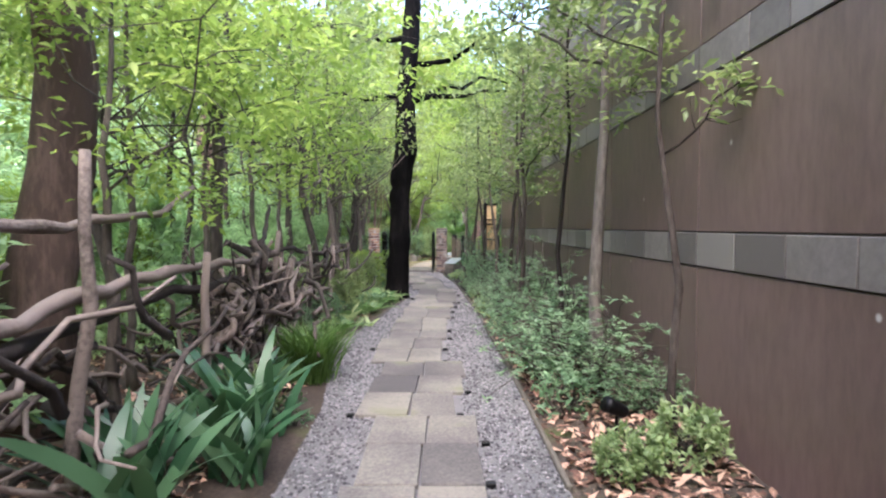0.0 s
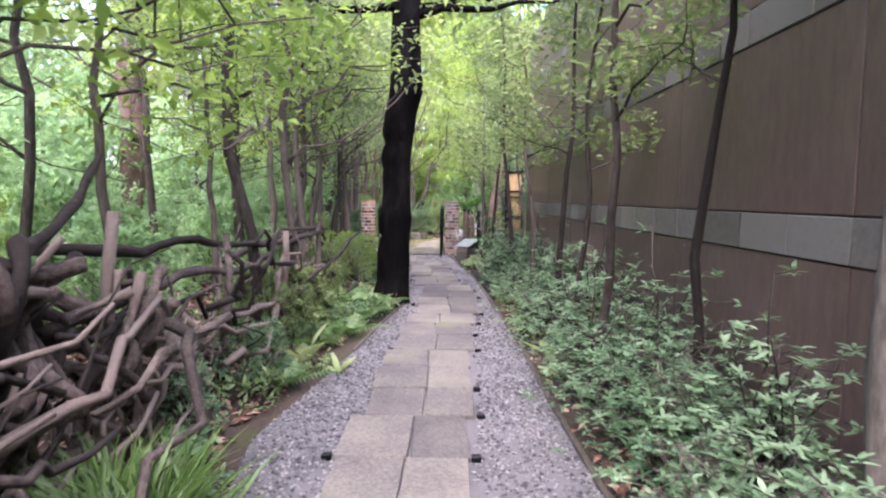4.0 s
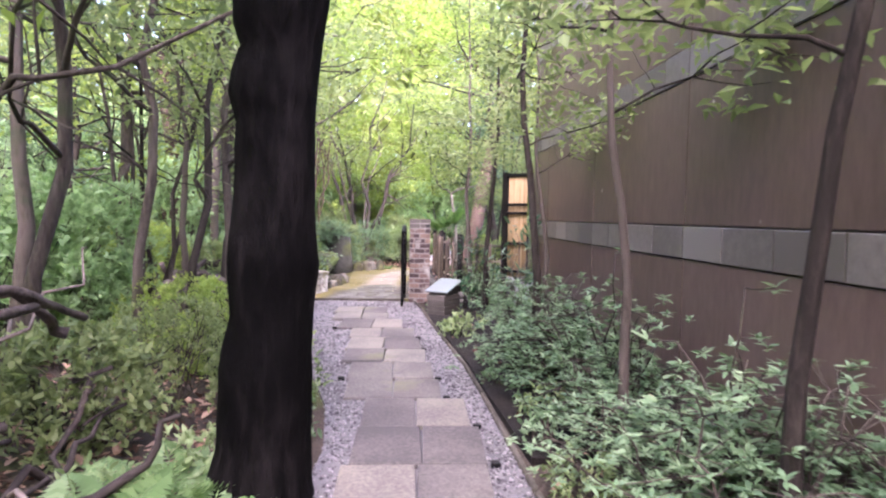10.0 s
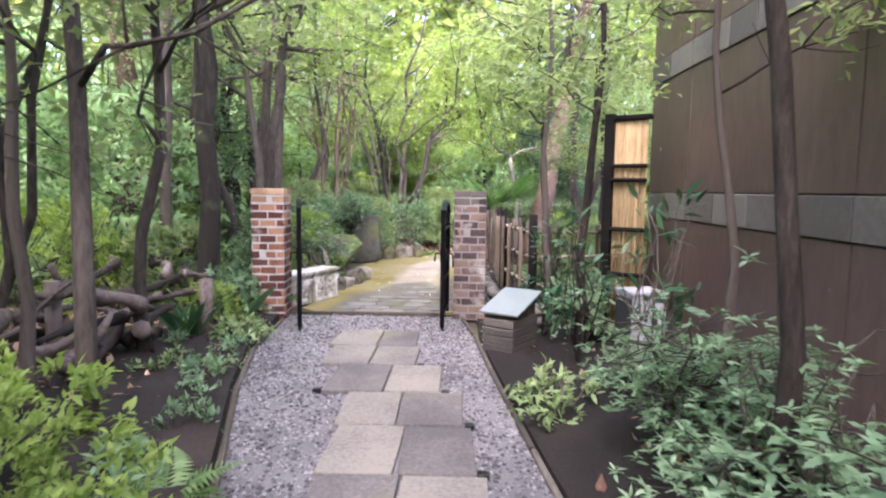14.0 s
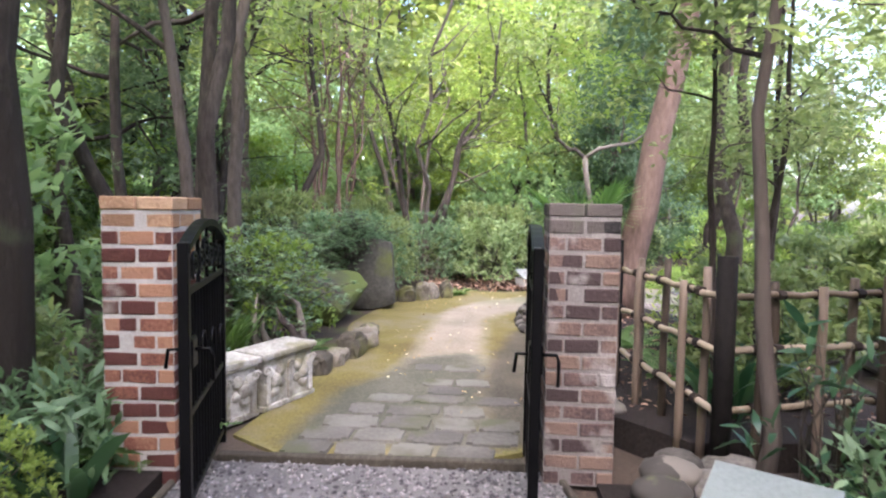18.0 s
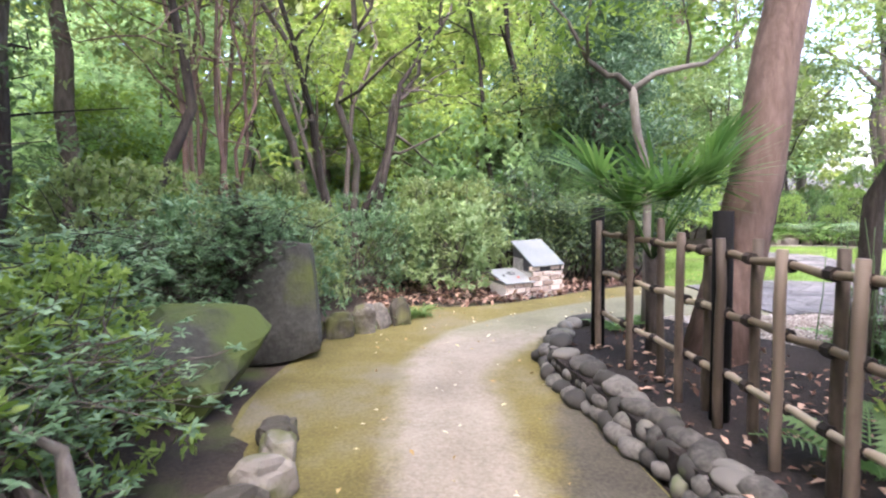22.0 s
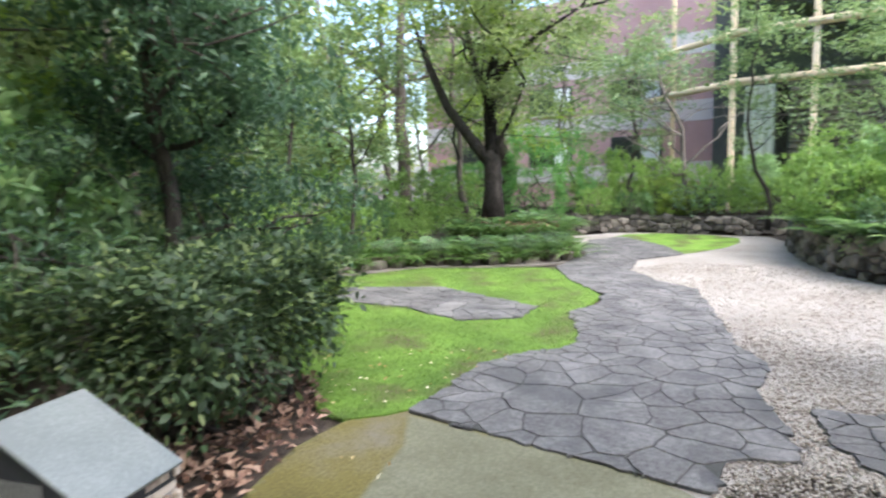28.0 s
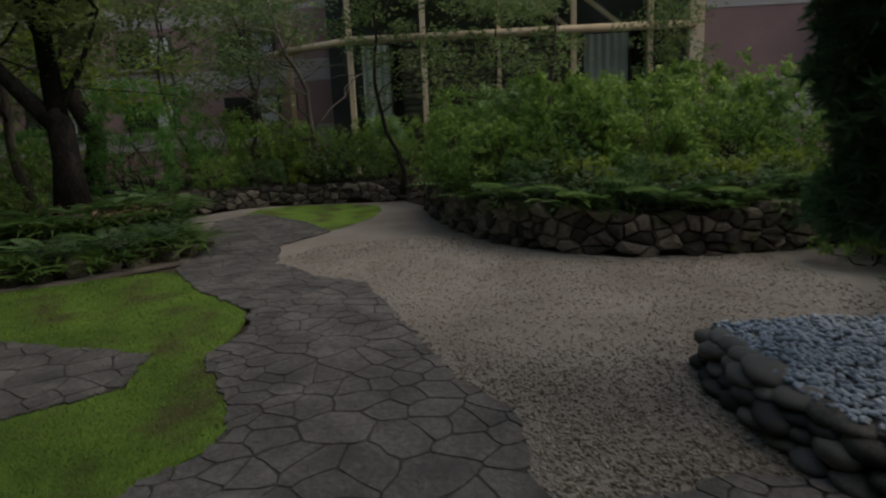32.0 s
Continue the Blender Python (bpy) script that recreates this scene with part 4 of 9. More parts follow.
part("soil", sheet([(0.56, 13.2), (0.46, 14.6), (0.4, 15.6), (0.29, 16.6), (0.14, 18.1), (0.05, 19.3), (0.05, 20.05), (1.9, 20.05), (1.9, 13.2)], 0.024, 0.06), M["dark_soil_shade"], black_bed)
part("soil", sheet([(-1.19, 15.4), (-1.44, 16.3), (-1.79, 17.5), (-2.04, 18.6), (-2.16, 20.1), (-2.9, 20.1), (-3.2, 18.0), (-2.8, 16.0), (-2.0, 15.0)], 0.075, 0.12), M["dark_soil_shade"], black_bed)

# ---- the brick gateway ----
def brick_pillar(x, y, rz, material, label, top=None, bed="mortar", low=13):
    p = thing("gate_pillar", label, "pillar", pose(x, y, 0, 0, 0, rz) @ Matrix.Diagonal((0.9, 0.9, 1, 1)), "pillars of the gateway")
    part("core", box(0.388, 0.388, 1.384, (0, 0, 0)), M[bed], p)
    full = {}
    for key, dims in (("s", (0.188, 0.1, 0.07)), ("h", (0.09, 0.1, 0.07)), ("cap", (0.196, 0.196, 0.066))):
        b = box(*dims, bevel=0.006)
        me = bpy.data.meshes.new("brick")
        b.to_mesh(me)
        b.free()
        me.materials.append(material)
        full[key] = me
        if top:
            full[key + "t"] = me.copy()
            full[key + "t"].materials.clear()
            full[key + "t"].materials.append(top)
    rng = random.Random(int(x * 100))
    h = 0.0
    for c in range(16):
        z = 0.004 + c * 0.0862
        for side in range(4):
            for u, key in (((-0.1, "s"), (0.1, "s")) if (c + side) % 2 else ((-0.15, "h"), (0.0, "s"), (0.15, "h"))):
                ob = part("brick", full[key + "t"] if top and c > low else full[key], None, p)
                d = 0.147 + rng.uniform(-0.003, 0.004)
                ob.matrix_local = Matrix.Rotation(radians(side * 90), 4, "Z") @ Matrix.Translation((u, -d, z)) @ Matrix.Rotation(radians(rng.uniform(-2, 2)), 4, "Z") @ Matrix.Rotation(radians(rng.uniform(-1.4, 1.4)), 4, "Y")
    for u in (-0.103, 0.103):
        for v in (-0.103, 0.103):
            ob = part("brick", full["capt" if top else "cap"], None, p)
            ob.matrix_local = Matrix.Translation((u, v, 16 * 0.0862 + 0.004))
    return p


brick_pillar(-2.26, 20.06, 3, M["brick"], "square red brick gate pillar with pale mortar and tan top", M["brick_tan"], low=14)
brick_pillar(-0.04, 20.24, -2, M["brick_purple"], "square purplish-brown brick gate pillar with rough mortar and dark top", M["brick_dark"], "mortar_rough", 14)


def iron_gate(x, y, rz, label, L=0.78):
    """An open leaf that stands out from its hinge along its own x."""
    g = thing("iron_gate", label, "gate", pose(x, y, 0, 0, 0, rz), "leaves of the iron gate")
    part("hinge_stile", box(0.04, 0.04, 1.19, (0.02, 0, 0.06), 0.004), M["iron"], g)
    part("lock_stile", box(0.045, 0.045, 1.22, (L, 0, 0.04), 0.004), M["iron"], g)
    for z in (0.12, 0.5, 1.03):
        part("rail", box(L - 0.04, 0.022, 0.03, (L / 2, 0, z), 0.003), M["iron"], g)
    arch = [(0.02 + (L - 0.02) * k / 12, 0, 1.23 + 0.1 * math.sin(math.pi * k / 12)) for k in range(13)]
    b = bmesh.new()
    rows = []
    for a in arch:
        rows.append([b.verts.new((a[0], a[1] + s, a[2] + t)) for s, t in ((-0.026, -0.016), (0.026, -0.016), (0.026, 0.016), (-0.026, 0.016))])
    for r0, r1 in zip(rows, rows[1:]):
        for k in range(4):
            b.faces.new((r0[k], r0[(k + 1) % 4], r1[(k + 1) % 4], r1[k]))
    b.faces.new(rows[0]), b.faces.new(list(reversed(rows[-1])))
    bmesh.ops.recalc_face_normals(b, faces=b.faces)
    part("arched_rail", b, M["iron"], g)
    n = 13
    for k in range(1, n):
        px = 0.02 + (L - 0.02) * k / n
        v, f = tube([(px, 0, 0.13), (px, 0, 1.03 if k % 3 else 1.23 + 0.08 * math.sin(math.pi * k / n))], 0.0095, 6)
        part("bar", mesh_of("bar", v, f, M["iron"]), None, g)
    for k in range(7):
        c = L * (0.1 + 0.135 * k)
        big = k == 3
        pts = []
        for q in range(26):
            a = q / 25 * 3.6 * math.pi
            rr = (0.085 if big else 0.064) * (1 - q / 34)
            pts.append((c + rr * math.cos(a + k), 0, 1.135 + (0.06 if big else 0.03 * math.sin(math.pi * k / 6)) + rr * math.sin(a + k)))
        v, f = tube(pts, 0.0095, 5)
        part("scroll", mesh_of("scroll", v, f, M["iron"], True), None, g)
    for k in range(4):
        px = L * (0.13 + 0.25 * k)
        v, f = tube([(px + 0.05 * math.cos(q / 8 * math.pi), 0.012, 0.66 + 0.1 * math.sin(q / 8 * math.pi) + k * 0.03) for q in range(9)], 0.006, 5)
        part("hoop", mesh_of("hoop", v, f, M["iron"], True), None, g)
    lock = part("lock_box", box(0.1, 0.06, 0.13, (L - 0.06, 0, 0.72), 0.006), M["iron"], g)
    v, f = tube([(L - 0.06, 0.03, 0.8), (L - 0.06, 0.09, 0.8), (L - 0.06, 0.1, 0.77), (L - 0.07, 0.1, 0.66)], 0.009, 6)
    part("handle", mesh_of("handle", v, f, M["iron"], True), None, lock)
    v, f = tube([(L - 0.06, -0.03, 0.8), (L - 0.06, -0.08, 0.8), (L - 0.06, -0.09, 0.72)], 0.009, 6)
    part("handle", mesh_of("handle", v, f, M["iron"], True), None, lock)
    v, f = tube([(L, 0, 0.1), (L, 0, -0.01)], 0.014, 6)
    part("drop_bolt", mesh_of("drop_bolt", v, f, M["iron"]), None, g)
    return g


iron_gate(-2.02, 20.34, -76, "open black wrought-iron gate leaf with scrollwork top", 0.94)
iron_gate(-0.29, 20.3, -93, "open black wrought-iron gate leaf with scrolls and lever", 0.79)
threshold = thing("threshold_beam", "narrow weathered timber threshold across the gateway", "threshold", pose(-1.12, 20.24, 0.0, 0, 0, 1))
part("beam", box(1.7, 0.06, 0.05, (-0.03, 0, -0.01), 0.006), M["timber"], threshold)

# timber edging along the gravel
def edging(name, pts, label):
    e = thing(name, label, "edging")
    for (x0, y0), (x1, y1) in zip(pts, pts[1:]):
        a, b = Vector((x0, y0)), Vector((x1, y1))
        d = b - a
        ob = part("board", box(0.035, d.length - 0.02, 0.09, (0, 0, -0.058), 0.008), M["timber"], e)
        ob.matrix_local = pose((x0 + x1) / 2, (y0 + y1) / 2, 0, 0, 0, math.degrees(math.atan2(-d.x, d.y)))


edging("path_edging", PATH_R[1:], "low weathered timber edging beside the gravel")
edging("path_edging", PATH_L[5:8], "low weathered timber edging beside the gravel")
edging("path_edging", PATH_L[10:], "low weathered timber edging beside the gravel")

# tilted sign on a dark plinth, metal box, bamboo screen
sign = thing("information_sign", "dark plinth with a tilted grey metal sign plate", "sign", pose(0.31, 18.86, 0, 0, 0, -34) @ Matrix.Diagonal((0.86, 0.86, 1, 1)))
for k in range(4):
    part("course", box(0.36, 0.56, 0.075, (0, 0.02, 0.078 * k), 0.008), M["plinth"], sign)
plate_ob = part("plate", box(0.46, 0.58, 0.02, (0, 0, 0), 0.004), M["plate_dark"], sign)
plate_ob.matrix_local = pose(0, 0.02, 0.43, 16, 0, 0)
part("wedge", join(box(0.32, 0.2, 0.14, (0, 0.18, 0.3), 0.01), box(0.32, 0.22, 0.08, (0, -0.05, 0.3), 0.01)), M["plinth"], sign)
ebox = thing("utility_box", "pale grey metal utility box with dark side", "box", pose(1.5, 18.85, 0, 0, 0, 12) @ Matrix.Diagonal((0.9, 0.9, 1, 1)))
part("cabinet", box(0.36, 0.36, 0.54, (0, 0, 0), 0.008), M["box_grey"], ebox)
part("lid", box(0.39, 0.39, 0.035, (0, 0, 0.54), 0.008), M["box_grey"], ebox)
part("side_panel", box(0.012, 0.33, 0.5, (-0.187, 0, 0.015), 0.002), M["box_dark"], ebox, "black side panel")
part("hasp", box(0.05, 0.02, 0.08, (0.05, -0.19, 0.36), 0.004), M["box_grey"], ebox)

screen = thing("bamboo_screen", "tan split-bamboo screen in a dark timber frame", "screen", pose(1.37, 19.68, 0, 0, 0, -33))
part("post", box(0.1, 0.1, 2.3, (0, 0, -0.05), 0.008), M["charred"], screen)
part("top_rail", box(0.4, 0.09, 0.05, (0.22, 0, 2.18), 0.006), M["charred"], screen)
for z in (0.62, 1.08, 1.58, 1.72):
    v, f = tube([(0.04, -0.05, z), (0.4, -0.05, z)], 0.022, 7)
    part("cross_rail", mesh_of("cross_rail", v, f, M["charred"]), None, screen)
for k in range(9):
    v, f = tube([(0.07 + 0.037 * k, 0, 0.02), (0.07 + 0.037 * k, 0, 2.18)], 0.019, 6)
    part("cane", mesh_of("cane", v, f, M["screen"], True), None, screen)


# ---- bamboo fence ----
def bamboo_fence(pts, label, dark_at, spacing=0.3, base=0.05):
    f0 = thing("bamboo_fence", label, "fence", group="bamboo fences")
    rng = np.random.default_rng(5 + len(pts))
    for x, y in dark_at:
        v, f = tube([(x, y, -0.05), (x + 0.005, y, 0.6), (x, y, 1.2)], 0.05, 9, 0.02)
        part("post", mesh_of("post", v, f, M["charred"], True), None, f0, "dark charred post")
    for (x0, y0), (x1, y1) in zip(pts, pts[1:]):
        a, b = np.array([x0, y0, 0]), np.array([x1, y1, 0])
        L = np.linalg.norm(b - a)
        u = (b - a) / L
        side = np.array([-u[1], u[0], 0])
        for z in (0.42, 0.72, 1.0):
            n = 13
            P = [a + (b - a) * k / (n - 1) + np.array([0, 0, z + 0.008 * math.sin(k * 2.1 + z * 9)]) for k in range(n)]
            P[0], P[-1] = P[0] - u * 0.06, P[-1] + u * 0.06
            R = [0.0165 + (0.003 if k % 2 else 0) for k in range(n)]
            v, f = tube(P, R, 8)
            part("rail", mesh_of("rail", v, f, M["bamboo"], True), None, f0)
        k = 0
        s = 0.14
        while s < L - 0.08:
            off = side * (0.036 if k % 2 else -0.036)
            p = a + u * s + off
            top = 1.08 + rng.uniform(-0.04, 0.06)
            P = [p + np.array([rng.uniform(-0.006, 0.006), rng.uniform(-0.006, 0.006), z]) for z in (-0.02, 0.3, 0.6, 0.85, top)]
            v, f = tube(P, [0.024, 0.025, 0.023, 0.024, 0.023], 8, 0.02, k)
            part("cane", mesh_of("cane", v, f, M["bamboo_dark"], True), None, f0)
            for z in (0.42, 0.72, 1.0):
                q = a + u * s + np.array([0, 0, z])
                V, F = tube([q - u * 0.022, q + u * 0.022], 0.028, 7)
                part("binding", mesh_of("binding", V, F, M["rope"]), None, f0)
            s += spacing * rng.uniform(0.75, 1.2) * (0.5 if k % 3 == 0 else 1)
            k += 1


bamboo_fence([(0.62, 20.12), (0.44, 21.42), (0.47, 23.2), (0.4, 24.75)], "bamboo lattice fence tied with dark cord", [(0.65, 20.05), (0.43, 21.45), (0.49, 23.2), (0.4, 24.72)])
bamboo_fence([(0.7, 20.08), (1.86, 20.4)], "short bamboo lattice fence tied with dark cord", [(1.86, 20.42)])

# ---- stones and things beyond the gate ----
def boulder(x, y, dims, rz, seed, material, label, tilt=0, low=-0.5, high=0.9):
    me = stone_mesh("boulder", dims, seed, material, 4, 0.2, 1.3, True)
    rc = random.Random(seed)
    mid = Vector((0, 0, dims[2] / 2))
    cuts = [(Vector((rc.uniform(-1, 1), rc.uniform(-1, 1), rc.uniform(low, high))).normalized(), rc.uniform(0.66, 0.84)) for _ in range(9)]
    for v in me.vertices:
        p = v.co - mid
        u = Vector((p.x / dims[0], p.y / dims[1], p.z / dims[2])) * 2
        for n, c in cuts:
            d = u.dot(n) - c
            if d > 0:
                u -= n * d * 0.88
        v.co = Vector((u.x * dims[0], u.y * dims[1], u.z * dims[2])) / 2 + mid
    b = thing("boulder", label, "rock", pose(x, y, -0.05, tilt, 0, rz), "mossy boulders", data=me)
    return b


boulder(-2.02, 25.35, (0.84, 0.66, 1.0), 8, 3, M["boulder_grey"], "tall grey boulder with green moss on one edge", 0, -0.2, 0.2)
boulder(-2.58, 24.32, (1.5, 1.1, 0.66), -14, 8, M["boulder"], "low rounded boulder thick with green moss")

rngs = random.Random(4)
stone_set = [stone_mesh("stone", (1, 1, 1), 20 + k, M["river_stone"], 2, 0.1, 1.2) for k in range(8)]
dark_set = [stone_mesh("stone", (1, 1, 1), 40 + k, M["dark_pebble"], 2, 0.08, 1.1) for k in range(8)]
rough_set = [stone_mesh("stone", (1, 1, 1), 60 + k, M["wall_rock"], 1, 0.22, 1.5, True) for k in range(12)]
pale_set = [stone_mesh("stone", (1, 1, 1), 90 + k, M["edge_rock"], 3, 0.26, 1.7, True) for k in range(5)]


def stone_at(parent, meshes, x, y, z, dims, rz, tilt=0.0, name="stone"):
    ob = part(name, rngs.choice(meshes), None, parent)
    ob.matrix_local = pose(x, y, z, rngs.uniform(-tilt, tilt), rngs.uniform(-tilt, tilt), rz) @ Matrix.Diagonal((*dims, 1))
    return ob


# river-stone border along the bamboo fence
BORDER = [(0.2, 20.75), (0.12, 21.4), (0.1, 22.2), (0.08, 23.0), (0.04, 23.7), (-0.02, 24.4), (0.03, 24.9), (0.2, 25.3), (0.45, 25.55), (0.75, 25.7)]
border = thing("stone_border", "low border of stacked rounded river stones", "border")
for (x0, y0), (x1, y1) in zip(BORDER, BORDER[1:]):
    d = Vector((x1 - x0, y1 - y0))
    n = max(1, round(d.length / 0.13))
    a = math.degrees(math.atan2(d.y, d.x))
    for k in range(n):
        t = (k + rngs.uniform(0.2, 0.8)) / n
        x, y = x0 + d.x * t, y0 + d.y * t
        nx, ny = -d.y / d.length, d.x / d.length
        for level, inn in ((0.0, 0.0), (0.075, -0.05), (0.14, -0.12)):
            if level > 0.1 and rngs.random() < 0.25:
                continue
            w = rngs.uniform(0.15, 0.26) * (1.15 if level > 0.1 else 0.85)
            stone_at(border, stone_set, x + nx * inn + rngs.uniform(-0.02, 0.02), y + ny * inn, level - 0.015, (w, w * rngs.uniform(0.6, 0.85), rngs.uniform(0.085, 0.13)), a + rngs.uniform(-35, 35), 10)
bed = sheet([(x - 0.02 + 0.04, y) for x, y in BORDER] + [(1.3, 25.5), (2.0, 24.0), (2.3, 22.0), (2.2, 20.4), (0.6, 20.3)], 0.16, 0.2)
bed_ob = thing("ground_fern_bed", "raised dark soil bed with painted-in shade behind the river stones", "soil", kind="structure")
part("soil", bed, M["dark_soil_shade"], bed_ob)

pile = thing("stone_pile", "small pile of rounded grey river stones by the pillar", "stones")
for k in range(20):
    lvl = 0 if k < 13 else 0.1
    stone_at(pile, stone_set, 0.26 + (0.1 if k < 13 else 0.09) * (k % 6) + rngs.uniform(-0.03, 0.03), 19.66 + 0.17 * (k % 3) + rngs.uniform(-0.03, 0.03), lvl, (rngs.uniform(0.24, 0.38), rngs.uniform(0.18, 0.27), rngs.uniform(0.11, 0.16)), rngs.uniform(-40, 40), 8)

# carved marble planter blocks with lion masks in relief, plain rounded shapes here
def planter(x, y, rz, label):
    p = thing("carved_planter", label, "planter", pose(x, y, 0, 0, 0, rz), "carved marble planters")
    part("body", box(0.5, 0.24, 0.36, (0, 0, 0), 0.02, 2), M["marble"], p)
    part("rim", join(box(0.56, 0.3, 0.045, (0, 0, 0.36), 0.014, 2), box(0.53, 0.27, 0.03, (0, 0, 0.335), 0.01)), M["marble"], p)
    part("plinth", box(0.54, 0.27, 0.04, (0, 0, 0), 0.012, 2), M["marble"], p)
    for u in (-0.15, 0.15):
        for du, dz, r in ((-0.055, 0.26, 0.045), (0.055, 0.26, 0.045), (0, 0.2, 0.06), (0, 0.13, 0.045), (-0.07, 0.17, 0.035), (0.07, 0.17, 0.035)):
            me = stone_mesh("relief", (2 * r, 1.3 * r, 2 * r), 7, M["marble"], 2, 0.08)
            ob = part("relief", me, None, p)
            ob.location = (u + du, -0.12, dz - r)
    for u in (-0.24, 0, 0.24):
        v, f = tube([(u + 0.035 * math.cos(q * 0.5) * (1 - q / 18), -0.135, 0.28 + 0.035 * math.sin(q * 0.5) * (1 - q / 18)) for q in range(16)], 0.011, 6)
        part("volute", mesh_of("volute", v, f, M["marble"], True), None, p)
    for u in (-0.22, 0.0, 0.22):
        part("pilaster", box(0.045, 0.03, 0.26, (u, -0.125, 0.04), 0.01, 2), M["marble"], p)
    return p


planter(-2.02, 21.27, 66, "pale weathered marble block with carved relief and moulded rim")
planter(-2.26, 20.75, 63, "pale weathered marble block with carved relief beside the gate")

low = thing("edging_stones", "row of rough low edging stones half sunk in moss", "stones")
for x, y, w, h in ((-1.9, 22.05, 0.3, 0.2), (-1.82, 22.35, 0.28, 0.16), (-1.72, 22.62, 0.3, 0.24), (-1.68, 22.95, 0.26, 0.22), (-1.7, 23.3, 0.25, 0.2), (-1.75, 23.65, 0.3, 0.14)):
    stone_at(low, pale_set, x, y, -0.04, (w, w * 0.7, h), rngs.uniform(30, 110), 8)
upright = thing("edging_stones", "short row of upright pale stones by the moss", "stones")
for x, y, w, h in ((-1.62, 26.0, 0.26, 0.27), (-1.38, 26.12, 0.2, 0.33), (-1.2, 26.3, 0.18, 0.27), (-1.02, 26.42, 0.2, 0.3), (-1.85, 25.95, 0.22, 0.24)):
    stone_at(upright, pale_set, x, y, -0.05, (w, w * 0.7, h), rngs.uniform(0, 60), 12)

# stone pedestal with two tilted plates
ped = thing("sign_pedestal", "pale stone-block pedestal with two tilted metal sign plates", "sign", pose(0.6, 27.93, 0.0, 0, 0, 20))
pr = random.Random(8)
block_me = {}


def ped_block(x, y, z, sx, sy, sz):
    key = (round(sx, 2), round(sy, 2))
    if key not in block_me:
        b = box(sx - 0.008, sy, sz - 0.008, (0, 0, 0), 0.006)
        me = bpy.data.meshes.new("stone_block")
        b.to_mesh(me)
        b.free()
        me.materials.append(M["ped_stone"])
        block_me[key] = me
    ob = part("stone_block", block_me[key], None, ped)
    ob.location = (x, y + pr.uniform(-0.006, 0.006), z)


part("core_low", box(0.36, 0.4, 0.19, (-0.22, 0.04, -0.02)), M["mortar"], ped)
part("core_high", join(box(0.42, 0.46, 0.3, (0.19, 0.06, -0.02)), box(0.42, 0.24, 0.2, (0.19, 0.17, 0.25))), M["mortar"], ped)
for c in range(3):
    for k in range(3):
        ped_block(-0.36 + 0.13 * k + (0.03 if c % 2 else 0), -0.16, 0.063 * c, 0.13, 0.04, 0.063)
for c in range(6):
    for k in range(3):
        ped_block(0.04 + 0.15 * k - (0.04 if c % 2 else 0), -0.17, 0.063 * c, 0.15, 0.04, 0.063)
    for k in range(3):
        ob = part("stone_block", block_me[(0.15, 0.04)], None, ped)
        ob.matrix_local = pose(0.41, -0.1 + 0.15 * k - (0.03 if c % 2 else 0), 0.063 * c, 0, 0, 90)
low_plate = part("plate", box(0.42, 0.5, 0.02, (0, 0, 0), 0.004), M["plate"], ped)
low_plate.matrix_local = pose(-0.22, 0.03, 0.235, 14, 0, 0)
for k, (x, y, w, d, a) in enumerate(((0.04, 0.1, 0.1, 0.016, 8), (0.03, 0.075, 0.016, 0.09, -12), (0.06, 0.05, 0.08, 0.014, 35), (0.0, 0.05, 0.07, 0.013, -30), (0.05, 0.02, 0.09, 0.012, 0), (-0.09, 0.03, 0.05, 0.012, 20), (-0.1, 0.0, 0.012, 0.06, 5))):
    stroke = part("brush_stroke", box(w, d, 0.003, (0, 0, 0)), M["ink"], low_plate)
    stroke.matrix_local = pose(x, y, 0.0205, 0, 0, a)
part("seal", box(0.035, 0.04, 0.003, (0.06, -0.08, 0.0205)), M["red_ink"], low_plate, "small red seal")
side = bmesh.new()
prof = [(-0.19, 0.3), (0.29, 0.3), (0.29, 0.62), (-0.19, 0.36)]
rows2 = [[side.verts.new((x, y, z)) for y, z in prof] for x in (-0.02, 0.4)]
side.faces.new(rows2[0]), side.faces.new(list(reversed(rows2[1])))
for k in range(4):
    side.faces.new((rows2[0][k], rows2[1][k], rows2[1][(k + 1) % 4], rows2[0][(k + 1) % 4]))
bmesh.ops.recalc_face_normals(side, faces=side.faces)
part("desk", side, M["box_dark"], ped, "black tilted desk body")
high_plate = part("plate", box(0.47, 0.6, 0.02, (0, 0, 0), 0.004), M["plate"], ped)
high_plate.matrix_local = pose(0.19, 0.05, 0.505, 28.5, 0, 0)

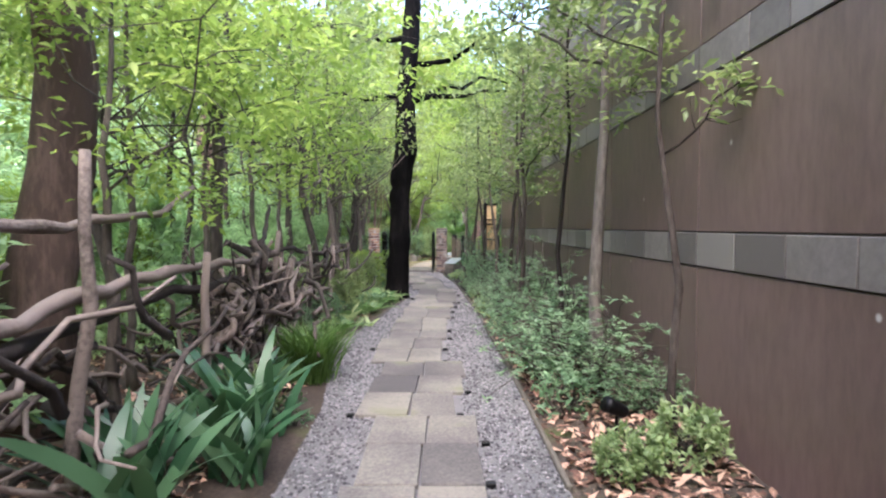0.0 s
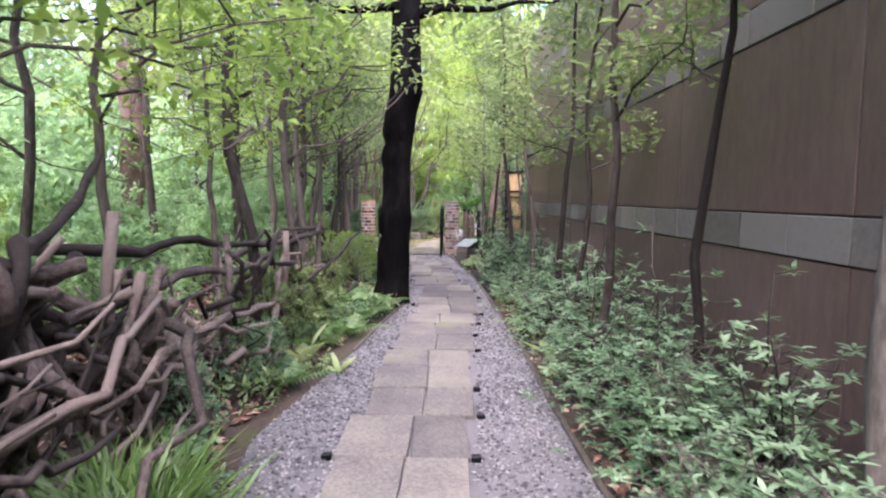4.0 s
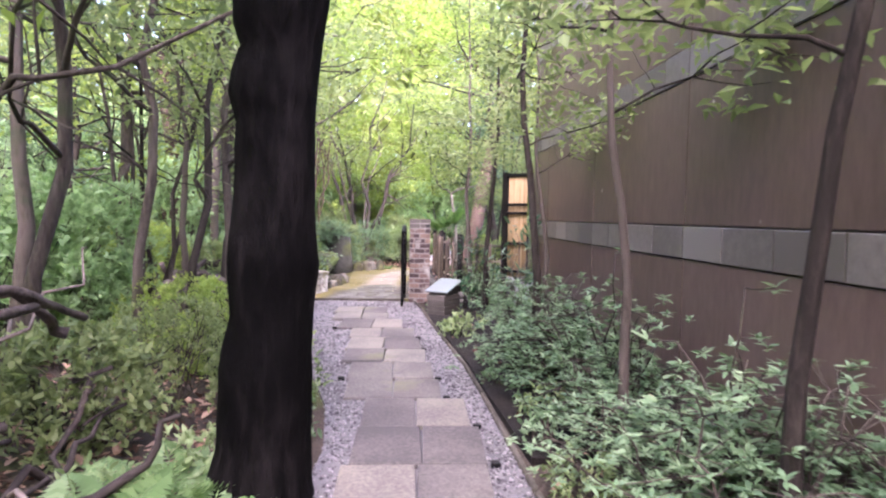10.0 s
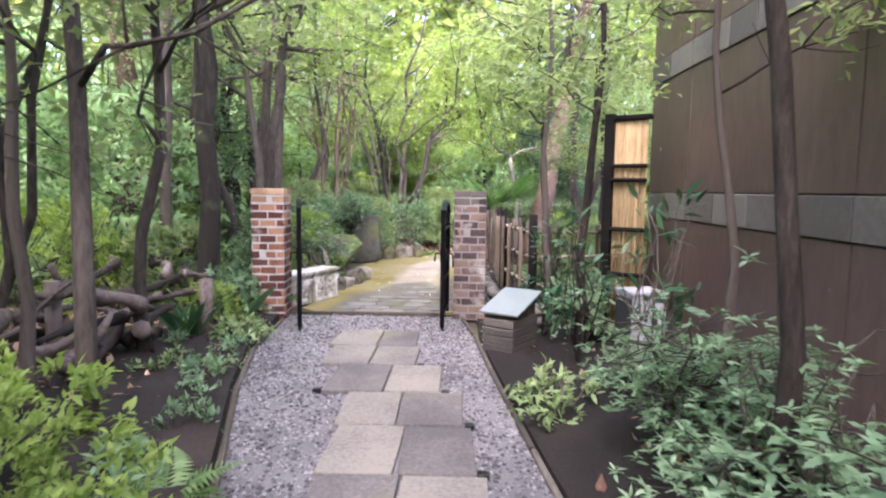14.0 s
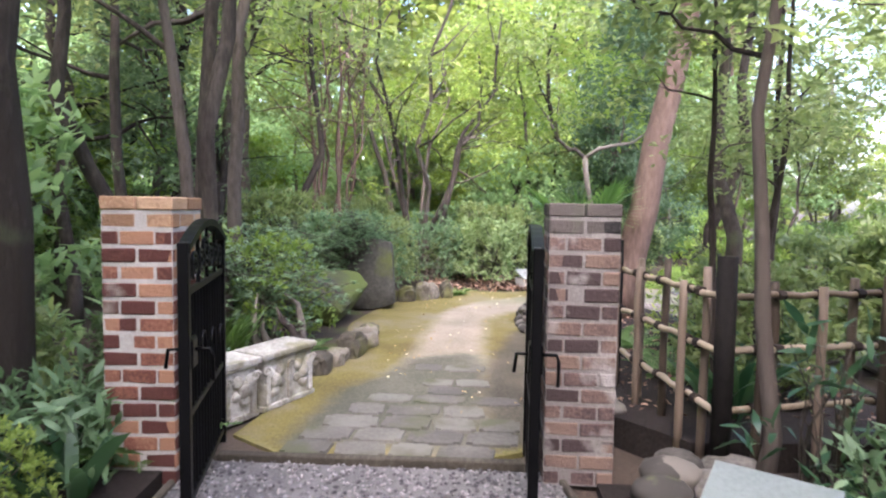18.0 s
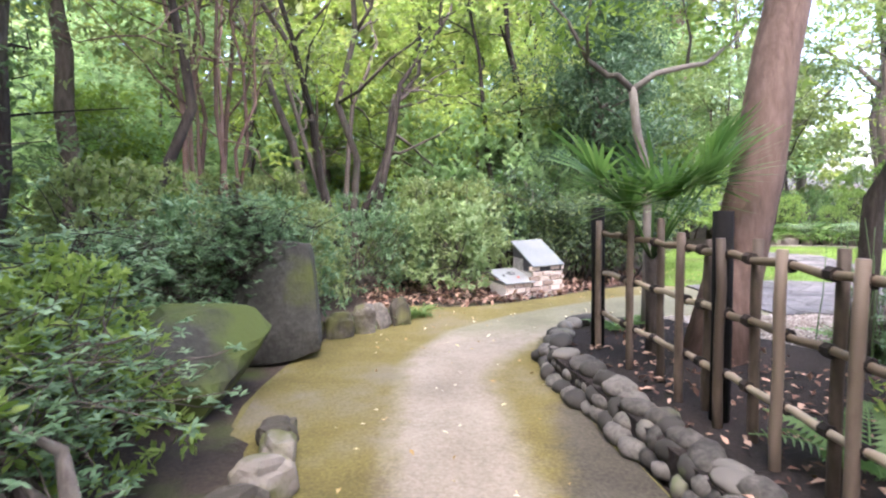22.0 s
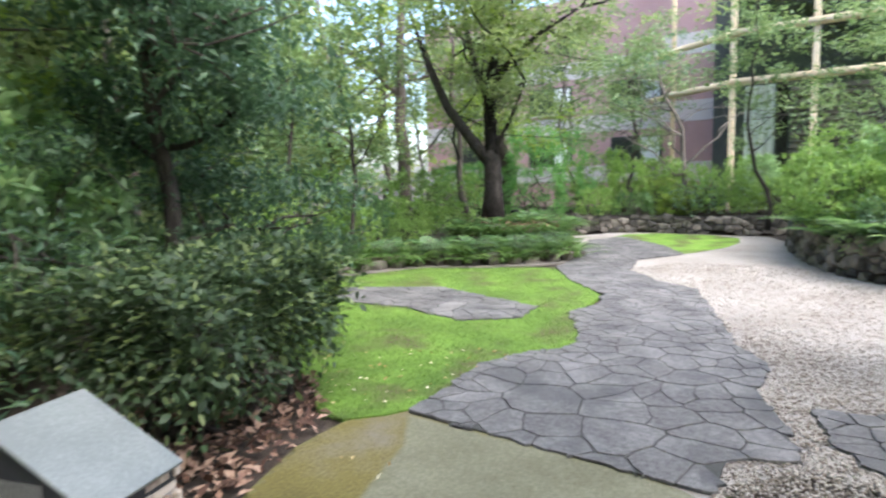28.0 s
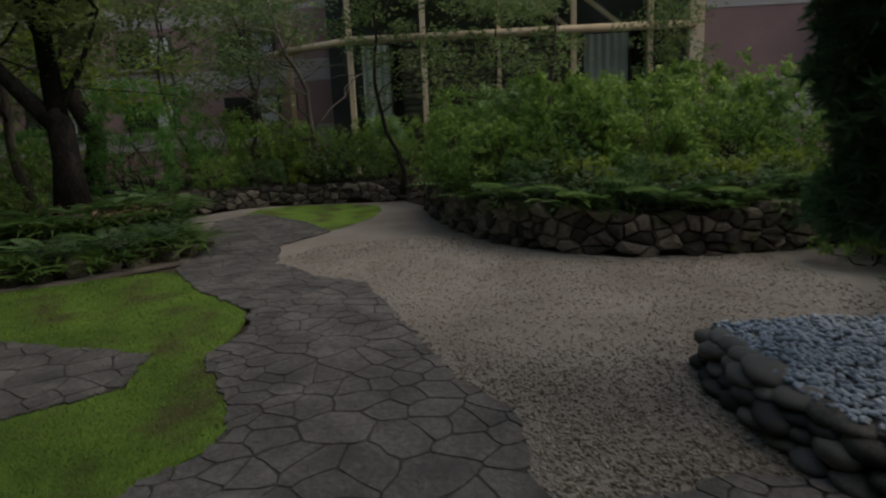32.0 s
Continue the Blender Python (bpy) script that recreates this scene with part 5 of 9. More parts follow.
# ---- the court ----
def dry_wall(pts, h, label, thick=0.3, seed=1):
    """A dry-stone retaining wall along a line, every stone its own piece."""
    w = thing("retaining_wall", label, "wall", group="dry-stone walls")
    P = [Vector(p) for p in pts]
    core = bmesh.new()
    top, low_v = [], []
    for i, p in enumerate(P):
        d = (P[min(i + 1, len(P) - 1)] - P[max(i - 1, 0)]).normalized()
        nrm = Vector((d.y, -d.x))
        q0, q1 = p + nrm * 0.09, p + nrm * (thick + 0.1)
        top.append([core.verts.new((q.x, q.y, z)) for q, z in ((q0, -0.05), (q0, h - 0.06), (q1, h - 0.06), (q1, -0.05))])
    for r0, r1 in zip(top, top[1:]):
        for k in range(4):
            core.faces.new((r0[k], r1[k], r1[(k + 1) % 4], r0[(k + 1) % 4]))
    bmesh.ops.recalc_face_normals(core, faces=core.faces)
    part("core", core, M["joint"], w)
    run = [0.0]
    for a, b in zip(P, P[1:]):
        run.append(run[-1] + (b - a).length)

    def at(u, zz, out):
        i = max(0, min(len(P) - 2, sum(1 for r in run if r <= u) - 1))
        d = (P[i + 1] - P[i]).normalized()
        q = P[i] + d * (u - run[i]) + Vector((d.y, -d.x)) * (-0.05 + zz * 0.06 - out)
        return (q.x, q.y, zz)

    rw = np.random.default_rng(seed)
    for c, cell in cells([(0, 0), (run[-1] * 0.68, 0), (run[-1] * 0.68, h - 0.06), (0, h - 0.06)], 0.155, rw, (), (0.55, 1.0, 1.6), 0.006, 6):
        c, cell = (c[0] / 0.68, c[1]), [(u / 0.68, zz) for u, zz in cell]
        b = bmesh.new()
        face, bulge = rw.uniform(0.03, 0.1), rw.uniform(-0.02, 0.02)
        rings = []
        for k, out in ((1.0, -0.1), (1.0, face * 0.45), (0.78, face)):
            rings.append([b.verts.new(at(c[0] + (u - c[0]) * k, max(-0.04, c[1] + (zz - c[1]) * k), out + (bulge if k < 1 and n % 2 else 0))) for n, (u, zz) in enumerate(cell)])
        for r0, r1 in zip(rings, rings[1:]):
            for k in range(len(cell)):
                b.faces.new((r0[k], r1[k], r1[(k + 1) % len(cell)], r0[(k + 1) % len(cell)]))
        mid = b.verts.new(at(c[0], max(0.0, c[1]), face + 0.012))
        for k in range(len(cell)):
            b.faces.new((rings[2][k], mid, rings[2][(k + 1) % len(cell)]))
        b.faces.new(rings[0])
        bmesh.ops.recalc_face_normals(b, faces=b.faces)
        part("stone", b, M["wall_rock"], w)
    return w


WALL_A = [(14.3, 27.3), (12.6, 27.0), (11.4, 26.6), (10.3, 26.05), (9.55, 25.4), (9.12, 24.5), (9.1, 23.5), (9.35, 22.2), (9.9, 20.6)]
WALL_B = [(14.4, 33.0), (15.3, 32.2), (15.8, 31.2), (16.0, 29.6), (16.6, 28.0), (17.6, 27.0)]
dry_wall(list(reversed(WALL_A)), 0.62, "curved dry-stone retaining wall of brown fieldstones")
dry_wall(list(reversed(WALL_B)), 0.5, "low far dry-stone retaining wall under shrubs")
soil_a = thing("ground_terrace", "raised dark soil terrace behind the dry-stone wall", "soil", kind="structure")
part("soil", sheet(WALL_A + [(14, 19.5), (19.5, 19.5), (19.5, 27.0), (16, 27.2)], 0.5, 0.6), M["soil"], soil_a)
part("soil", sheet(WALL_B + [(20, 27), (20, 36), (14, 36)], 0.4, 0.5), M["soil"], soil_a)

# planted bed with low rocks under the spreading tree
BED = [(6.7, 33.0), (7.6, 32.7), (8.3, 32.3), (8.7, 31.4), (9.3, 30.9), (9.8, 30.4), (10.6, 30.4), (11.3, 31.0), (12.6, 32.0), (13.6, 33.2), (13.5, 36), (7, 36)]
bed2 = thing("ground_tree_bed", "mounded soil bed under the spreading tree", "soil", kind="structure")
part("soil", sheet(rounded(BED, 1), 0.22, 0.3), M["soil"], bed2)
band = []
for (x0, y0), (x1, y1) in zip(BED[:7], BED[1:8]):
    L = math.hypot(x1 - x0, y1 - y0)
    nx, ny = (y1 - y0) / L, -(x1 - x0) / L
    band.append(((x0, y0), (x0 - abs(nx) * 0.3, y0 - abs(ny) * 0.34)))
BAND = [a for a, b in band] + [b for a, b in reversed(band)]
part("gravel_band", sheet(BAND, 0.022, 0.03), M["pea_bed"], bed2, "buff gravel strip before the bed")
rocks2 = thing("bed_edging", "low irregular rocks edging the planted bed", "stones")
for (x0, y0), (x1, y1) in zip(BED[:9], BED[1:10]):
    d = Vector((x1 - x0, y1 - y0))
    for k in range(max(1, int(d.length / 0.3))):
        t = (k + 0.5) / max(1, int(d.length / 0.3))
        stone_at(rocks2, rough_set, x0 + d.x * t, y0 + d.y * t, -0.03, (rngs.uniform(0.22, 0.4), rngs.uniform(0.2, 0.3), rngs.uniform(0.16, 0.32)), rngs.uniform(0, 180), 10)
mound = thing("ground_tree_mound", "mound of leaf-strewn soil round the tree's foot", "soil", kind="structure",
              data=stone_mesh("ground_tree_mound", (3.0, 2.4, 0.66), 77, M["soil"], 3, 0.08))
mound.location = (11.2, 32.5, -0.02)
mound_rocks = thing("mound_rocks", "flat brown rocks on the mound under the tree", "stones")
for k in range(26):
    a = radians(165 + 8 * k)
    stone_at(mound_rocks, rough_set, 11.2 + 1.25 * math.cos(a) + rngs.uniform(-0.1, 0.1), 32.4 + 1.05 * math.sin(a), 0.25 + rngs.uniform(0, 0.25), (rngs.uniform(0.3, 0.55), rngs.uniform(0.2, 0.35), rngs.uniform(0.1, 0.18)), rngs.uniform(0, 180), 8)

# white pebble island edged with dark river pebbles
ISLE = [(5.75, 24.9), (5.2, 24.92), (4.75, 24.88), (4.4, 24.82), (4.18, 24.66), (4.08, 24.3), (4.02, 23.8), (4.0, 23.0), (4.05, 22.0), (4.7, 21.9), (4.8, 22.8), (4.95, 23.35), (5.4, 23.42), (5.75, 23.6), (5.82, 24.2)]
isle = thing("ground_pebble_island", "raised island of white pebbles round a pine", "pebbles", kind="structure")
part("bed", sheet(ISLE, 0.26, 0.3), M["gravel_bed"], isle)
isle_edge = thing("pebble_edging", "stacked dark flat river pebbles edging the white island", "stones")
for (x0, y0), (x1, y1) in zip(ISLE[:8], ISLE[1:9]):
    d = Vector((x1 - x0, y1 - y0))
    n = max(1, round(d.length / 0.22))
    ang = math.degrees(math.atan2(d.y, d.x))
    nx, ny = -d.y / d.length, d.x / d.length
    for k in range(n):
        for lev in range(4):
            t = (k + 0.5 + rngs.uniform(-0.25, 0.25) + (0.5 if lev % 2 else 0)) / n
            w = rngs.uniform(0.19, 0.38)
            out = -0.08 + 0.035 * lev
            stone_at(isle_edge, dark_set, x0 + d.x * t + nx * out, y0 + d.y * t + ny * out, 0.068 * lev - 0.01, (w, w * 0.72, rngs.uniform(0.08, 0.13)), ang + rngs.uniform(-30, 30), 9)
rngp = np.random.default_rng(3)
q = scatter(ISLE, 5200, rngp)
white = pebbles("pebbles", np.c_[q, np.full(len(q), 0.268) + rngp.uniform(0, 0.02, len(q))], rngp.uniform(0.03, 0.062, len(q)), M["white_pebble"], rngp, 0.7)
tagged(part("pebbles", white, None, isle), kind="stuff")

spot = thing("garden_spotlight", "small black garden spotlight at the pine's foot", "lamp", pose(5.35, 23.5, 0.26, 0, 0, 40))
v, f = tube([(0, 0, -0.02), (0, 0, 0.16)], 0.012, 7)
part("stake", mesh_of("stake", v, f, M["iron"]), None, spot)
v, f = tube([(-0.08, 0, 0.16), (-0.06, 0, 0.18), (0.06, 0, 0.24), (0.09, 0, 0.255)], [0.03, 0.05, 0.055, 0.06], 12)
part("head", mesh_of("head", v, f, M["iron"], True), None, spot)
spot2 = copy_thing(spot, pose(1.25, 4.35, -0.02, 0, 0, 200))
tagged(spot2, "small black garden spotlight among fallen leaves")


back_rocks = thing("garden_rocks", "dark low rocks behind the white pebbles", "stones")
for x, y, w, d, h, a in ((5.25, 23.05, 0.7, 0.5, 0.4, 20), (5.9, 23.1, 0.6, 0.45, 0.42, 70), (5.2, 22.5, 0.6, 0.55, 0.36, 40), (5.8, 22.5, 0.8, 0.5, 0.34, 10), (5.1, 22.0, 0.5, 0.4, 0.32, 60), (6.4, 22.7, 0.6, 0.4, 0.3, 30)):
    stone_at(back_rocks, [stone_mesh("stone", (1, 1, 1), 130 + int(a), M["wall_rock"], 3, 0.3, 2.2, True)], x, y, -0.05, (w * 0.85, d * 0.85, h * 0.9), a, 8)

# ---- the building behind the court ----
BX = 21.0
bld = thing("building", "pink-walled building with timber-framed glazed front", "building", kind="structure")
part("back_wall", box(0.3, 12.6, 8, (BX + 4.0, 25.2, 0)), M["room"], bld)
part("floor", box(4.2, 12.2, 0.2, (BX + 2.0, 24.6, 0.0)), M["room"], bld)
part("ceiling_slab", box(4.2, 12.2, 0.25, (BX + 2.0, 24.6, 7.6)), M["room"], bld)
y0f, bay, bays = 21.07, 2.23, 4
for k in range(bays + 1):
    part("mullion", box(0.16, 0.16, 7.6, (BX - 0.06, y0f + bay * k, 0), 0.01), M["cream_wood"], bld)
for z in (4.3, 5.8, 7.5):
    v, f = tube([(BX - 0.2, y0f - 1.25, z), (BX - 0.2, y0f + bay * bays + 0.05, z)], 0.12, 10)
    part("beam", mesh_of("beam", v, f, M["cream_wood"], True), None, bld)
part("corner_post", box(0.3, 0.42, 7.8, (BX - 0.02, y0f - 1.32, 0), 0.02), M["cream_wood"], bld)
part("corner_post", box(0.12, 0.14, 3.0, (BX - 0.04, y0f - 0.6, 0), 0.01), M["cream_wood"], bld)
part("transom", box(0.14, 1.1, 0.18, (BX - 0.05, y0f - 0.58, 3.0), 0.01), M["cream_wood"], bld)
for z0, z1 in ((0.2, 2.95), (3.2, 4.25), (4.4, 5.7), (5.9, 7.4)):
    pane = part("pane", box(0.012, 1.0, z1 - z0, (BX + 0.02, y0f - 0.58, z0)), M["glass"], bld)
    pane.visible_shadow = False
for k in range(bays):
    for z0, z1 in ((0.2, 4.25), (4.4, 5.7), (5.9, 7.4)):
        pane = part("pane", box(0.012, bay - 0.16, z1 - z0, (BX + 0.02, y0f + bay * (k + 0.5), z0)), M["glass"], bld)
        pane.visible_shadow = False
for a, w in ((1.2, 1.3), (8.2, 0.85)):
    folds = bmesh.new()
    n = int(w / 0.05)
    rows3 = [[folds.verts.new((BX + 0.3 + 0.035 * math.sin(k * 1.3), y0f + a - w / 2 + w * k / n, z)) for z in (0.3, 4.2)] for k in range(n + 1)]
    for r0, r1 in zip(rows3, rows3[1:]):
        folds.faces.new((r0[0], r1[0], r1[1], r0[1]))
    bmesh.ops.solidify(folds, geom=folds.faces[:], thickness=0.01)
    part("curtain", folds, M["blind"], bld, "white hanging curtain")
for a, w in ((0.28, 0.35), (7.55, 0.3), (-0.3, 0.4), (2.15, 0.16)):
    part("dark_frame", box(0.08, w, 4.0, (BX + 0.25, y0f + a, 0.2), 0.006), M["charred"], bld)
slat_b = box(0.09, 1.0, 0.16, (0, 0, 0), 0.012)
slat_me = bpy.data.meshes.new("slat")
slat_b.to_mesh(slat_me)
slat_b.free()
slat_me.materials.append(M["louvre"])
for a, w in ((3.3, 2.0), (5.55, 2.0), (7.0, 0.7)):
    for k in range(20):
        ob = part("slat", slat_me, None, bld)
        ob.matrix_local = pose(BX + 0.35, y0f + a, 0.3 + 0.19 * k, 0, 28, 0) @ Matrix.Diagonal((1, w, 1, 1))
for k in range(2):
    part("brace", box(0.12, 0.14, 3.6, (0, 0, 0), 0.01), M["cream_wood"], bld).matrix_local = pose(BX + 0.9, y0f + 0.5 + 1.6 * k, 4.4, -52, 0, 0)
# angled glazed bay
bay_ob = part("angled_bay", box(0.1, 0.14, 7.6, (0, 0, 0), 0.01), M["cream_wood"], bld)
bay_ob.location = (BX + 1.5, y0f + bay * bays + 2.3, 0)
for z in (4.3, 5.8):
    v, f = tube([(BX - 0.2, y0f + bay * bays, z), (BX + 1.5, y0f + bay * bays + 2.4, z), (BX + 3.8, y0f + bay * bays + 4.6, z)], 0.11, 8)
    part("beam", mesh_of("beam", v, f, M["cream_wood"], True), None, bld)


def pink_block(x0, x1, y0, y1, h, bands):
    cx, cy = (x0 + x1) / 2, (y0 + y1) / 2
    part("wall", box(x1 - x0, y1 - y0, h, (cx, cy, 0), 0.01), M["pink_wall"], bld)
    for z in bands:
        part("band", box(x1 - x0 + 0.03, y1 - y0 + 0.03, 0.8, (cx, cy, z), 0.006), M["pale_band"], bld)


def pink_window(x, y, z, w, h, along="y"):
    win = part("window", box(0.1, w, h, (0, 0, 0), 0.01) if along == "y" else box(w, 0.1, h, (0, 0, 0), 0.01), M["room"], bld)
    win.location = (x, y, z)
    part("pane", box(0.02, w - 0.12, h - 0.12, (-0.05, 0, 0.06)), M["glass"], win)
    part("blind", box(0.02, w * 0.34, h - 0.15, (-0.07, -w * 0.28, 0.07)), M["blind"], win)
    part("sill", box(0.16, w + 0.1, 0.08, (-0.06, 0, -0.08)), M["pale_band"], win)


pink_block(BX - 0.1, BX + 6, 6.0, 19.5, 9, (1.5, 4.7, 7.4))
pink_window(BX - 0.12, 15.0, 2.3, 2.6, 2.1)
aw = part("awning", box(0.9, 1.9, 0.5, (0, 0, 0), 0.03), M["awning"], bld)
aw.matrix_local = pose(BX - 0.5, 15.3, 4.35, 0, 0, 0)
pink_block(BX + 4.4, BX + 7.2, 30.5, 33.5, 10, (1.2, 3.6, 6.2))
pink_block(BX + 7, BX + 15, 33.3, 48.0, 10, (1.2, 3.6, 6.2))
for k in range(3):
    pink_window(BX + 6.98, 35.6 + 4.4 * k, 2.0, 2.4, 1.3)
    pink_window(BX + 6.98, 35.6 + 4.4 * k, 4.6, 2.4, 1.3)

# ---- trees ----
def tree(name, label, height, r0, seed, bark, leaf, clear=0.35, spread=1.6, n_leaf=4200, size=0.13, lean=(0.0, 0.0), limbs=6, category="tree", crook=0.05, clump=0.55, each=70, droop=0.1):
    """A tapered trunk, limbs with twigs, and a crown of leaf clumps round the twig ends."""
    rng = np.random.default_rng(seed)
    t = thing(name, label, category)
    top = np.array([lean[0], lean[1], height * 0.92])
    n = 12
    P = wander((0, 0, -0.1), top, n, crook, rng)
    R = r0 * (1 - 0.82 * np.linspace(0, 1, n) ** 1.1)
    R[0] *= 1.35
    v, f = tube(P, R, 12 if r0 > 0.12 else 8, 0.06, seed)
    part("trunk", mesh_of("trunk", v, f, bark, True), None, t)
    ends = [P[-1], P[-2]]
    for k in range(limbs):
        u = clear + (0.9 - clear) * (k + rng.uniform(0.1, 0.9)) / limbs
        i = u * (n - 1)
        base = P[int(i)] + (P[min(n - 1, int(i) + 1)] - P[int(i)]) * (i % 1)
        a = rng.uniform(0, 2 * np.pi)
        reach = spread * (1.15 - 0.7 * (u - clear) / (1 - clear)) * rng.uniform(0.7, 1.2)
        tip = base + np.array([math.cos(a) * reach, math.sin(a) * reach, reach * rng.uniform(0.15, 0.8)])
        L = wander(base, tip, 7, 0.12, rng)
        rl = max(0.008, R[int(i)] * rng.uniform(0.35, 0.6))
        stems = [tube(L, np.linspace(rl, rl * 0.25, 7), 6, 0.05, k)]
        ends += [L[-1], L[4], L[5]]
        for q in range(4):
            b0 = L[rng.integers(2, 6)]
            e = b0 + rng.normal(0, 1, 3) * np.array([1, 1, 0.5]) * reach * 0.4 + np.array([0, 0, 0.1])
            stems.append(tube(wander(b0, e, 4, 0.12, rng), np.linspace(rl * 0.45, rl * 0.12, 4), 5))
            ends += [e, (e + b0) / 2]
        v, f = tubes(stems)
        part("limb", mesh_of("limb", v, f, bark, True), None, t)
    m = max(4, n_leaf // each)
    C = np.array(ends)[rng.integers(0, len(ends), m)] + rng.normal(0, clump * 0.55, (m, 3))
    pts = clumps(C, clump * rng.uniform(0.5, 1.1, m), each, rng, 0.55)
    part("crown", foliage("crown", pts, size, leaf, rng, droop=droop), None, t)
    return t


def shrub(name, label, w, h, seed, leaf, n=1800, size=0.07, category="shrub", stems=7, width=0.4, low=0.15, tuft=14):
    """A bushy shrub: stems from the foot and leaves in tufts at the twig ends, over an uneven dome."""
    rng = np.random.default_rng(seed)
    t = thing(name, label, category)
    m = max(6, n // tuft)
    a = rng.uniform(0, 2 * np.pi, m)
    z = rng.uniform(low, 1, m)
    rad = np.sqrt(np.clip(1 - (z * 0.85) ** 2.2, 0.05, 1)) * rng.uniform(0.45, 1.0, m) ** 0.5
    lump = 1 + 0.22 * np.sin(3 * a + seed) + 0.15 * np.sin(5 * a + 2 * seed)
    C = np.c_[np.cos(a) * rad * lump * w / 2, np.sin(a) * rad * lump * w / 2, z * h * (0.85 + 0.15 * lump)]
    st = []
    for k in range(stems):
        c = C[rng.integers(0, m)]
        st.append(tube(wander((rng.normal(0, 0.05 * w), rng.normal(0, 0.05 * w), -0.05), c, 6, 0.12, rng), np.linspace(0.014, 0.004, 6), 5))
        for q in range(3):
            c2 = C[rng.integers(0, m)]
            st.append(tube(wander(c * 0.5, c2, 4, 0.1, rng), np.linspace(0.007, 0.003, 4), 4))
    v, f = tubes(st)
    part("stem", mesh_of("stem", v, f, M["bark"], True), None, t)
    pts = np.repeat(C, tuft, axis=0) + rng.normal(0, size * 0.35, (m * tuft, 3))
    out = np.repeat(C / np.array([w, w, h]) * 0.8, tuft, axis=0) + rng.normal(0, 0.8, (m * tuft, 3)) + np.array([0, 0, 0.15])
    part("leaf_mass", fine_foliage("leaf_mass", pts, size, leaf, rng, width, 0.55, out), None, t)
    return t


def whorl_shrub(label, w, h, seed, leaf, twigs=170, size=0.062, open_=0.5):
    """A loose evergreen shrub: arching twigs in uneven layers, each ending in a flat whorl of narrow leaves, some standing proud of the rest."""
    rng = np.random.default_rng(seed)
    t = thing("shrub", label, "shrub")
    tips, feet = [], []
    for k in range(13):
        a, lean_out = rng.uniform(0, 2 * np.pi), rng.uniform(0.15, 1.0) ** 0.6
        top = np.array([math.cos(a) * lean_out * w / 2, math.sin(a) * lean_out * w / 2, h * (1.05 - 0.5 * lean_out ** 2) * rng.uniform(0.65, 1.12)])
        L = wander((rng.normal(0, 0.05), rng.normal(0, 0.05), -0.05), top, 7, 0.1, rng)
        feet.append(tube(L, np.linspace(0.011, 0.004, 7), 5))
        for q in range(twigs // 13):
            b0 = L[rng.integers(3, 7)]
            e = b0 + rng.normal(0, 1, 3) * np.array([0.17, 0.17, 0.075]) * w
            e[2] = max(0.06, e[2])
            tips.append(e)
            if q % 2 == 0:
                feet.append(tube(wander(b0, e, 4, 0.12, rng), np.linspace(0.004, 0.002, 4), 4))
    v, f = tubes(feet)
    part("stem", mesh_of("stem", v, f, M["bark"], True), None, t)
    T = np.array(tips)
    each = 9
    turn = (np.tile(np.arange(each), len(T)) * 2.4 + np.repeat(rng.uniform(0, 6.28, len(T)), each))
    rise = rng.uniform(0.05, 0.9, len(turn)) ** 1.3
    out = np.c_[np.cos(turn), np.sin(turn), rise] * 2.2
    pts = np.repeat(T, each, axis=0) - np.c_[np.zeros((len(turn), 2)), rng.uniform(0, 0.03, len(turn))]
    tagged(part("leaf_mass", fine_foliage("leaf_mass", pts, size, leaf, rng, 0.34, 0.9, out, 0.0, 0.3, 0.22), None, t), kind="stuff")
    return t


class Kind:
    """A plant built once: the first one placed is the plant itself, the others are copies."""

    def __init__(self, ob):
        self.ob, self.used = ob, False

    def at(self, x, y, z=0.0, rz=0.0, s=1.0, label=""):
        if not self.used:
            self.used = True
            self.ob.matrix_basis = pose(x, y, z, 0, 0, rz) @ Matrix.Scale(s, 4)
            if label:
                self.ob["label"] = label
            return self.ob
        c = copy_thing(self.ob, pose(x, y, z, 0, 0, rz))
        c.scale = (s, s, s)
        if label:
            c["label"] = label
        return c


woods = [
    Kind(tree("tree", "slender woodland tree with mottled bark and green crown", 7.5, 0.11, 1, M["bark"], M["leaf_tree"], 0.4, 1.7, 1900, 0.14)),
    Kind(tree("tree", "slim leaning woodland tree with light green leaves", 6.2, 0.06, 2, M["bark"], M["leaf_tree"], 0.3, 1.3, 3600, 0.13, (0.5, 0.3), 7, crook=0.09)),
    Kind(tree("tree", "tall woodland tree with a thick brown trunk", 10.0, 0.2, 3, M["bark"], M["leaf_tree"], 0.4, 2.4, 2300, 0.16, limbs=8)),
    Kind(tree("tree", "young thin tree with sparse hanging leaves", 5.0, 0.04, 4, M["bark"], M["leaf_pale"], 0.3, 1.1, 2600, 0.12, (0.2, -0.3), 6, crook=0.08)),
    Kind(tree("tree", "pale-barked woodland tree with airy foliage", 8.5, 0.13, 5, M["pale_bark"], M["leaf_tree"], 0.35, 2.2, 2000, 0.14, (0.3, -0.4), 8)),
    Kind(tree("tree", "tall reddish-brown trunk with high dark crown", 11.0, 0.26, 6, M["red_bark"], M["leaf_tree"], 0.45, 2.6, 2000, 0.16, limbs=7)),
]
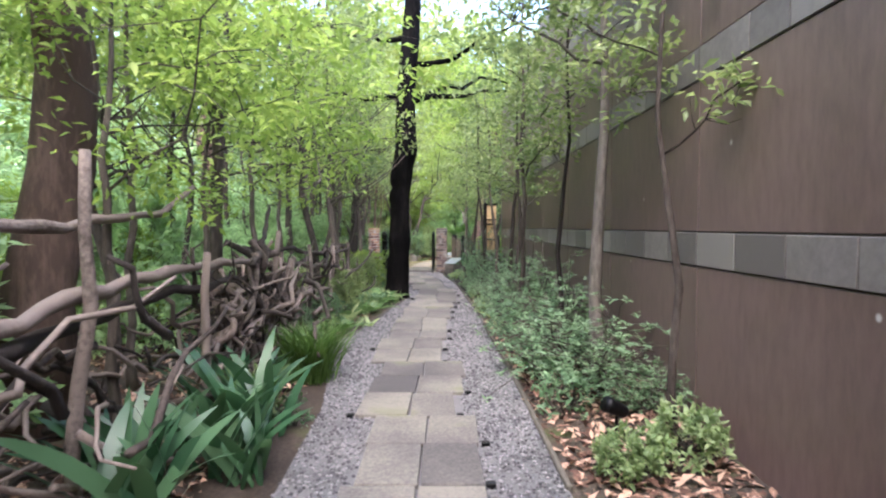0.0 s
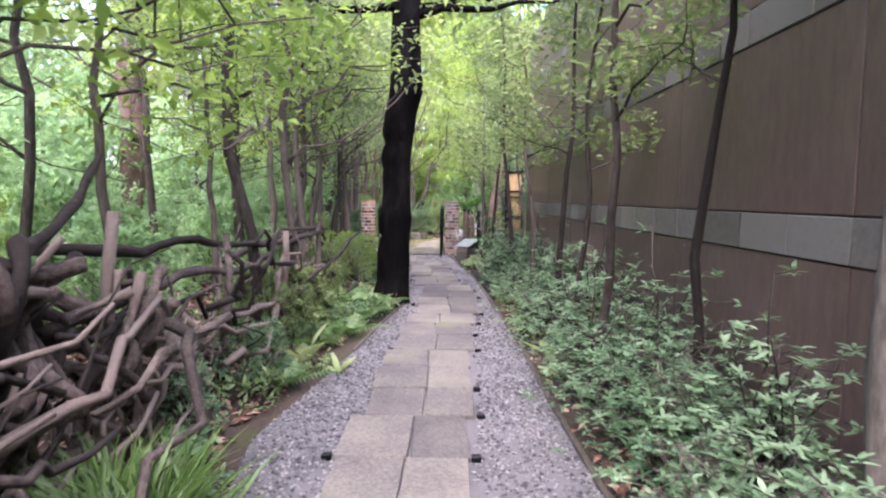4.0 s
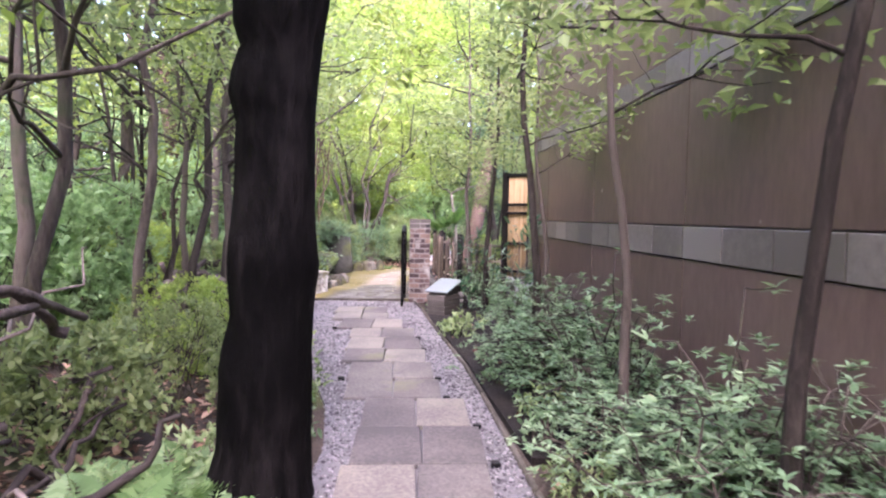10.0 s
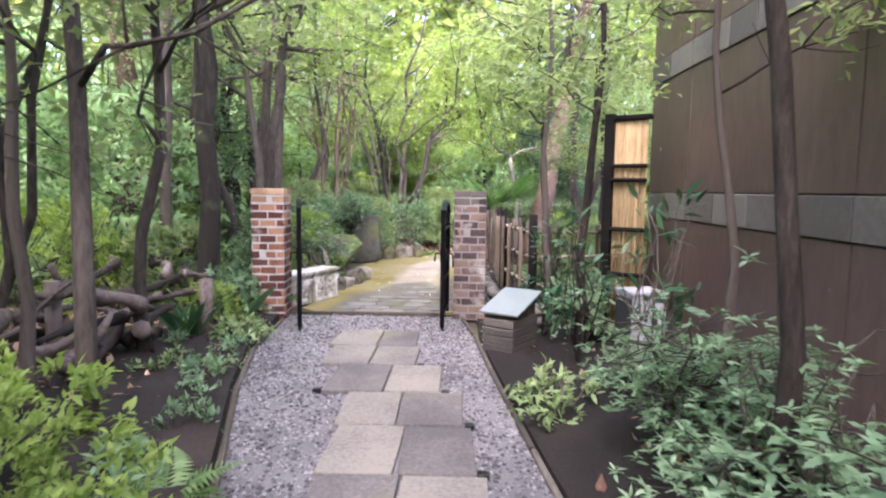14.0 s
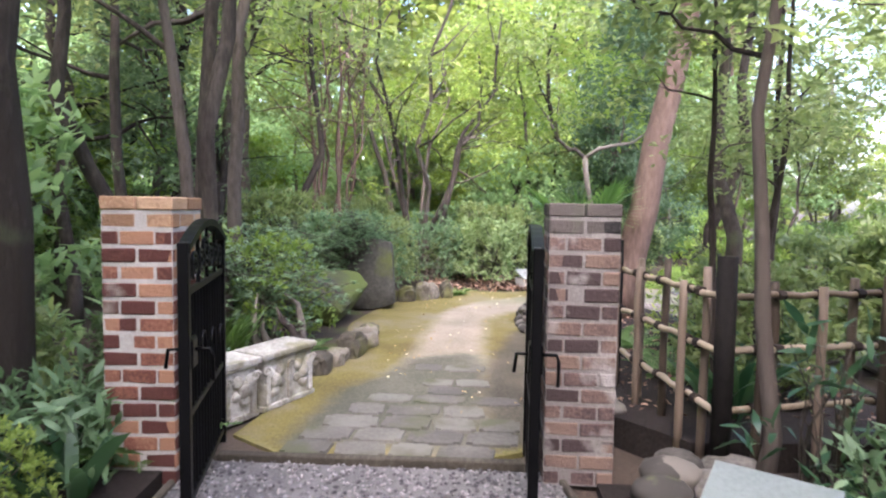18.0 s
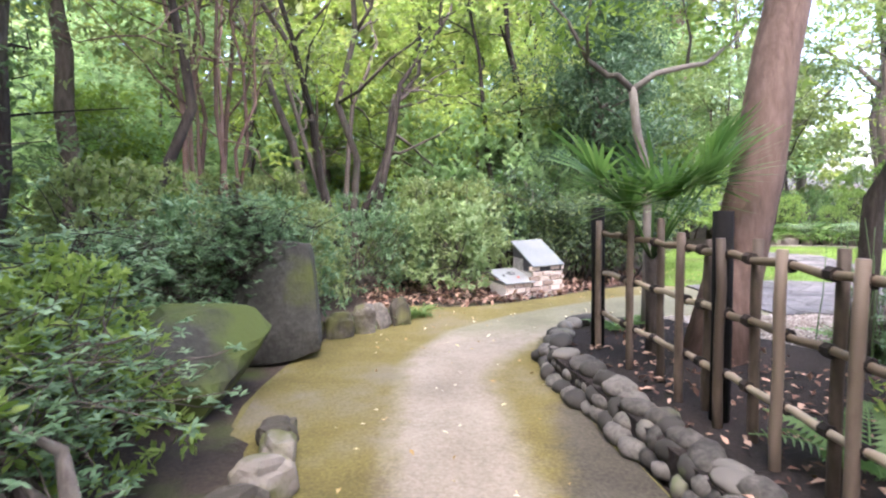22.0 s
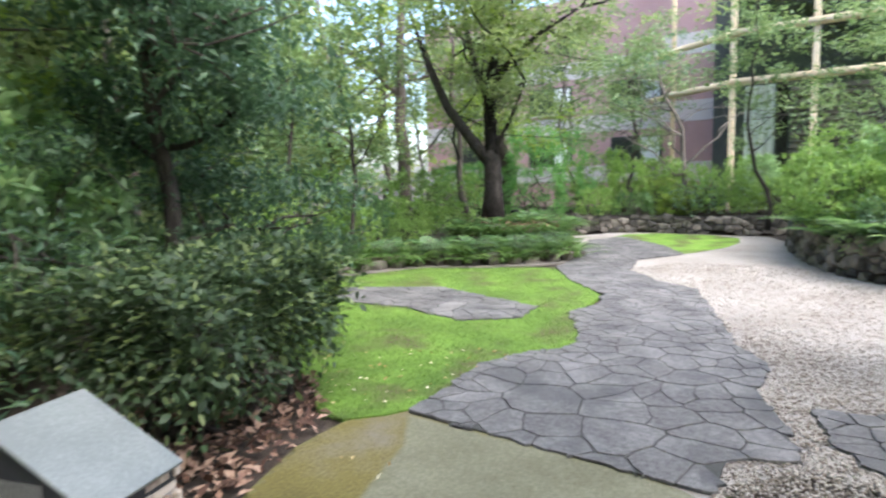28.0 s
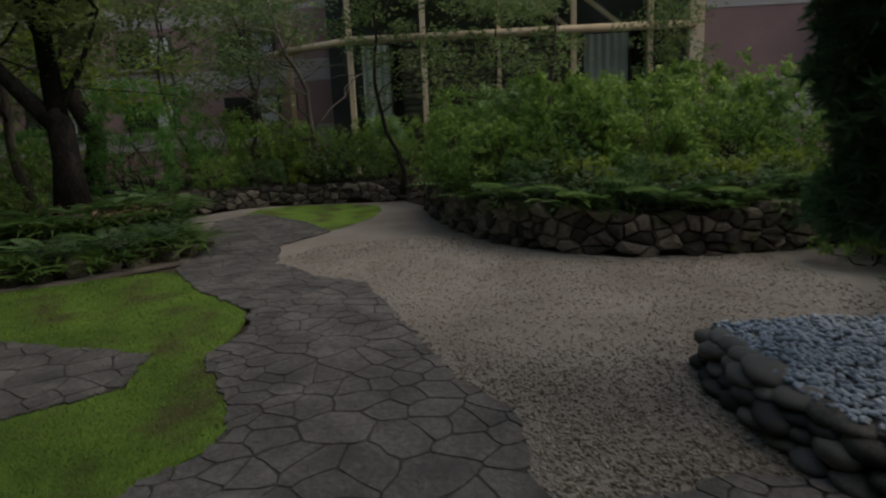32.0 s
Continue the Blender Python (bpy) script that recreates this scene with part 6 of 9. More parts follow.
maples = [
    Kind(tree("maple_tree", "spreading maple with bright yellow-green leaves", 6.5, 0.1, 11, M["bark"], M["leaf_maple"], 0.22, 2.6, 4200, 0.11, (0.4, 0.2), 9, clump=0.75, each=90)),
    Kind(tree("maple_tree", "maple with arching limbs and lit green foliage", 7.5, 0.13, 12, M["court_bark"], M["leaf_maple"], 0.25, 3.0, 4800, 0.11, (-0.5, 0.3), 9, clump=0.8, each=90)),
    Kind(tree("maple_tree", "yellowish maple with layered leaf sprays", 6.0, 0.08, 13, M["bark"], M["leaf_yellow"], 0.22, 2.3, 3600, 0.11, (0.2, -0.5), 8, clump=0.7, each=90)),
]

thin = [
    Kind(tree("tree", "thin dark-stemmed tree with sparse leaves by the wall", 5.8, 0.046, 71, M["stem_bark"], M["leaf_tree"], 0.36, 0.9, 1600, 0.1, (-0.25, 0.1), 6, crook=0.022, clump=0.45, each=35)),
    Kind(tree("tree", "slender forking tree with a few leaf sprays by the wall", 6.2, 0.042, 72, M["stem_bark"], M["leaf_tree"], 0.36, 1.0, 1600, 0.1, (0.2, -0.2), 7, crook=0.025, clump=0.4, each=35)),
    Kind(tree("tree", "bare crooked young tree by the wall", 5.4, 0.04, 73, M["stem_bark"], M["leaf_tree"], 0.42, 0.8, 1200, 0.1, (0.1, 0.3), 5, crook=0.02, clump=0.35, each=30)),
    Kind(tree("tree", "thin woodland stem with light hanging foliage", 7.0, 0.055, 74, M["bark"], M["leaf_tree"], 0.22, 1.4, 1500, 0.1, (0.4, 0.3), 7, crook=0.05, clump=0.5, each=45, droop=0.5)),
    Kind(tree("tree", "straight woodland stem with high light crown", 8.5, 0.075, 75, M["bark"], M["leaf_tree"], 0.28, 1.7, 1700, 0.11, (-0.3, 0.2), 7, crook=0.04, clump=0.55, each=50, droop=0.4)),
]

# the black trunk beside the path
rng = np.random.default_rng(30)
black = thing("tree", "thick near-black crooked tree trunk beside the path", "tree")
KNOTS = [(-0.99, -0.15, 0.36), (-0.97, 0.08, 0.275), (-0.955, 0.3, 0.25), (-0.945, 0.71, 0.245), (-0.915, 0.95, 0.217), (-0.91, 1.24, 0.238), (-0.9, 1.5, 0.206), (-0.89, 1.97, 0.2), (-0.908, 2.11, 0.226), (-0.868, 2.3, 0.202),
         (-0.88, 2.46, 0.24), (-0.85, 2.69, 0.236), (-0.81, 2.85, 0.226), (-0.755, 3.07, 0.25), (-0.77, 3.39, 0.216), (-0.76, 4.2, 0.21), (-0.68, 5.2, 0.19), (-0.58, 6.5, 0.16), (-0.48, 8.0, 0.1)]
zz = np.concatenate([np.arange(-0.15, 3.5, 0.07), np.arange(3.6, 8.01, 0.3)])
P = np.c_[np.interp(zz, [k[1] for k in KNOTS], [k[0] for k in KNOTS]), 12.75 - 0.02 * zz, zz]
R = np.interp(zz, [k[1] for k in KNOTS], [k[2] for k in KNOTS]) * 0.97
v, f = tube(P, R, 26)
mid = np.repeat(P, 26, axis=0)
for i in range(len(v)):
    away = v[i] - mid[i]
    ridge = noise.noise(Vector((v[i][0] * 6, v[i][1] * 6, v[i][2] * 1.6))) * 0.09 + noise.noise(Vector((v[i][0] * 15, v[i][1] * 15, v[i][2] * 5))) * 0.05
    v[i] = mid[i] + away * (1 + ridge)
limb_at = [P[np.argmin(np.abs(zz - h))] for h in (4.2, 5.2, 6.5, 8.0)]
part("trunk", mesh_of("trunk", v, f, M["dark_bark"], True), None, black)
ends = []
for k in range(9):
    b0 = limb_at[k % 4] + np.array([0, 0, rng.uniform(-0.3, 0.3)])
    a = k * 2.4
    e = b0 + np.array([2.4 * math.cos(a), 2.4 * math.sin(a), rng.uniform(-0.2, 1.0)])
    L = wander(b0, e, 7, 0.1, rng)
    v, f = tube(L, np.linspace(0.07, 0.015, 7), 7)
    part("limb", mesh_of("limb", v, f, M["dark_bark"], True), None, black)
    ends += [L[3], L[4], L[5], L[6]]
C = np.array(ends)[rng.integers(0, len(ends), 60)] + rng.normal(0, 0.5, (60, 3))
C = C[C[:, 2] > 3.7]
part("crown", foliage("crown", clumps(C, 0.5, 70, rng), 0.14, M["leaf_tree"], rng, droop=0.3), None, black)

# thin trees between the path and the long wall
for w, x, y, rz, s in ((2, 1.72, 4.5, 40, 0.9), (2, 1.56, 7.95, 200, 1.0), (1, 1.2, 8.8, 300, 1.0), (1, 1.18, 10.15, 20, 0.85), (0, 1.28, 11.85, 160, 1.0), (2, 1.2, 13.3, 90, 0.95), (0, 1.1, 15.55, 10, 1.05), (0, 0.95, 18.95, 250, 1.0), (1, 0.74, 19.85, 140, 1.0), (2, 1.45, 16.9, 60, 0.9)):
    thin[w].at(x, y, -0.03, rz, s)
pale_stem = tree("tree", "smooth pale grey young trunk close to the wall", 6.0, 0.075, 79, M["pale_bark"], M["leaf_tree"], 0.5, 1.2, 2800, 0.1, (0.12, 0.1), 8, crook=0.012, clump=0.45, each=35)
pale_stem.matrix_basis = pose(1.56, 6.15, -0.03)

# the woods on the other side
stems = woods + thin
fixed = [(5, -2.95, 4.35, 1.0), (9, -1.98, 10.85, 1.05), (9, -2.06, 9.7, 1.1), (10, -2.6, 6.95, 1.1), (10, -3.3, 14.4, 0.9), (5, -5.6, 14.0, 1.0), (9, -2.26, 12.5, 1.05), (10, -3.6, 17.2, 1.0), (10, -3.7, 20.6, 1.1), (10, -4.2, 22.8, 0.9),
         (9, -2.8, 18.3, 1.0), (9, -2.3, 16.6, 1.1), (5, -5.0, 22.5, 0.8), (10, -3.2, 23.5, 1.1), (9, -2.7, 15.4, 1.0), (9, -2.45, 16.0, 0.9), (10, -3.1, 12.6, 1.0), (9, -3.0, 5.4, 1.0), (10, -4.3, 6.8, 1.1), (9, -3.9, 9.3, 1.0), (9, -2.6, 13.6, 1.0)]
for k, (w, x, y, s) in enumerate(fixed):
    stems[w].at(x, y, 0.0, 71 * k, s)
# leafy trees added at the start: unseen crowns over the path that shade it
for k, (w, x, y, s) in enumerate(((0, -2.5, -0.6, 1.0), (1, 1.45, -0.4, 1.0), (0, -2.3, 1.3, 0.95), (4, -2.9, 2.6, 0.9))):
    woods[w].at(x, y, 0.0, 64 * k, s)
rr = random.Random(12)
spots = [(x, y) for _, x, y, _ in fixed]


def free(x, y, gap):
    return all((x - a) ** 2 + (y - b) ** 2 > gap * gap for a, b in spots)


def grow(kinds, n, x0, x1, y0, y1, gap, ok=lambda x, y: True, smin=0.8, smax=1.25, clear=None):
    k = tries = 0
    while k < n and tries < n * 40:
        tries += 1
        x, y = rr.uniform(x0, x1), rr.uniform(y0, y1)
        if ok(x, y) and free(x, y, gap):
            spots.append((x, y))
            pick, turn, size = rr.choice(kinds), rr.uniform(0, 360), rr.uniform(smin, smax)
            if not (clear and clear[0] < x < clear[1] and clear[2] < y < clear[3]):
                pick.at(x, y, 0.0, turn, size)
            k += 1


# dark stems behind the fence, and an overhanging spray at the start
for k, (w, x, y, s) in enumerate(((2, 0.95, 20.85, 0.7), (0, 1.45, 21.5, 0.7), (1, 1.95, 22.3, 0.75), (2, 2.6, 21.6, 0.9))):
    thin[w].at(x, y, 0.1, 130 + 80 * k, s)
spray = Kind(tree("tree", "young tree with bright leaf sprays hanging over the fence", 4.6, 0.045, 77, M["bark"], M["leaf_maple"], 0.42, 1.5, 2600, 0.095, (0.3, -0.2), 8, clump=0.5, each=40, droop=0.3))
for k, (x, y, s) in enumerate(((-2.75, 5.4, 1.0), (-3.3, 7.4, 1.1), (-2.5, 8.0, 1.05), (-3.0, 11.2, 1.1), (-2.9, 17.0, 1.1), (-3.4, 3.4, 1.0), (-2.5, 6.4, 0.95), (-2.2, 4.0, 0.9))):
    spray.at(x, y, 0.0, 75 * k, s)
spots += [(0.85, 20.75), (1.35, 21.4), (-2.75, 5.4), (-2.5, 8.0)]
GLADE = (-11.5, -4.9, 10.0, 19.5)
grow(woods, 10, -16, -5.0, -6, 30, 2.2, clear=GLADE)
grow(thin[3:], 11, -11, -2.9, 2, 24, 0.9, clear=(-12, -6, 8, 20))
under = [
    Kind(tree("tree", "bushy understorey tree leafy to the ground", 4.6, 0.05, 81, M["bark"], M["leaf_tree"], 0.1, 1.5, 3400, 0.16, (0.2, 0.2), 9, clump=0.6, each=60)),
    Kind(tree("tree", "bright green understorey tree leafy to the ground", 4.0, 0.05, 82, M["bark"], M["leaf_maple"], 0.1, 1.5, 3200, 0.15, (-0.2, 0.2), 9, clump=0.6, each=60)),
    Kind(tree("tree", "understorey tree leafy to the ground, pale green with painted-in light", 5.2, 0.06, 83, M["bark"], M["leaf_glade_lit"], 0.12, 1.7, 3400, 0.17, (0.2, -0.2), 9, clump=0.65, each=60)),
]
shade_tree = Kind(tree("tree", "dense dark evergreen woodland tree behind the gateway", 6.0, 0.08, 84, M["stem_bark"], M["leaf_shade"], 0.18, 1.5, 6500, 0.1, (0.2, 0.3), 11, clump=0.5, each=60, droop=0.3))
for k, (x, y, s) in enumerate(((-5.0, 23.4, 1.05), (-5.9, 20.4, 1.1), (-5.6, 27.0, 1.15))):
    shade_tree.at(x, y, 0.0, 150 + 30 * k, s)
    spots.append((x, y))
shade_tree.at(-4.9, 25.3, 0.0, 200, 0.9)
grow(under[1:], 64, -17, -4.6, -2, 31, 1.1, smin=0.55, smax=0.95, clear=GLADE)
for k in range(11):
    under[2].at(-13.2 - 1.4 * (k % 2), -1 + 2.7 * k, 0.0, 50 * k, 1.45)
grow(under, 4, -5.6, -4.2, 24, 31, 1.2, clear=(-5.7, -4.1, 23.9, 29.5))
CLEARING = (-3.6, 1.6, 30.4, 35.2)
grow(under[1:], 10, -12, 6, 35, 46, 1.7)
grow(woods, 6, -16, 6, 38, 50, 2.8)
canopy = Kind(tree("maple_tree", "maple whose bright layered canopy arches over the path", 6.8, 0.075, 14, M["bark"], M["leaf_maple"], 0.52, 2.7, 4600, 0.11, (-0.3, 0.2), 9, clump=0.75, each=90))
for k, (x, y, s) in enumerate(((1.75, 22.1, 1.0), (-3.3, 21.7, 1.0), (1.9, 24.1, 1.0), (-3.6, 27.2, 1.05), (-4.6, 33.6, 1.2), (3.6, 34.0, 1.3), (-8.5, 40.0, 1.8), (-5.6, 42.0, 2.0), (-3.0, 40.5, 1.8), (-0.6, 42.5, 2.0), (2.0, 40.6, 1.8), (4.6, 42.5, 2.0), (7.2, 41.0, 1.8), (-1.6, 46.0, 2.3), (1.2, 46.5, 2.3))):
    canopy.at(x, y, 0.0, 100 * k, s)
grow(maples, 8, -4.5, 4, 31, 37, 1.9, clear=(-3.6, 3.1, 30.4, 35.2))
maples[0].at(1.4, 37.6, 0.0, 40, 1.0)
grow(under[1:], 12, -10, 3, 33.5, 42, 1.2, smin=0.8, smax=1.2, clear=CLEARING)
grow(woods + maples, 12, 3.5, 17, 34, 44, 1.8)
for k, (x, y, s) in enumerate(((4.2, 35.6, 1.0), (5.4, 36.6, 1.1), (6.8, 36.0, 1.0), (8.2, 37.0, 1.15), (9.8, 36.8, 1.0), (11.4, 37.8, 1.15), (3.0, 33.6, 0.9), (7.4, 38.6, 1.3), (4.6, 38.4, 1.3))):
    under[(0, 1, 0, 2)[k % 4]].at(x, y, 0.0, 75 * k, s)
grow(woods, 5, 4.6, 12, 10, 18, 2.5)
# unseen trees behind the start, added to keep sun off path and wall
grow(woods + under, 22, -9, 1.6, -15, -2, 1.5, lambda x, y: not -1.7 < x < 1.2)
grow(woods, 6, -1.6, 1.2, -18, -9, 1.4)

# trees of several stems
def vase(label, n, h, r, bark, leaf, spread, seed, leaves=2600):
    rng = np.random.default_rng(seed)
    t = thing("tree", label, "tree")
    ends = []
    for k in range(n):
        a = 2 * np.pi * k / n + rng.uniform(-0.4, 0.4)
        foot = np.array([0.12 * math.cos(a), 0.12 * math.sin(a), -0.1])
        tip = np.array([spread * math.cos(a), spread * math.sin(a), h * rng.uniform(0.8, 1.05)])
        L = wander(foot, tip, 9, 0.07, rng)
        L[1:6, :2] = foot[:2] + (L[1:6, :2] - foot[:2]) * 0.7
        rr_ = r * rng.uniform(0.7, 1.15)
        v, f = tube(L, np.linspace(rr_, rr_ * 0.3, 9), 8, 0.06, k)
        st = part("stem", mesh_of("stem", v, f, bark, True), None, t)
        for q in range(4):
            b0 = L[rng.integers(4, 8)]
            e = b0 + rng.normal(0, 0.7, 3) + np.array([0.5 * math.cos(a), 0.5 * math.sin(a), 0.5])
            B = wander(b0, e, 6, 0.14, rng)
            v, f = tube(B, np.linspace(rr_ * 0.4, 0.006, 6), 5)
            part("limb", mesh_of("limb", v, f, bark, True), None, t)
            ends += [B[3], B[5], B[4]]
        ends += [L[-1], L[-2]]
    m = leaves // 50
    C = np.array(ends)[rng.integers(0, len(ends), m)] + rng.normal(0, 0.3, (m, 3))
    part("crown", foliage("crown", clumps(C, 0.5, 50, rng, 0.5), 0.11, leaf, rng, droop=0.2), None, t)
    return t


vase("bundle of pale reddish slender stems rising from shrubs", 9, 5.6, 0.045, M["red_bark"], M["leaf_tree"], 0.55, 201).matrix_basis = pose(-3.25, 28.2, 0.0)
vase("many-stemmed maple with dark twisting limbs", 8, 5.6, 0.075, M["bark"], M["leaf_maple"], 1.7, 202, 3600).matrix_basis = pose(-1.85, 29.6, 0.0)
vase("dark multi-stemmed tree leaning together behind the pillar", 3, 6.0, 0.1, M["bark"], M["leaf_tree"], 0.9, 204, 3600).matrix_basis = pose(-2.95, 22.3, 0.0)
vase("clump of thin grey stems fanning out from one foot", 7, 5.4, 0.034, M["stem_bark"], M["leaf_tree"], 1.3, 206, 2400).matrix_basis = pose(-3.3, 17.1, 0.0)
vase("grey forked trunks in the woodland shade", 4, 6.5, 0.12, M["bark"], M["leaf_tree"], 1.1, 205, 3200).matrix_basis = pose(-4.6, 25.6, 0.0)


def crooked_tree():
    """A small pale tree whose two bare limbs fork wide above the fence."""
    rng = np.random.default_rng(207)
    t = thing("tree", "small pale tree with crooked bare forked limbs", "tree", pose(0.83, 25.1, 0.0))
    ends = []
    for k, (p, r) in enumerate((([(0.12, 0.05, -0.05), (0.13, 0.03, 0.8), (0.1, 0, 1.45), (0.02, 0, 1.75), (-0.02, 0, 2.1)], [0.045, 0.038, 0.033, 0.034, 0.032]),
                                ([(-0.02, 0, 2.08), (-0.14, 0.02, 2.2), (-0.22, 0.0, 2.19), (-0.36, 0.05, 2.32), (-0.5, 0.1, 2.62), (-0.7, 0.2, 2.9)], [0.028, 0.026, 0.023, 0.02, 0.014, 0.006]),
                                ([(-0.02, 0, 2.08), (0.15, -0.03, 2.2), (0.42, 0.0, 2.26), (0.62, 0.08, 2.3), (0.9, 0.1, 2.52), (1.2, 0.2, 2.9)], [0.027, 0.024, 0.022, 0.018, 0.012, 0.005]),
                                ([(0.42, 0, 2.26), (0.5, 0.1, 2.5), (0.46, 0.2, 2.9)], [0.015, 0.012, 0.004]), ([(-0.36, 0.05, 2.32), (-0.42, -0.1, 2.55), (-0.38, -0.2, 2.95)], [0.014, 0.011, 0.004]))):
        v, f = tube(p, r, 9, 0.08, k)
        part("trunk" if k == 0 else "limb", mesh_of("limb", v, f, M["pale_bark"], True), None, t)
        if k:
            ends += [np.array(q) for q in p[-2:]]
    C = np.array(ends)[rng.integers(0, len(ends), 26)] + rng.normal(0, 0.25, (26, 3)) + np.array([0, 0, 0.2])
    part("crown", foliage("crown", clumps(C, 0.3, 36, rng, 0.5), 0.1, M["leaf_maple"], rng, droop=0.2), None, t)


crooked_tree()
woods[0].at(-3.05, 19.9, 0.0, 200, 1.1)
spots += [(-3.25, 28.2), (-1.85, 29.6), (-2.95, 22.3), (-3.05, 19.9)]

# the far woods all round
rw = np.random.default_rng(90)
C = []
while len(C) < 900:
    a, r = rw.uniform(-0.15, 2.1) * np.pi, rw.uniform(26, 42)
    x, y = -2 + r * math.cos(a), 20 + r * math.sin(a)
    if not (x > 1.5 and y < 44):
        C.append((x, y, rw.uniform(0.3, 11.5)))
for _ in range(420):
    C.append((rw.uniform(-16, 13), rw.uniform(45, 53), rw.uniform(0.3, 11)))
while len(C) < 2250:
    a, r = rw.uniform(0.4, 1.35) * np.pi, rw.uniform(17, 27)
    x, y = -2 + r * math.cos(a), 18 + r * math.sin(a)
    if x < 1.5 or y > 40:
        C.append((x, y, rw.uniform(4.5, 15)))
far = foliage("far_woods", clumps(C, 1.9, 42, rw, 0.8), 0.5, M["leaf_far_lit"], rw, 0.6, 0.3)
tagged(thing("far_woods", "distant green woodland edge behind the trees", "woods", data=far), kind="stuff")

# ---- shrubs ----
S = {
    "azalea": Kind(whorl_shrub("low evergreen shrub with whorled grey-green leaves", 1.15, 0.85, 1, M["leaf_shrub"], 430, 0.054)),
    "azalea2": Kind(whorl_shrub("bushy evergreen shrub with dull green whorled leaves", 1.0, 0.66, 2, M["leaf_shrub"], 380, 0.05)),
    "pale": Kind(shrub("shrub", "light green leafy shrub in leaf litter", 0.8, 0.6, 3, M["leaf_pale"], 1300, 0.09)),
    "wood": Kind(shrub("shrub", "woodland understorey bush with mid-green leaves", 1.6, 1.3, 4, M["leaf_tree"], 3200, 0.11)),
    "dark": Kind(shrub("shrub", "dense dark green understorey bush", 1.8, 1.6, 5, M["leaf_dark"], 3600, 0.11)),
    "maple": Kind(shrub("shrub", "low spreading bush with bright yellow-green leaves", 1.5, 1.2, 6, M["leaf_maple"], 5200, 0.062)),
    "round": Kind(shrub("shrub", "rounded flowering shrub with pale-edged leaves", 1.5, 1.15, 7, M["leaf_pale"], 4200, 0.085)),
}
S["grove"] = Kind(shrub("shrub", "dense garden shrub with small mid-green leaves", 1.6, 1.35, 14, M["leaf_tree"], 5200, 0.065))
S["grove2"] = Kind(shrub("shrub", "spreading grey-green shrub with fine twiggy growth", 1.5, 1.2, 15, M["leaf_shrub"], 4600, 0.06))
S["glade"] = Kind(shrub("shrub", "tall soft woodland bush, filtered light painted into its pale-green leaves", 1.9, 2.1, 16, M["leaf_glade_lit"], 3600, 0.12))
S["sprig"] = Kind(whorl_shrub("thin twiggy shrub with sparse pale leaf tips", 0.85, 1.1, 18, M["leaf_whorl"], 110, 0.066))
S["whorl"] = Kind(whorl_shrub("spreading evergreen shrub with pale grey-green leaf rosettes", 1.2, 0.8, 19, M["leaf_whorl"], 400, 0.055))
S["big"] = Kind(shrub("shrub", "broad-leaved evergreen bush with whorled glossy leaves", 0.95, 0.9, 8, M["leaf_shrub"], 620, 0.17, width=0.3, tuft=8))
for x, y, s in ((1.0, 19.15, 0.62), (-2.6, 19.75, 0.6)):
    S["big"].at(x, y, 0.0, 90 * y, s)
for x, y, s, kind in ((1.75, 22.7, 0.8, "maple"), (1.4, 21.4, 0.7, "wood")):
    S[kind].at(x, y, 0.1, 70 * y, s)
sheen = Kind(shrub("shrub", "tall thin shrub with a few large glossy leaves by the screen", 0.75, 1.75, 44, M["broad"], 96, 0.17, stems=5, width=0.28, low=0.3, tuft=6))
sheen.at(1.3, 17.75, 0.0, 30, 0.85)
sheen.at(0.85, 18.35, 0.0, 150, 0.75)
sheen.at(0.7, 19.3, 0.0, 250, 0.6)
k = 0
for y in (5.5, 6.3, 7.1, 7.9, 8.7, 9.5, 10.3, 11.1, 12.0, 12.8, 13.6, 14.4, 15.2, 16.0, 16.8):
    k += 1
    S[("azalea", "whorl", "azalea2")[k % 3]].at(1.2 + 0.12 * math.sin(k * 2.3) - 0.02 * max(0, y - 12), y, -0.03, 40 * k, 0.95 + 0.12 * math.sin(k * 1.7))
    if k % 3 == 0:
        S["azalea2"].at(1.62, y + 0.3, -0.03, 70 * k, 0.8)
for k, (x, y, s) in enumerate(((1.35, 6.7, 1.0), (1.5, 8.3, 1.1), (1.25, 9.3, 0.95), (1.5, 10.7, 1.1), (1.2, 12.3, 1.0), (1.35, 14.0, 1.05), (1.25, 15.7, 1.0))):
    S["sprig"].at(x, y, 0.0, 77 * k, s)
S["pale"].at(1.1, 3.6, -0.03, 20, 0.5)
S["pale"].at(1.55, 3.85, -0.03, 120, 0.6)
S["azalea2"].at(1.62, 4.9, -0.03, 30, 0.7)
S["azalea2"].at(1.3, 17.7, -0.03, 20, 0.75)
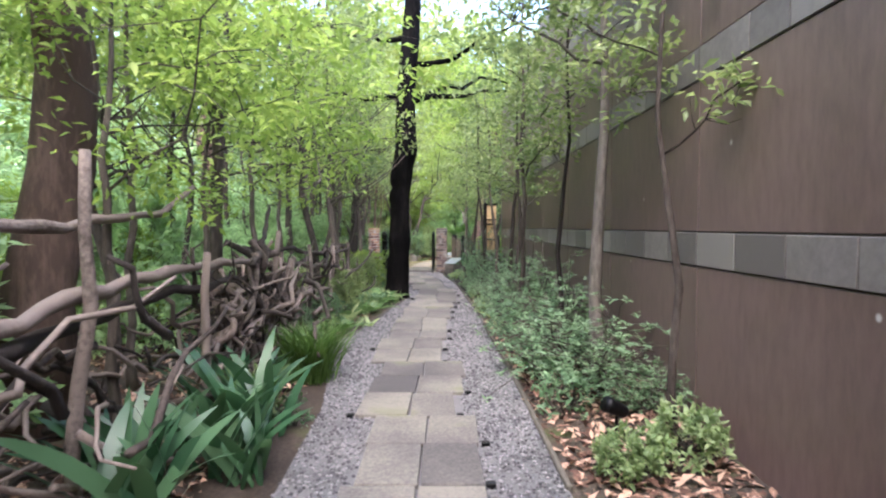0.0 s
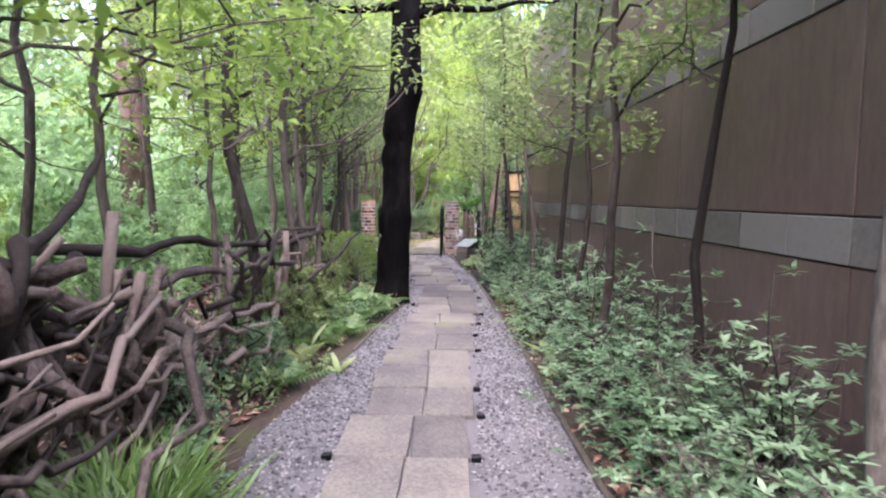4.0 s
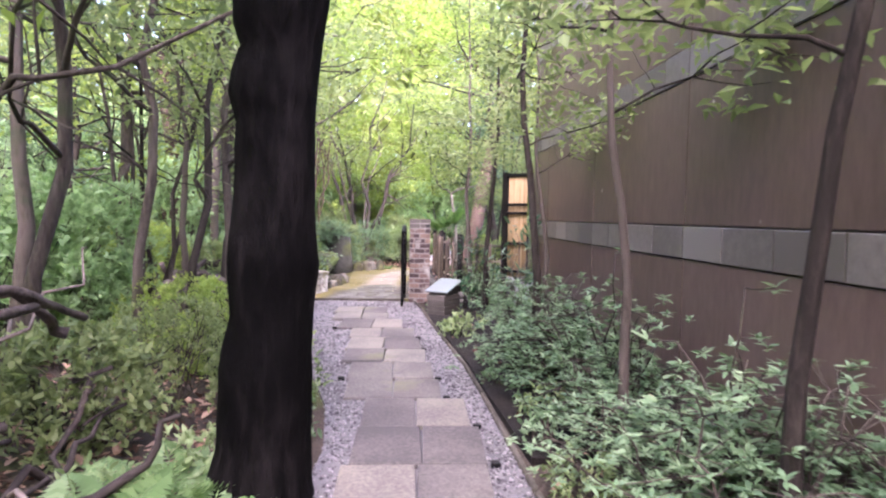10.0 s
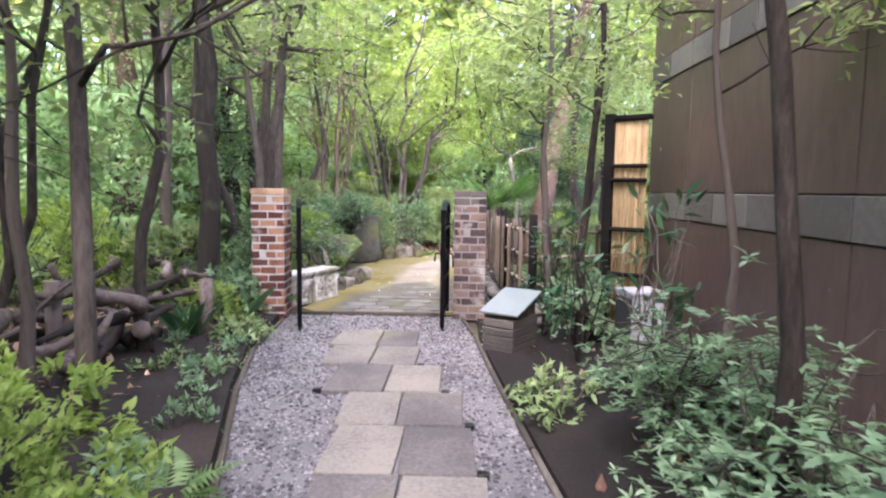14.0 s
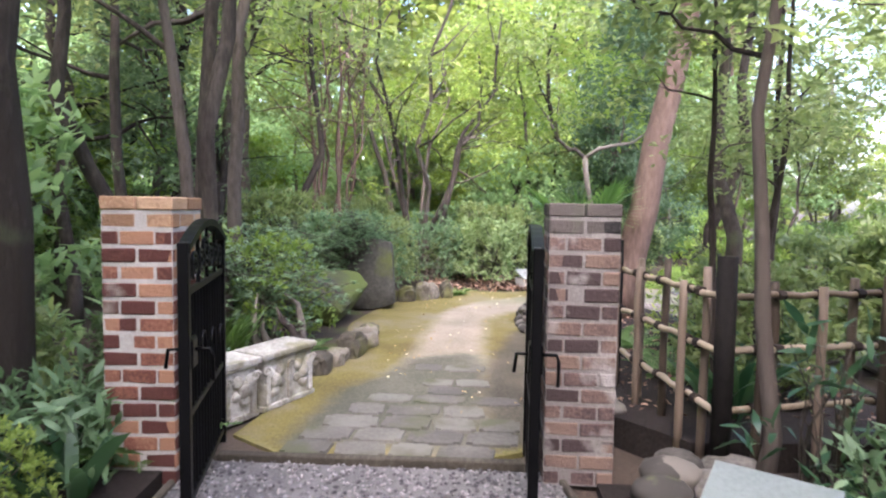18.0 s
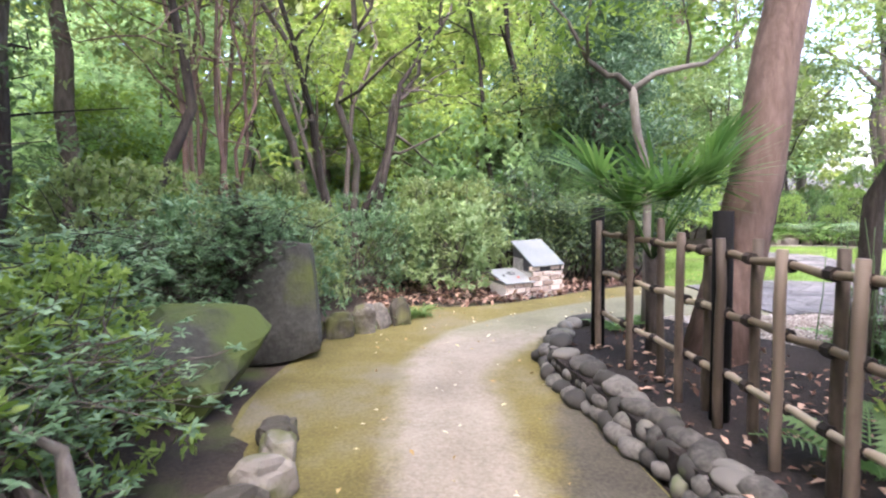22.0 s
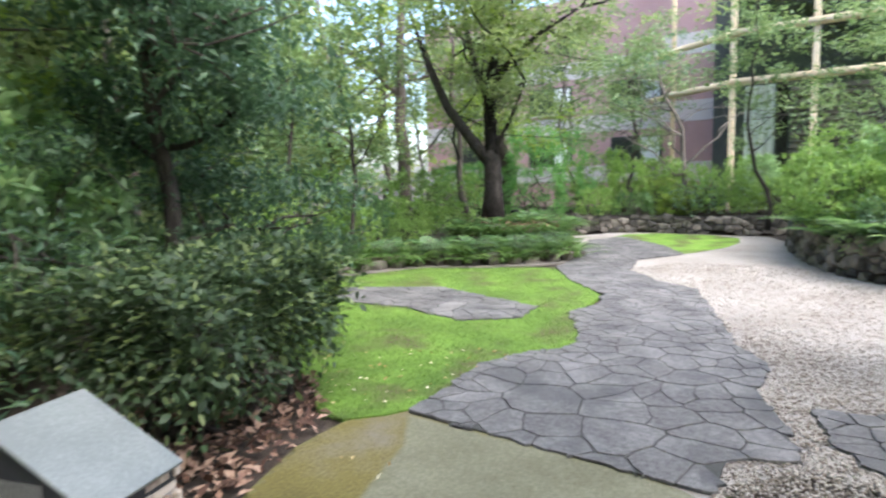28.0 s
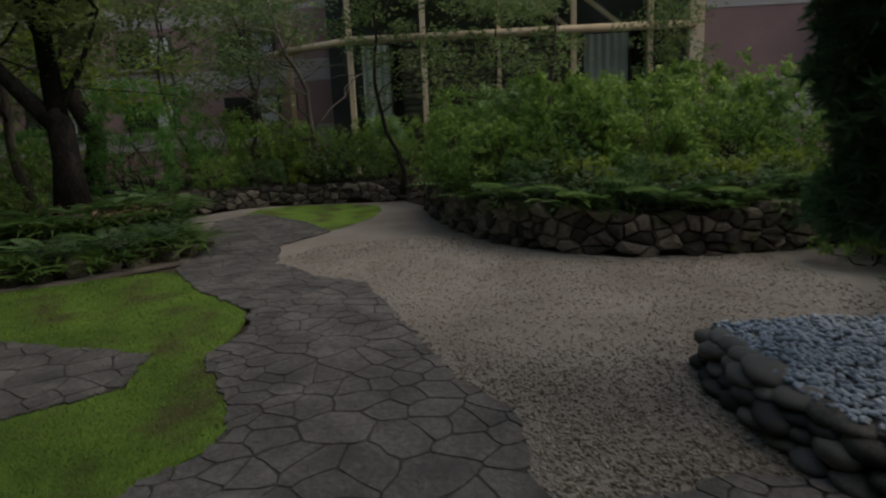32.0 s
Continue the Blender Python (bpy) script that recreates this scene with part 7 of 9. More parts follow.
# left of the path by the gate
for x, y, s, kind in ((-1.7, 15.0, 0.72, "maple"), (-2.4, 15.5, 0.7, "maple"), (-1.95, 14.2, 0.6, "grove"), (-2.62, 19.25, 0.4, "maple"), (-3.5, 20.1, 0.75, "wood"), (-2.75, 21.0, 0.5, "dark"), (-2.2, 13.2, 0.6, "wood"),
                      (-2.6, 22.6, 0.9, "azalea"), (-2.75, 22.9, 0.9, "maple"), (-2.9, 23.2, 0.85, "azalea"), (-3.3, 24.9, 0.9, "grove2"), (-2.75, 26.1, 0.95, "grove"), (-3.7, 26.2, 1.2, "grove"), (-3.2, 22.0, 0.7, "dark"), (-3.5, 24.3, 0.75, "maple"),
                      (-2.2, 27.3, 0.9, "grove"), (-1.4, 28.2, 0.9, "grove2"), (-0.9, 28.7, 0.75, "grove"), (-0.3, 29.4, 1.1, "grove"), (-1.6, 29.6, 1.1, "grove2"), (-3.0, 28.8, 1.2, "grove"), (0.7, 30.8, 1.0, "grove")):
    S[kind].at(x, y, 0.0, 83 * x, s)
for x, y, z, s in ((-2.5, 22.75, 0.25, 0.9), (-2.95, 23.1, 0.2, 0.9), (-2.9, 22.5, 0.4, 1.0), (-2.85, 23.25, 0.1, 0.6), (-3.1, 23.9, 0.5, 1.1)):
    S["whorl"].at(x, y, z, 90 * y, s)
S["azalea"].at(-2.42, 25.55, 0.5, 60, 0.85)
S["azalea2"].at(-2.2, 25.75, 0.72, 10, 0.8)
S["azalea"].at(-2.75, 25.2, 0.45, 160, 0.9)
S["azalea"].at(-2.15, 25.5, 0.78, 200, 0.75)
S["maple"].at(-3.25, 24.75, 0.3, 70, 0.5)
S["azalea2"].at(-2.25, 25.15, 0.72, 75, 0.62)
S["grove2"].at(-2.55, 25.75, 0.0, 30, 1.1)
S["azalea"].at(-2.68, 25.0, 0.0, 80, 0.95)
S["round"].at(-0.38, 28.35, 0.0, 10, 1.0)
rs = random.Random(6)
for _ in range(70):
    x, y = rs.uniform(-14, -3.4), rs.uniform(2, 30)
    S[rs.choice(["glade", "pale", "maple", "glade"])].at(x, y, 0.05, rs.uniform(0, 360), rs.uniform(0.7, 1.3))
rg = random.Random(8)
for _ in range(26):
    x, y = rg.uniform(-12.5, -6.2), rg.uniform(9, 20)
    S["glade"].at(x, y, 0.0, rg.uniform(0, 360), rg.uniform(0.55, 0.75) * (1.0 if x > -8.5 else 1.6))
for k in range(15):
    S["glade"].at(-3.3 - 0.75 * (k % 4), 6.6 + 0.75 * k, 0.0, 47 * k, 0.5 + 0.12 * (k % 3))
for _ in range(46):
    x, y = rs.uniform(-12, 5), rs.uniform(30.5, 42)
    if x > 2.4 and y < 34.5:
        continue
    S[rs.choice(["grove", "glade", "glade", "maple"])].at(x, y, 0.0, rs.uniform(0, 360), rs.uniform(0.9, 1.5))

for x, y, kind, s in ((-1.85, 9.8, "grove", 0.5), (-1.8, 10.9, "wood", 0.55), (-1.75, 8.7, "grove2", 0.45), (-2.1, 10.4, "wood", 0.6), (-1.9, 7.7, "grove2", 0.4)):
    S[kind].at(x, y, 0.0, 61 * y, s)

# clipped hedge and conifer behind the pedestal
def hedge_block():
    rng = np.random.default_rng(9)
    t = thing("hedge", "clipped dark green box hedge with brown stems showing", "hedge")
    n = 15000
    q = rng.uniform(-1, 1, (n, 3))
    q /= np.max(np.abs(q), axis=1)[:, None] ** rng.choice([0.9, 0.5], (n, 1), p=[0.75, 0.25])
    q = np.sign(q) * np.abs(q) ** 1.15
    pts = q * np.array([0.85, 0.5, 0.4]) + np.array([0, 0, 0.68]) + rng.normal(0, 0.04, (n, 3))
    swell = 1 + 0.14 * np.sin(pts[:, 0] * 9 + 1) * np.cos(pts[:, 2] * 8) + 0.08 * np.sin(pts[:, 1] * 13 + pts[:, 0] * 5)
    pts = (pts - np.array([0, 0, 0.6])) * swell[:, None] + np.array([0, 0, 0.6])
    full = rng.uniform(0, 1, n) < np.clip((pts[:, 2] - 0.3) / 0.35, 0.22, 1)
    pts, q, n = pts[full], q[full], int(full.sum())
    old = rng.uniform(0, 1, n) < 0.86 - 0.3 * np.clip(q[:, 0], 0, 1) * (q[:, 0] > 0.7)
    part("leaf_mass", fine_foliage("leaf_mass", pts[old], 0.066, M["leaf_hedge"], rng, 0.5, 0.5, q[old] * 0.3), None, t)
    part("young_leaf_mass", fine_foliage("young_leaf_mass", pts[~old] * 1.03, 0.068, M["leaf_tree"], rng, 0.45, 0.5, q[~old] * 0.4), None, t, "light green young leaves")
    st = [tube(wander((rng.uniform(-0.6, 0.6), rng.uniform(-0.3, 0.3), -0.05), (rng.uniform(-0.8, 0.8), rng.uniform(-0.4, 0.4), 0.7), 6, 0.1, rng), np.linspace(0.02, 0.006, 6), 5) for _ in range(26)]
    v, f = tubes(st)
    part("stem", mesh_of("stem", v, f, M["bark"], True), None, t)
    return t


hedge = hedge_block()
hedge.matrix_basis = pose(1.95, 28.95, 0, 0, 0, 22)
conifer = tree("conifer_tree", "dense dark evergreen with drooping sprays", 6.4, 0.09, 21, M["bark"], M["leaf_conifer"], 0.1, 1.12, 34000, 0.085, limbs=26, clump=0.45, droop=0.5)
conifer.matrix_basis = pose(2.4, 30.4, 0)
fork = tree("tree", "forked dark-barked tree behind the round shrub", 7.0, 0.1, 22, M["court_bark"], M["leaf_tree"], 0.3, 1.8, 4500, 0.12, (0.3, 0.0), 8)
fork.matrix_basis = pose(1.0, 30.5, 0)
fork2 = tree("tree", "slim second stem of the forked tree", 6.5, 0.06, 23, M["court_bark"], M["leaf_maple"], 0.35, 1.6, 3500, 0.12, (-0.5, 0.0), 6)
fork2.matrix_basis = pose(0.72, 30.45, 0)
lean = tree("tree", "thick brown trunk leaning over the bamboo fence", 8.5, 0.19, 24, M["red_bark"], M["leaf_maple"], 0.5, 2.4, 4200, 0.12, (1.65, 0.4), 8, crook=0.012)
lean.matrix_basis = pose(1.08, 24.3, 0.1)

# ---- ferns, blades, palms and the court's planting ----
def fern(label, n, length, seed, leaf):
    rng = np.random.default_rng(seed)
    t = thing("fern", label, "fern")
    for k in range(n):
        a = 2 * np.pi * k / n + rng.uniform(-0.3, 0.3)
        L = length * rng.uniform(0.7, 1.15)
        w = np.array([math.cos(a), math.sin(a), rng.uniform(0.7, 1.5)])
        w /= np.linalg.norm(w)
        pts, out = [], []
        line = []
        for q in range(17):
            u = q / 16
            p = w * L * u + (np.array([math.cos(a), math.sin(a), 0]) * 0.35 - np.array([0, 0, 0.7])) * L * 0.6 * u * u
            line.append(p)
            if q > 2:
                s = np.array([-math.sin(a), math.cos(a), 0])
                wl = math.sin(math.pi * (0.15 + 0.85 * u)) * L * 0.3
                for sg in (-1, 1):
                    pts.append((p, s * sg + w * 0.35, wl))
        V = np.empty((len(pts), 4, 3), np.float32)
        for i, (p, d, wl) in enumerate(pts):
            d = d / np.linalg.norm(d)
            x = w * L * 0.028
            V[i] = [p, p + d * wl * 0.4 + x, p + d * wl - np.array([0, 0, wl * 0.25]), p + d * wl * 0.4 - x]
        me = tri_mesh("frond", V, 4, [(0, 1, 2), (0, 2, 3)], leaf)
        fr = part("frond", me, None, t)
        v, f = tube(line[::4] + [line[-1]], 0.004, 4)
        part("rib", mesh_of("rib", v, f, leaf), None, fr)
    return t


def blade_plant(name, label, n, length, width, seed, leaf, category="plant", arch=0.6, foot=0.06, up=1.6, single=True):
    rng = np.random.default_rng(seed)
    t = thing(name, label, category)
    a = rng.uniform(0, 2 * np.pi, n)
    ways = np.c_[np.cos(a), np.sin(a), rng.uniform(0.6, 1.6, n) * up]
    ways /= np.linalg.norm(ways, axis=1)[:, None]
    roots = np.c_[rng.normal(0, foot, n), rng.normal(0, foot, n), np.full(n, -0.02)]
    ln = length * rng.uniform(0.6, 1.1, n)
    if single:
        for k in range(n):
            part("leaf", blades("leaf", roots[k:k + 1], ways[k:k + 1], ln[k:k + 1], [width * rng.uniform(0.8, 1.15)], leaf, rng, arch, 7), None, t)
    else:
        tagged(part("blade_mass", blades("blade_mass", roots, ways, ln, np.full(n, width), leaf, rng, arch), None, t), kind="stuff")
    return t


ferns = Kind(fern("green fern with arching divided fronds beside the path", 11, 0.62, 1, M["leaf_fern"]))
ferns_small = Kind(fern("small fern with soft green fronds", 9, 0.42, 2, M["leaf_fern"]))
for x, y, s in ((-1.25, 11.75, 1.0), (-1.5, 12.05, 1.1), (-1.12, 12.35, 0.8), (-1.4, 12.7, 0.9), (-1.75, 11.3, 0.9), (-1.35, 10.9, 0.7)):
    ferns.at(x, y, -0.02, 77 * y, s)
for x, y, s in ((-2.4, 20.1, 1.3), (-2.7, 20.2, 1.2), (-1.35, 14.2, 0.8), (-1.5, 15.9, 0.9), (-2.2, 22.4, 0.9), (0.75, 25.2, 0.8), (0.8, 22.6, 1.1), (0.9, 21.6, 1.1), (3.1, 24.4, 1.0), (2.55, 24.5, 1.1), (2.2, 24.35, 1.0)):
    ferns_small.at(x, y, 0.12 if x > 0.6 and x < 1 else 0.0, 57 * y, s)
for x, y, s in ((2.72, 24.72, 0.8), (2.98, 24.55, 0.75), (2.45, 24.62, 0.85), (3.25, 24.5, 0.6)):
    ferns.at(x, y, 0.0, 91 * x, s)

broad = Kind(blade_plant("broadleaf_plant", "clump of long glossy dark green strap leaves", 20, 0.95, 0.085, 3, M["broad"], arch=0.36, foot=0.1, up=2.2))
broad.at(-1.34, 4.3, 0, 0, 1.15)
broad.at(-1.5, 3.0, 0, 300, 1.05)
broad.at(-1.2, 3.6, 0, 260, 0.9)
broad.at(-1.6, 3.9, 0, 130, 0.95)
broad.at(-1.55, 4.75, 0, 220, 0.85)
broad.at(-1.75, 3.35, 0, 20, 0.9)
broad.at(-2.45, 19.6, 0.0, 40, 0.75)
broad.at(-2.75, 18.9, 0.0, 140, 0.75)
broad.at(0.95, 20.8, 0.14, 90, 0.8)
broad.at(1.3, 21.5, 0.14, 10, 0.9)
tuft = Kind(blade_plant("grass_clump", "clump of bright green arching grass blades", 420, 0.72, 0.014, 4, M["blade"], "grass", 0.42, 0.07, 3.4, False))
tuft.at(-1.28, 5.95, 0, 0, 1.2)
tuft.at(-1.5, 6.3, 0, 90, 1.0)
tuft.at(-1.5, 4.9, 0, 60, 0.8)
tuft.at(-2.75, 21.85, 0, 20, 1.15)
tuft.at(-2.95, 22.3, 0, 20, 0.9)
for k, (x, y, s) in enumerate(((-1.32, 10.5, 0.85), (-1.28, 11.3, 0.8), (-1.55, 10.0, 0.8), (-1.3, 12.0, 0.85), (-1.5, 8.7, 0.75), (-1.55, 11.0, 0.9), (-1.6, 12.4, 0.9))):
    ferns.at(x, y, -0.02, 93 * k, s)
hosta = Kind(blade_plant("hosta", "small plant with a few pale broad leaves", 5, 0.42, 0.12, 5, M["hosta"], arch=0.35, foot=0.02, up=1.4))
hosta.at(-1.52, 9.62, 0, 30, 1.2)
hosta.at(-1.12, 9.15, 0, 100, 0.6)
hosta.at(0.86, 9.9, 0, 10, 0.9)
hosta.at(0.8, 9.15, 0, 80, 0.7)
lily = Kind(blade_plant("lily_clump", "clump of arching strap leaves edging the bed", 60, 0.55, 0.03, 6, M["blade"], arch=0.75, foot=0.08, up=1.2, single=False))
ls = random.Random(3)
for (x0, y0), (x1, y1) in zip(BED[:8], BED[1:9]):
    for q in range(3):
        t = (q + ls.random()) / 3
        lily.at(x0 + (x1 - x0) * t + ls.uniform(-0.1, 0.1), y0 + (y1 - y0) * t + 0.25 + ls.uniform(0, 0.3), 0.2, ls.uniform(0, 360), ls.uniform(0.8, 1.25))
for (x0, y0), (x1, y1) in zip(BED[:9], BED[1:10]):
    for q in range(2):
        t = (q + ls.random()) / 2
        if ls.random() < 0.6:
            lily.at(x0 + (x1 - x0) * t + ls.uniform(-0.15, 0.15), y0 + (y1 - y0) * t + ls.uniform(-0.05, 0.2), 0.1, ls.uniform(0, 360), ls.uniform(0.6, 1.5))
    ferns_small.at((x0 + x1) / 2 + 0.1, (y0 + y1) / 2 + 0.55, 0.2, 60 * x0, 1.5)
    S["azalea2"].at((x0 + x1) / 2 - 0.15, (y0 + y1) / 2 + 0.3, 0.2, 40 * x0, 0.5)
for k in range(14):
    a = radians(165 + 16 * k)
    lily.at(11.2 + 1.35 * math.cos(a), 32.4 + 1.1 * math.sin(a), 0.42, 50 * k, 1.3)
for k in range(26):
    a, r = radians(150 + 9.5 * k), ls.uniform(0.75, 1.5)
    (lily if k % 3 else ferns_small).at(11.2 + r * math.cos(a), 32.4 + 0.8 * r * math.sin(a), 0.27 + 0.33 * math.sqrt(max(0.0, 1 - (r / 1.5) ** 2)), ls.uniform(0, 360), ls.uniform(0.9, 1.5))
for k in range(5):
    lily.at(-1.55 + 0.18 * k, 26.35 + 0.12 * k, 0.0, 70 * k, 0.55)


# low plants along the path's edges
cover = [Kind(shrub("groundcover", "low tuft of small green leaves by the path", 0.42, 0.2, 91, M["leaf_pale"], 220, 0.055, "plant", stems=4, tuft=7)),
         Kind(shrub("groundcover", "low sprig of dull green leaves in the litter", 0.36, 0.24, 92, M["leaf_shrub"], 180, 0.06, "plant", stems=4, tuft=7))]
cr = random.Random(31)
for k in range(58):
    y = cr.uniform(4.6, 19.5)
    if cr.random() < 0.75:
        x = float(np.interp(y, [p[1] for p in PATH_L], [p[0] for p in PATH_L])) - 0.12 - abs(cr.gauss(0, 0.3))
    else:
        x = float(np.interp(y, [p[1] for p in PATH_R], [p[0] for p in PATH_R])) + 0.12 + abs(cr.gauss(0, 0.15))
    cr.choice(cover).at(x, y, -0.03, cr.uniform(0, 360), cr.uniform(0.6, 1.3))


def fan_palm(seed):
    rng = np.random.default_rng(seed)
    t = thing("fan_palm", "fan palm with stiff green pleated fronds behind the fence", "palm")
    v, f = tube([(0, 0, -0.05), (0.02, 0, 0.4), (0.0, 0.02, 0.75)], [0.045, 0.05, 0.04], 10, 0.2)
    part("stem", mesh_of("stem", v, f, M["bark"], True), None, t)
    for k in range(7):
        a = np.pi * (1.1 + 0.72 * k / 6) + rng.uniform(-0.15, 0.15)
        el = rng.uniform(0.75, 1.35)
        d = np.array([math.cos(a) * math.cos(el), math.sin(a) * math.cos(el), math.sin(el)])
        L = rng.uniform(0.45, 0.75)
        b0 = np.array([0, 0, 0.7])
        tip = b0 + d * L
        v, f = tube([b0, b0 + d * L * 0.5 + np.array([0, 0, 0.02]), tip], 0.009, 5)
        fr = part("frond", mesh_of("frond", v, f, M["palm"], True), None, t)
        s = np.array([-math.sin(a), math.cos(a), 0])
        n = 26
        ang = np.linspace(-1.75, 1.75, n)
        ways = np.cos(ang)[:, None] * d + np.sin(ang)[:, None] * s
        part("blade_fan", blades("blade_fan", np.repeat(tip[None], n, 0), ways, 0.54 * rng.uniform(0.85, 1.1, n) * (0.75 + 0.25 * np.cos(ang / 2)), np.full(n, 0.032), M["palm"], rng, 0.22, 4), None, fr)
    return t


palm = Kind(fan_palm(2))
palm.at(0.68, 24.42, 0.12, 0, 1.0)


# pine on the pebble island
def pine():
    rng = np.random.default_rng(41)
    t = thing("pine_tree", "trained garden pine with crooked trunk and needle pads", "tree")
    P = [(5.22, 23.8, 0.2), (5.2, 23.86, 0.5), (5.2, 23.97, 0.85), (5.2, 24.0, 1.25), (5.22, 23.85, 1.55), (5.2, 23.62, 1.78), (5.2, 23.48, 1.95), (5.25, 23.6, 2.25), (5.25, 23.75, 2.5), (5.2, 23.8, 3.0)]
    v, f = tube(P, [0.075, 0.056, 0.05, 0.048, 0.05, 0.045, 0.042, 0.038, 0.03, 0.012], 10, 0.1, 4)
    part("trunk", mesh_of("trunk", v, f, M["stem_bark"], True), None, t)
    pads = [((5.1, 24.5, 1.35), 0.34), ((5.2, 24.42, 1.75), 0.36), ((5.2, 24.3, 1.05), 0.26), ((5.3, 24.2, 2.15), 0.34), ((5.1, 24.5, 2.5), 0.36), ((5.2, 23.9, 2.55), 0.36), ((5.3, 23.4, 2.5), 0.34), ((5.1, 23.1, 2.3), 0.3),
            ((5.2, 22.85, 2.15), 0.24), ((5.2, 24.0, 2.95), 0.4), ((5.3, 23.5, 2.9), 0.36), ((5.0, 24.25, 1.5), 0.3), ((5.4, 24.45, 1.1), 0.26), ((5.2, 24.75, 1.05), 0.2), ((5.2, 24.6, 2.0), 0.36), ((5.1, 24.7, 2.35), 0.34), ((5.2, 24.6, 2.85), 0.38), ((5.3, 24.3, 3.2), 0.4), ((5.2, 23.8, 3.3), 0.4), ((5.1, 24.65, 1.6), 0.32), ((5.3, 23.2, 2.8), 0.34), ((5.2, 24.8, 1.85), 0.24), ((5.2, 23.95, 2.2), 0.3), ((5.3, 23.7, 2.42), 0.3), ((5.1, 23.85, 2.75), 0.34), ((5.2, 23.55, 2.65), 0.32)]
    pads += [((5.2 + rng.uniform(-0.2, 0.2), rng.uniform(24.15, 24.75), 1.05 + 0.15 * k), 0.27) for k in range(15)]
    for k, (c, r) in enumerate(pads):
        c = np.array(c)
        if c[1] > 24.15:
            c[1] = 24.06 + (c[1] - 24.15) * 0.58
        src = np.array(P[min(range(3, 10), key=lambda i: np.linalg.norm(np.array(P[i]) - c))])
        v, f = tube(wander(src, c, 6, 0.12, rng), np.linspace(0.024, 0.007, 6), 6)
        part("limb", mesh_of("limb", v, f, M["stem_bark"], True), None, t)
        m = 46
        C = clumps([c], r, m, rng, 0.6)
        pts = np.repeat(C, 38, axis=0)
        out = rng.normal(0, 1, pts.shape) + np.array([0, 0, 0.25])
        part("needle_pad", foliage("needle_pad", pts, 0.1, M["leaf_pine"], rng, 0.022, 0.1, out), None, t)


pine()


def rushes(label, n, h, seed, r=0.35):
    rng = np.random.default_rng(seed)
    t = thing("horsetail", label, "rushes")
    for k in range(n):
        x, y = rng.normal(0, r / 2, 2)
        hh = h * rng.uniform(0.5, 1.1)
        v, f = tube(wander((x, y, -0.02), (x + rng.normal(0, 0.06), y + rng.normal(0, 0.06), hh), 6, 0.02, rng), np.linspace(0.0055, 0.0025, 6), 5)
        part("stalk", mesh_of("stalk", v, f, M["leaf_dark"], True), None, t)
    return t


rushes("stand of thin dark green horsetail stalks", 34, 1.25, 1).matrix_basis = pose(2.75, 24.25, 0)
rushes("stand of thin dark green horsetail stalks beside ferns", 26, 1.1, 2).matrix_basis = pose(2.1, 24.1, 0)
wisp = Kind(shrub("shrub", "wispy dark shrub with thin arching twigs", 0.8, 0.75, 12, M["leaf_dark"], 900, 0.06, stems=16, width=0.25))
wisp.at(3.35, 24.0, 0, 0, 0.9)
wisp.at(2.6, 23.8, 0, 70, 1.0)
wisp.at(3.0, 24.55, 0, 70, 0.5)
wisp.at(2.7, 24.5, 0, 20, 0.7)
wisp.at(2.35, 24.3, 0, 220, 0.9)
wisp.at(3.2, 24.35, 0, 120, 0.7)
S["azalea2"].at(2.95, 24.3, 0, 30, 0.7)
S["azalea2"].at(2.45, 24.0, 0, 130, 0.9)
wisp.at(6.5, 22.9, 0.0, 40, 0.9)
wisp.at(7.0, 22.5, 0.0, 140, 1.0)
wisp.at(6.0, 22.1, 0.0, 240, 1.0)
corner = thing("pebble_edging", "large rounded grey stones at the fern corner", "stones")
for x, y, w in ((3.2, 24.84, 0.3), (3.14, 24.66, 0.26), (2.98, 24.82, 0.28), (2.93, 24.66, 0.24), (3.32, 24.7, 0.22), (2.76, 24.86, 0.26), (2.7, 24.68, 0.3), (3.42, 24.84, 0.2)):
    stone_at(corner, dark_set, x, y, -0.02, (w, w * 0.8, w * 0.55), rngs.uniform(-40, 40), 8)
young = thing("sapling", "thin dark young tree beside the pine", "tree", pose(5.62, 23.45, 0.0))
v, f = tube(wander((0, 0, -0.05), (0.02, 0.05, 1.35), 8, 0.02, np.random.default_rng(5)), np.linspace(0.018, 0.006, 8), 7)
part("trunk", mesh_of("trunk", v, f, M["court_bark"], True), None, young)
for k in range(9):
    a = k * 2.3
    v, f = tube([(0, 0.02, 0.5 + 0.09 * k), (0.12 * math.cos(a), 0.12 * math.sin(a), 0.56 + 0.09 * k), (0.25 * math.cos(a), 0.25 * math.sin(a), 0.58 + 0.09 * k)], [0.006, 0.005, 0.002], 5)
    part("twig", mesh_of("twig", v, f, M["court_bark"], True), None, young)

# terrace planting
T2 = {
    "light": Kind(shrub("shrub", "light green garden shrub on the terrace", 1.4, 1.2, 31, M["leaf_terrace"], 3400, 0.075)),
    "grey": Kind(shrub("shrub", "mid-green shrub with small leaves on the terrace", 1.3, 1.0, 32, M["leaf_terrace"], 3400, 0.06)),
    "yellow": Kind(shrub("shrub", "yellow-green low shrub on the terrace edge", 0.9, 0.6, 33, M["leaf_yellow"], 1500, 0.08)),
    "dark": Kind(shrub("shrub", "low deep green juniper-like shrub over the wall", 1.1, 0.6, 34, M["leaf_fern"], 4200, 0.055, width=0.28)),
    "feather": Kind(shrub("shrub", "feathery bright green mounded shrub", 1.8, 1.6, 35, M["leaf_feather"], 9000, 0.09, width=0.2, tuft=20, low=0.05)),
}
ts = random.Random(9)
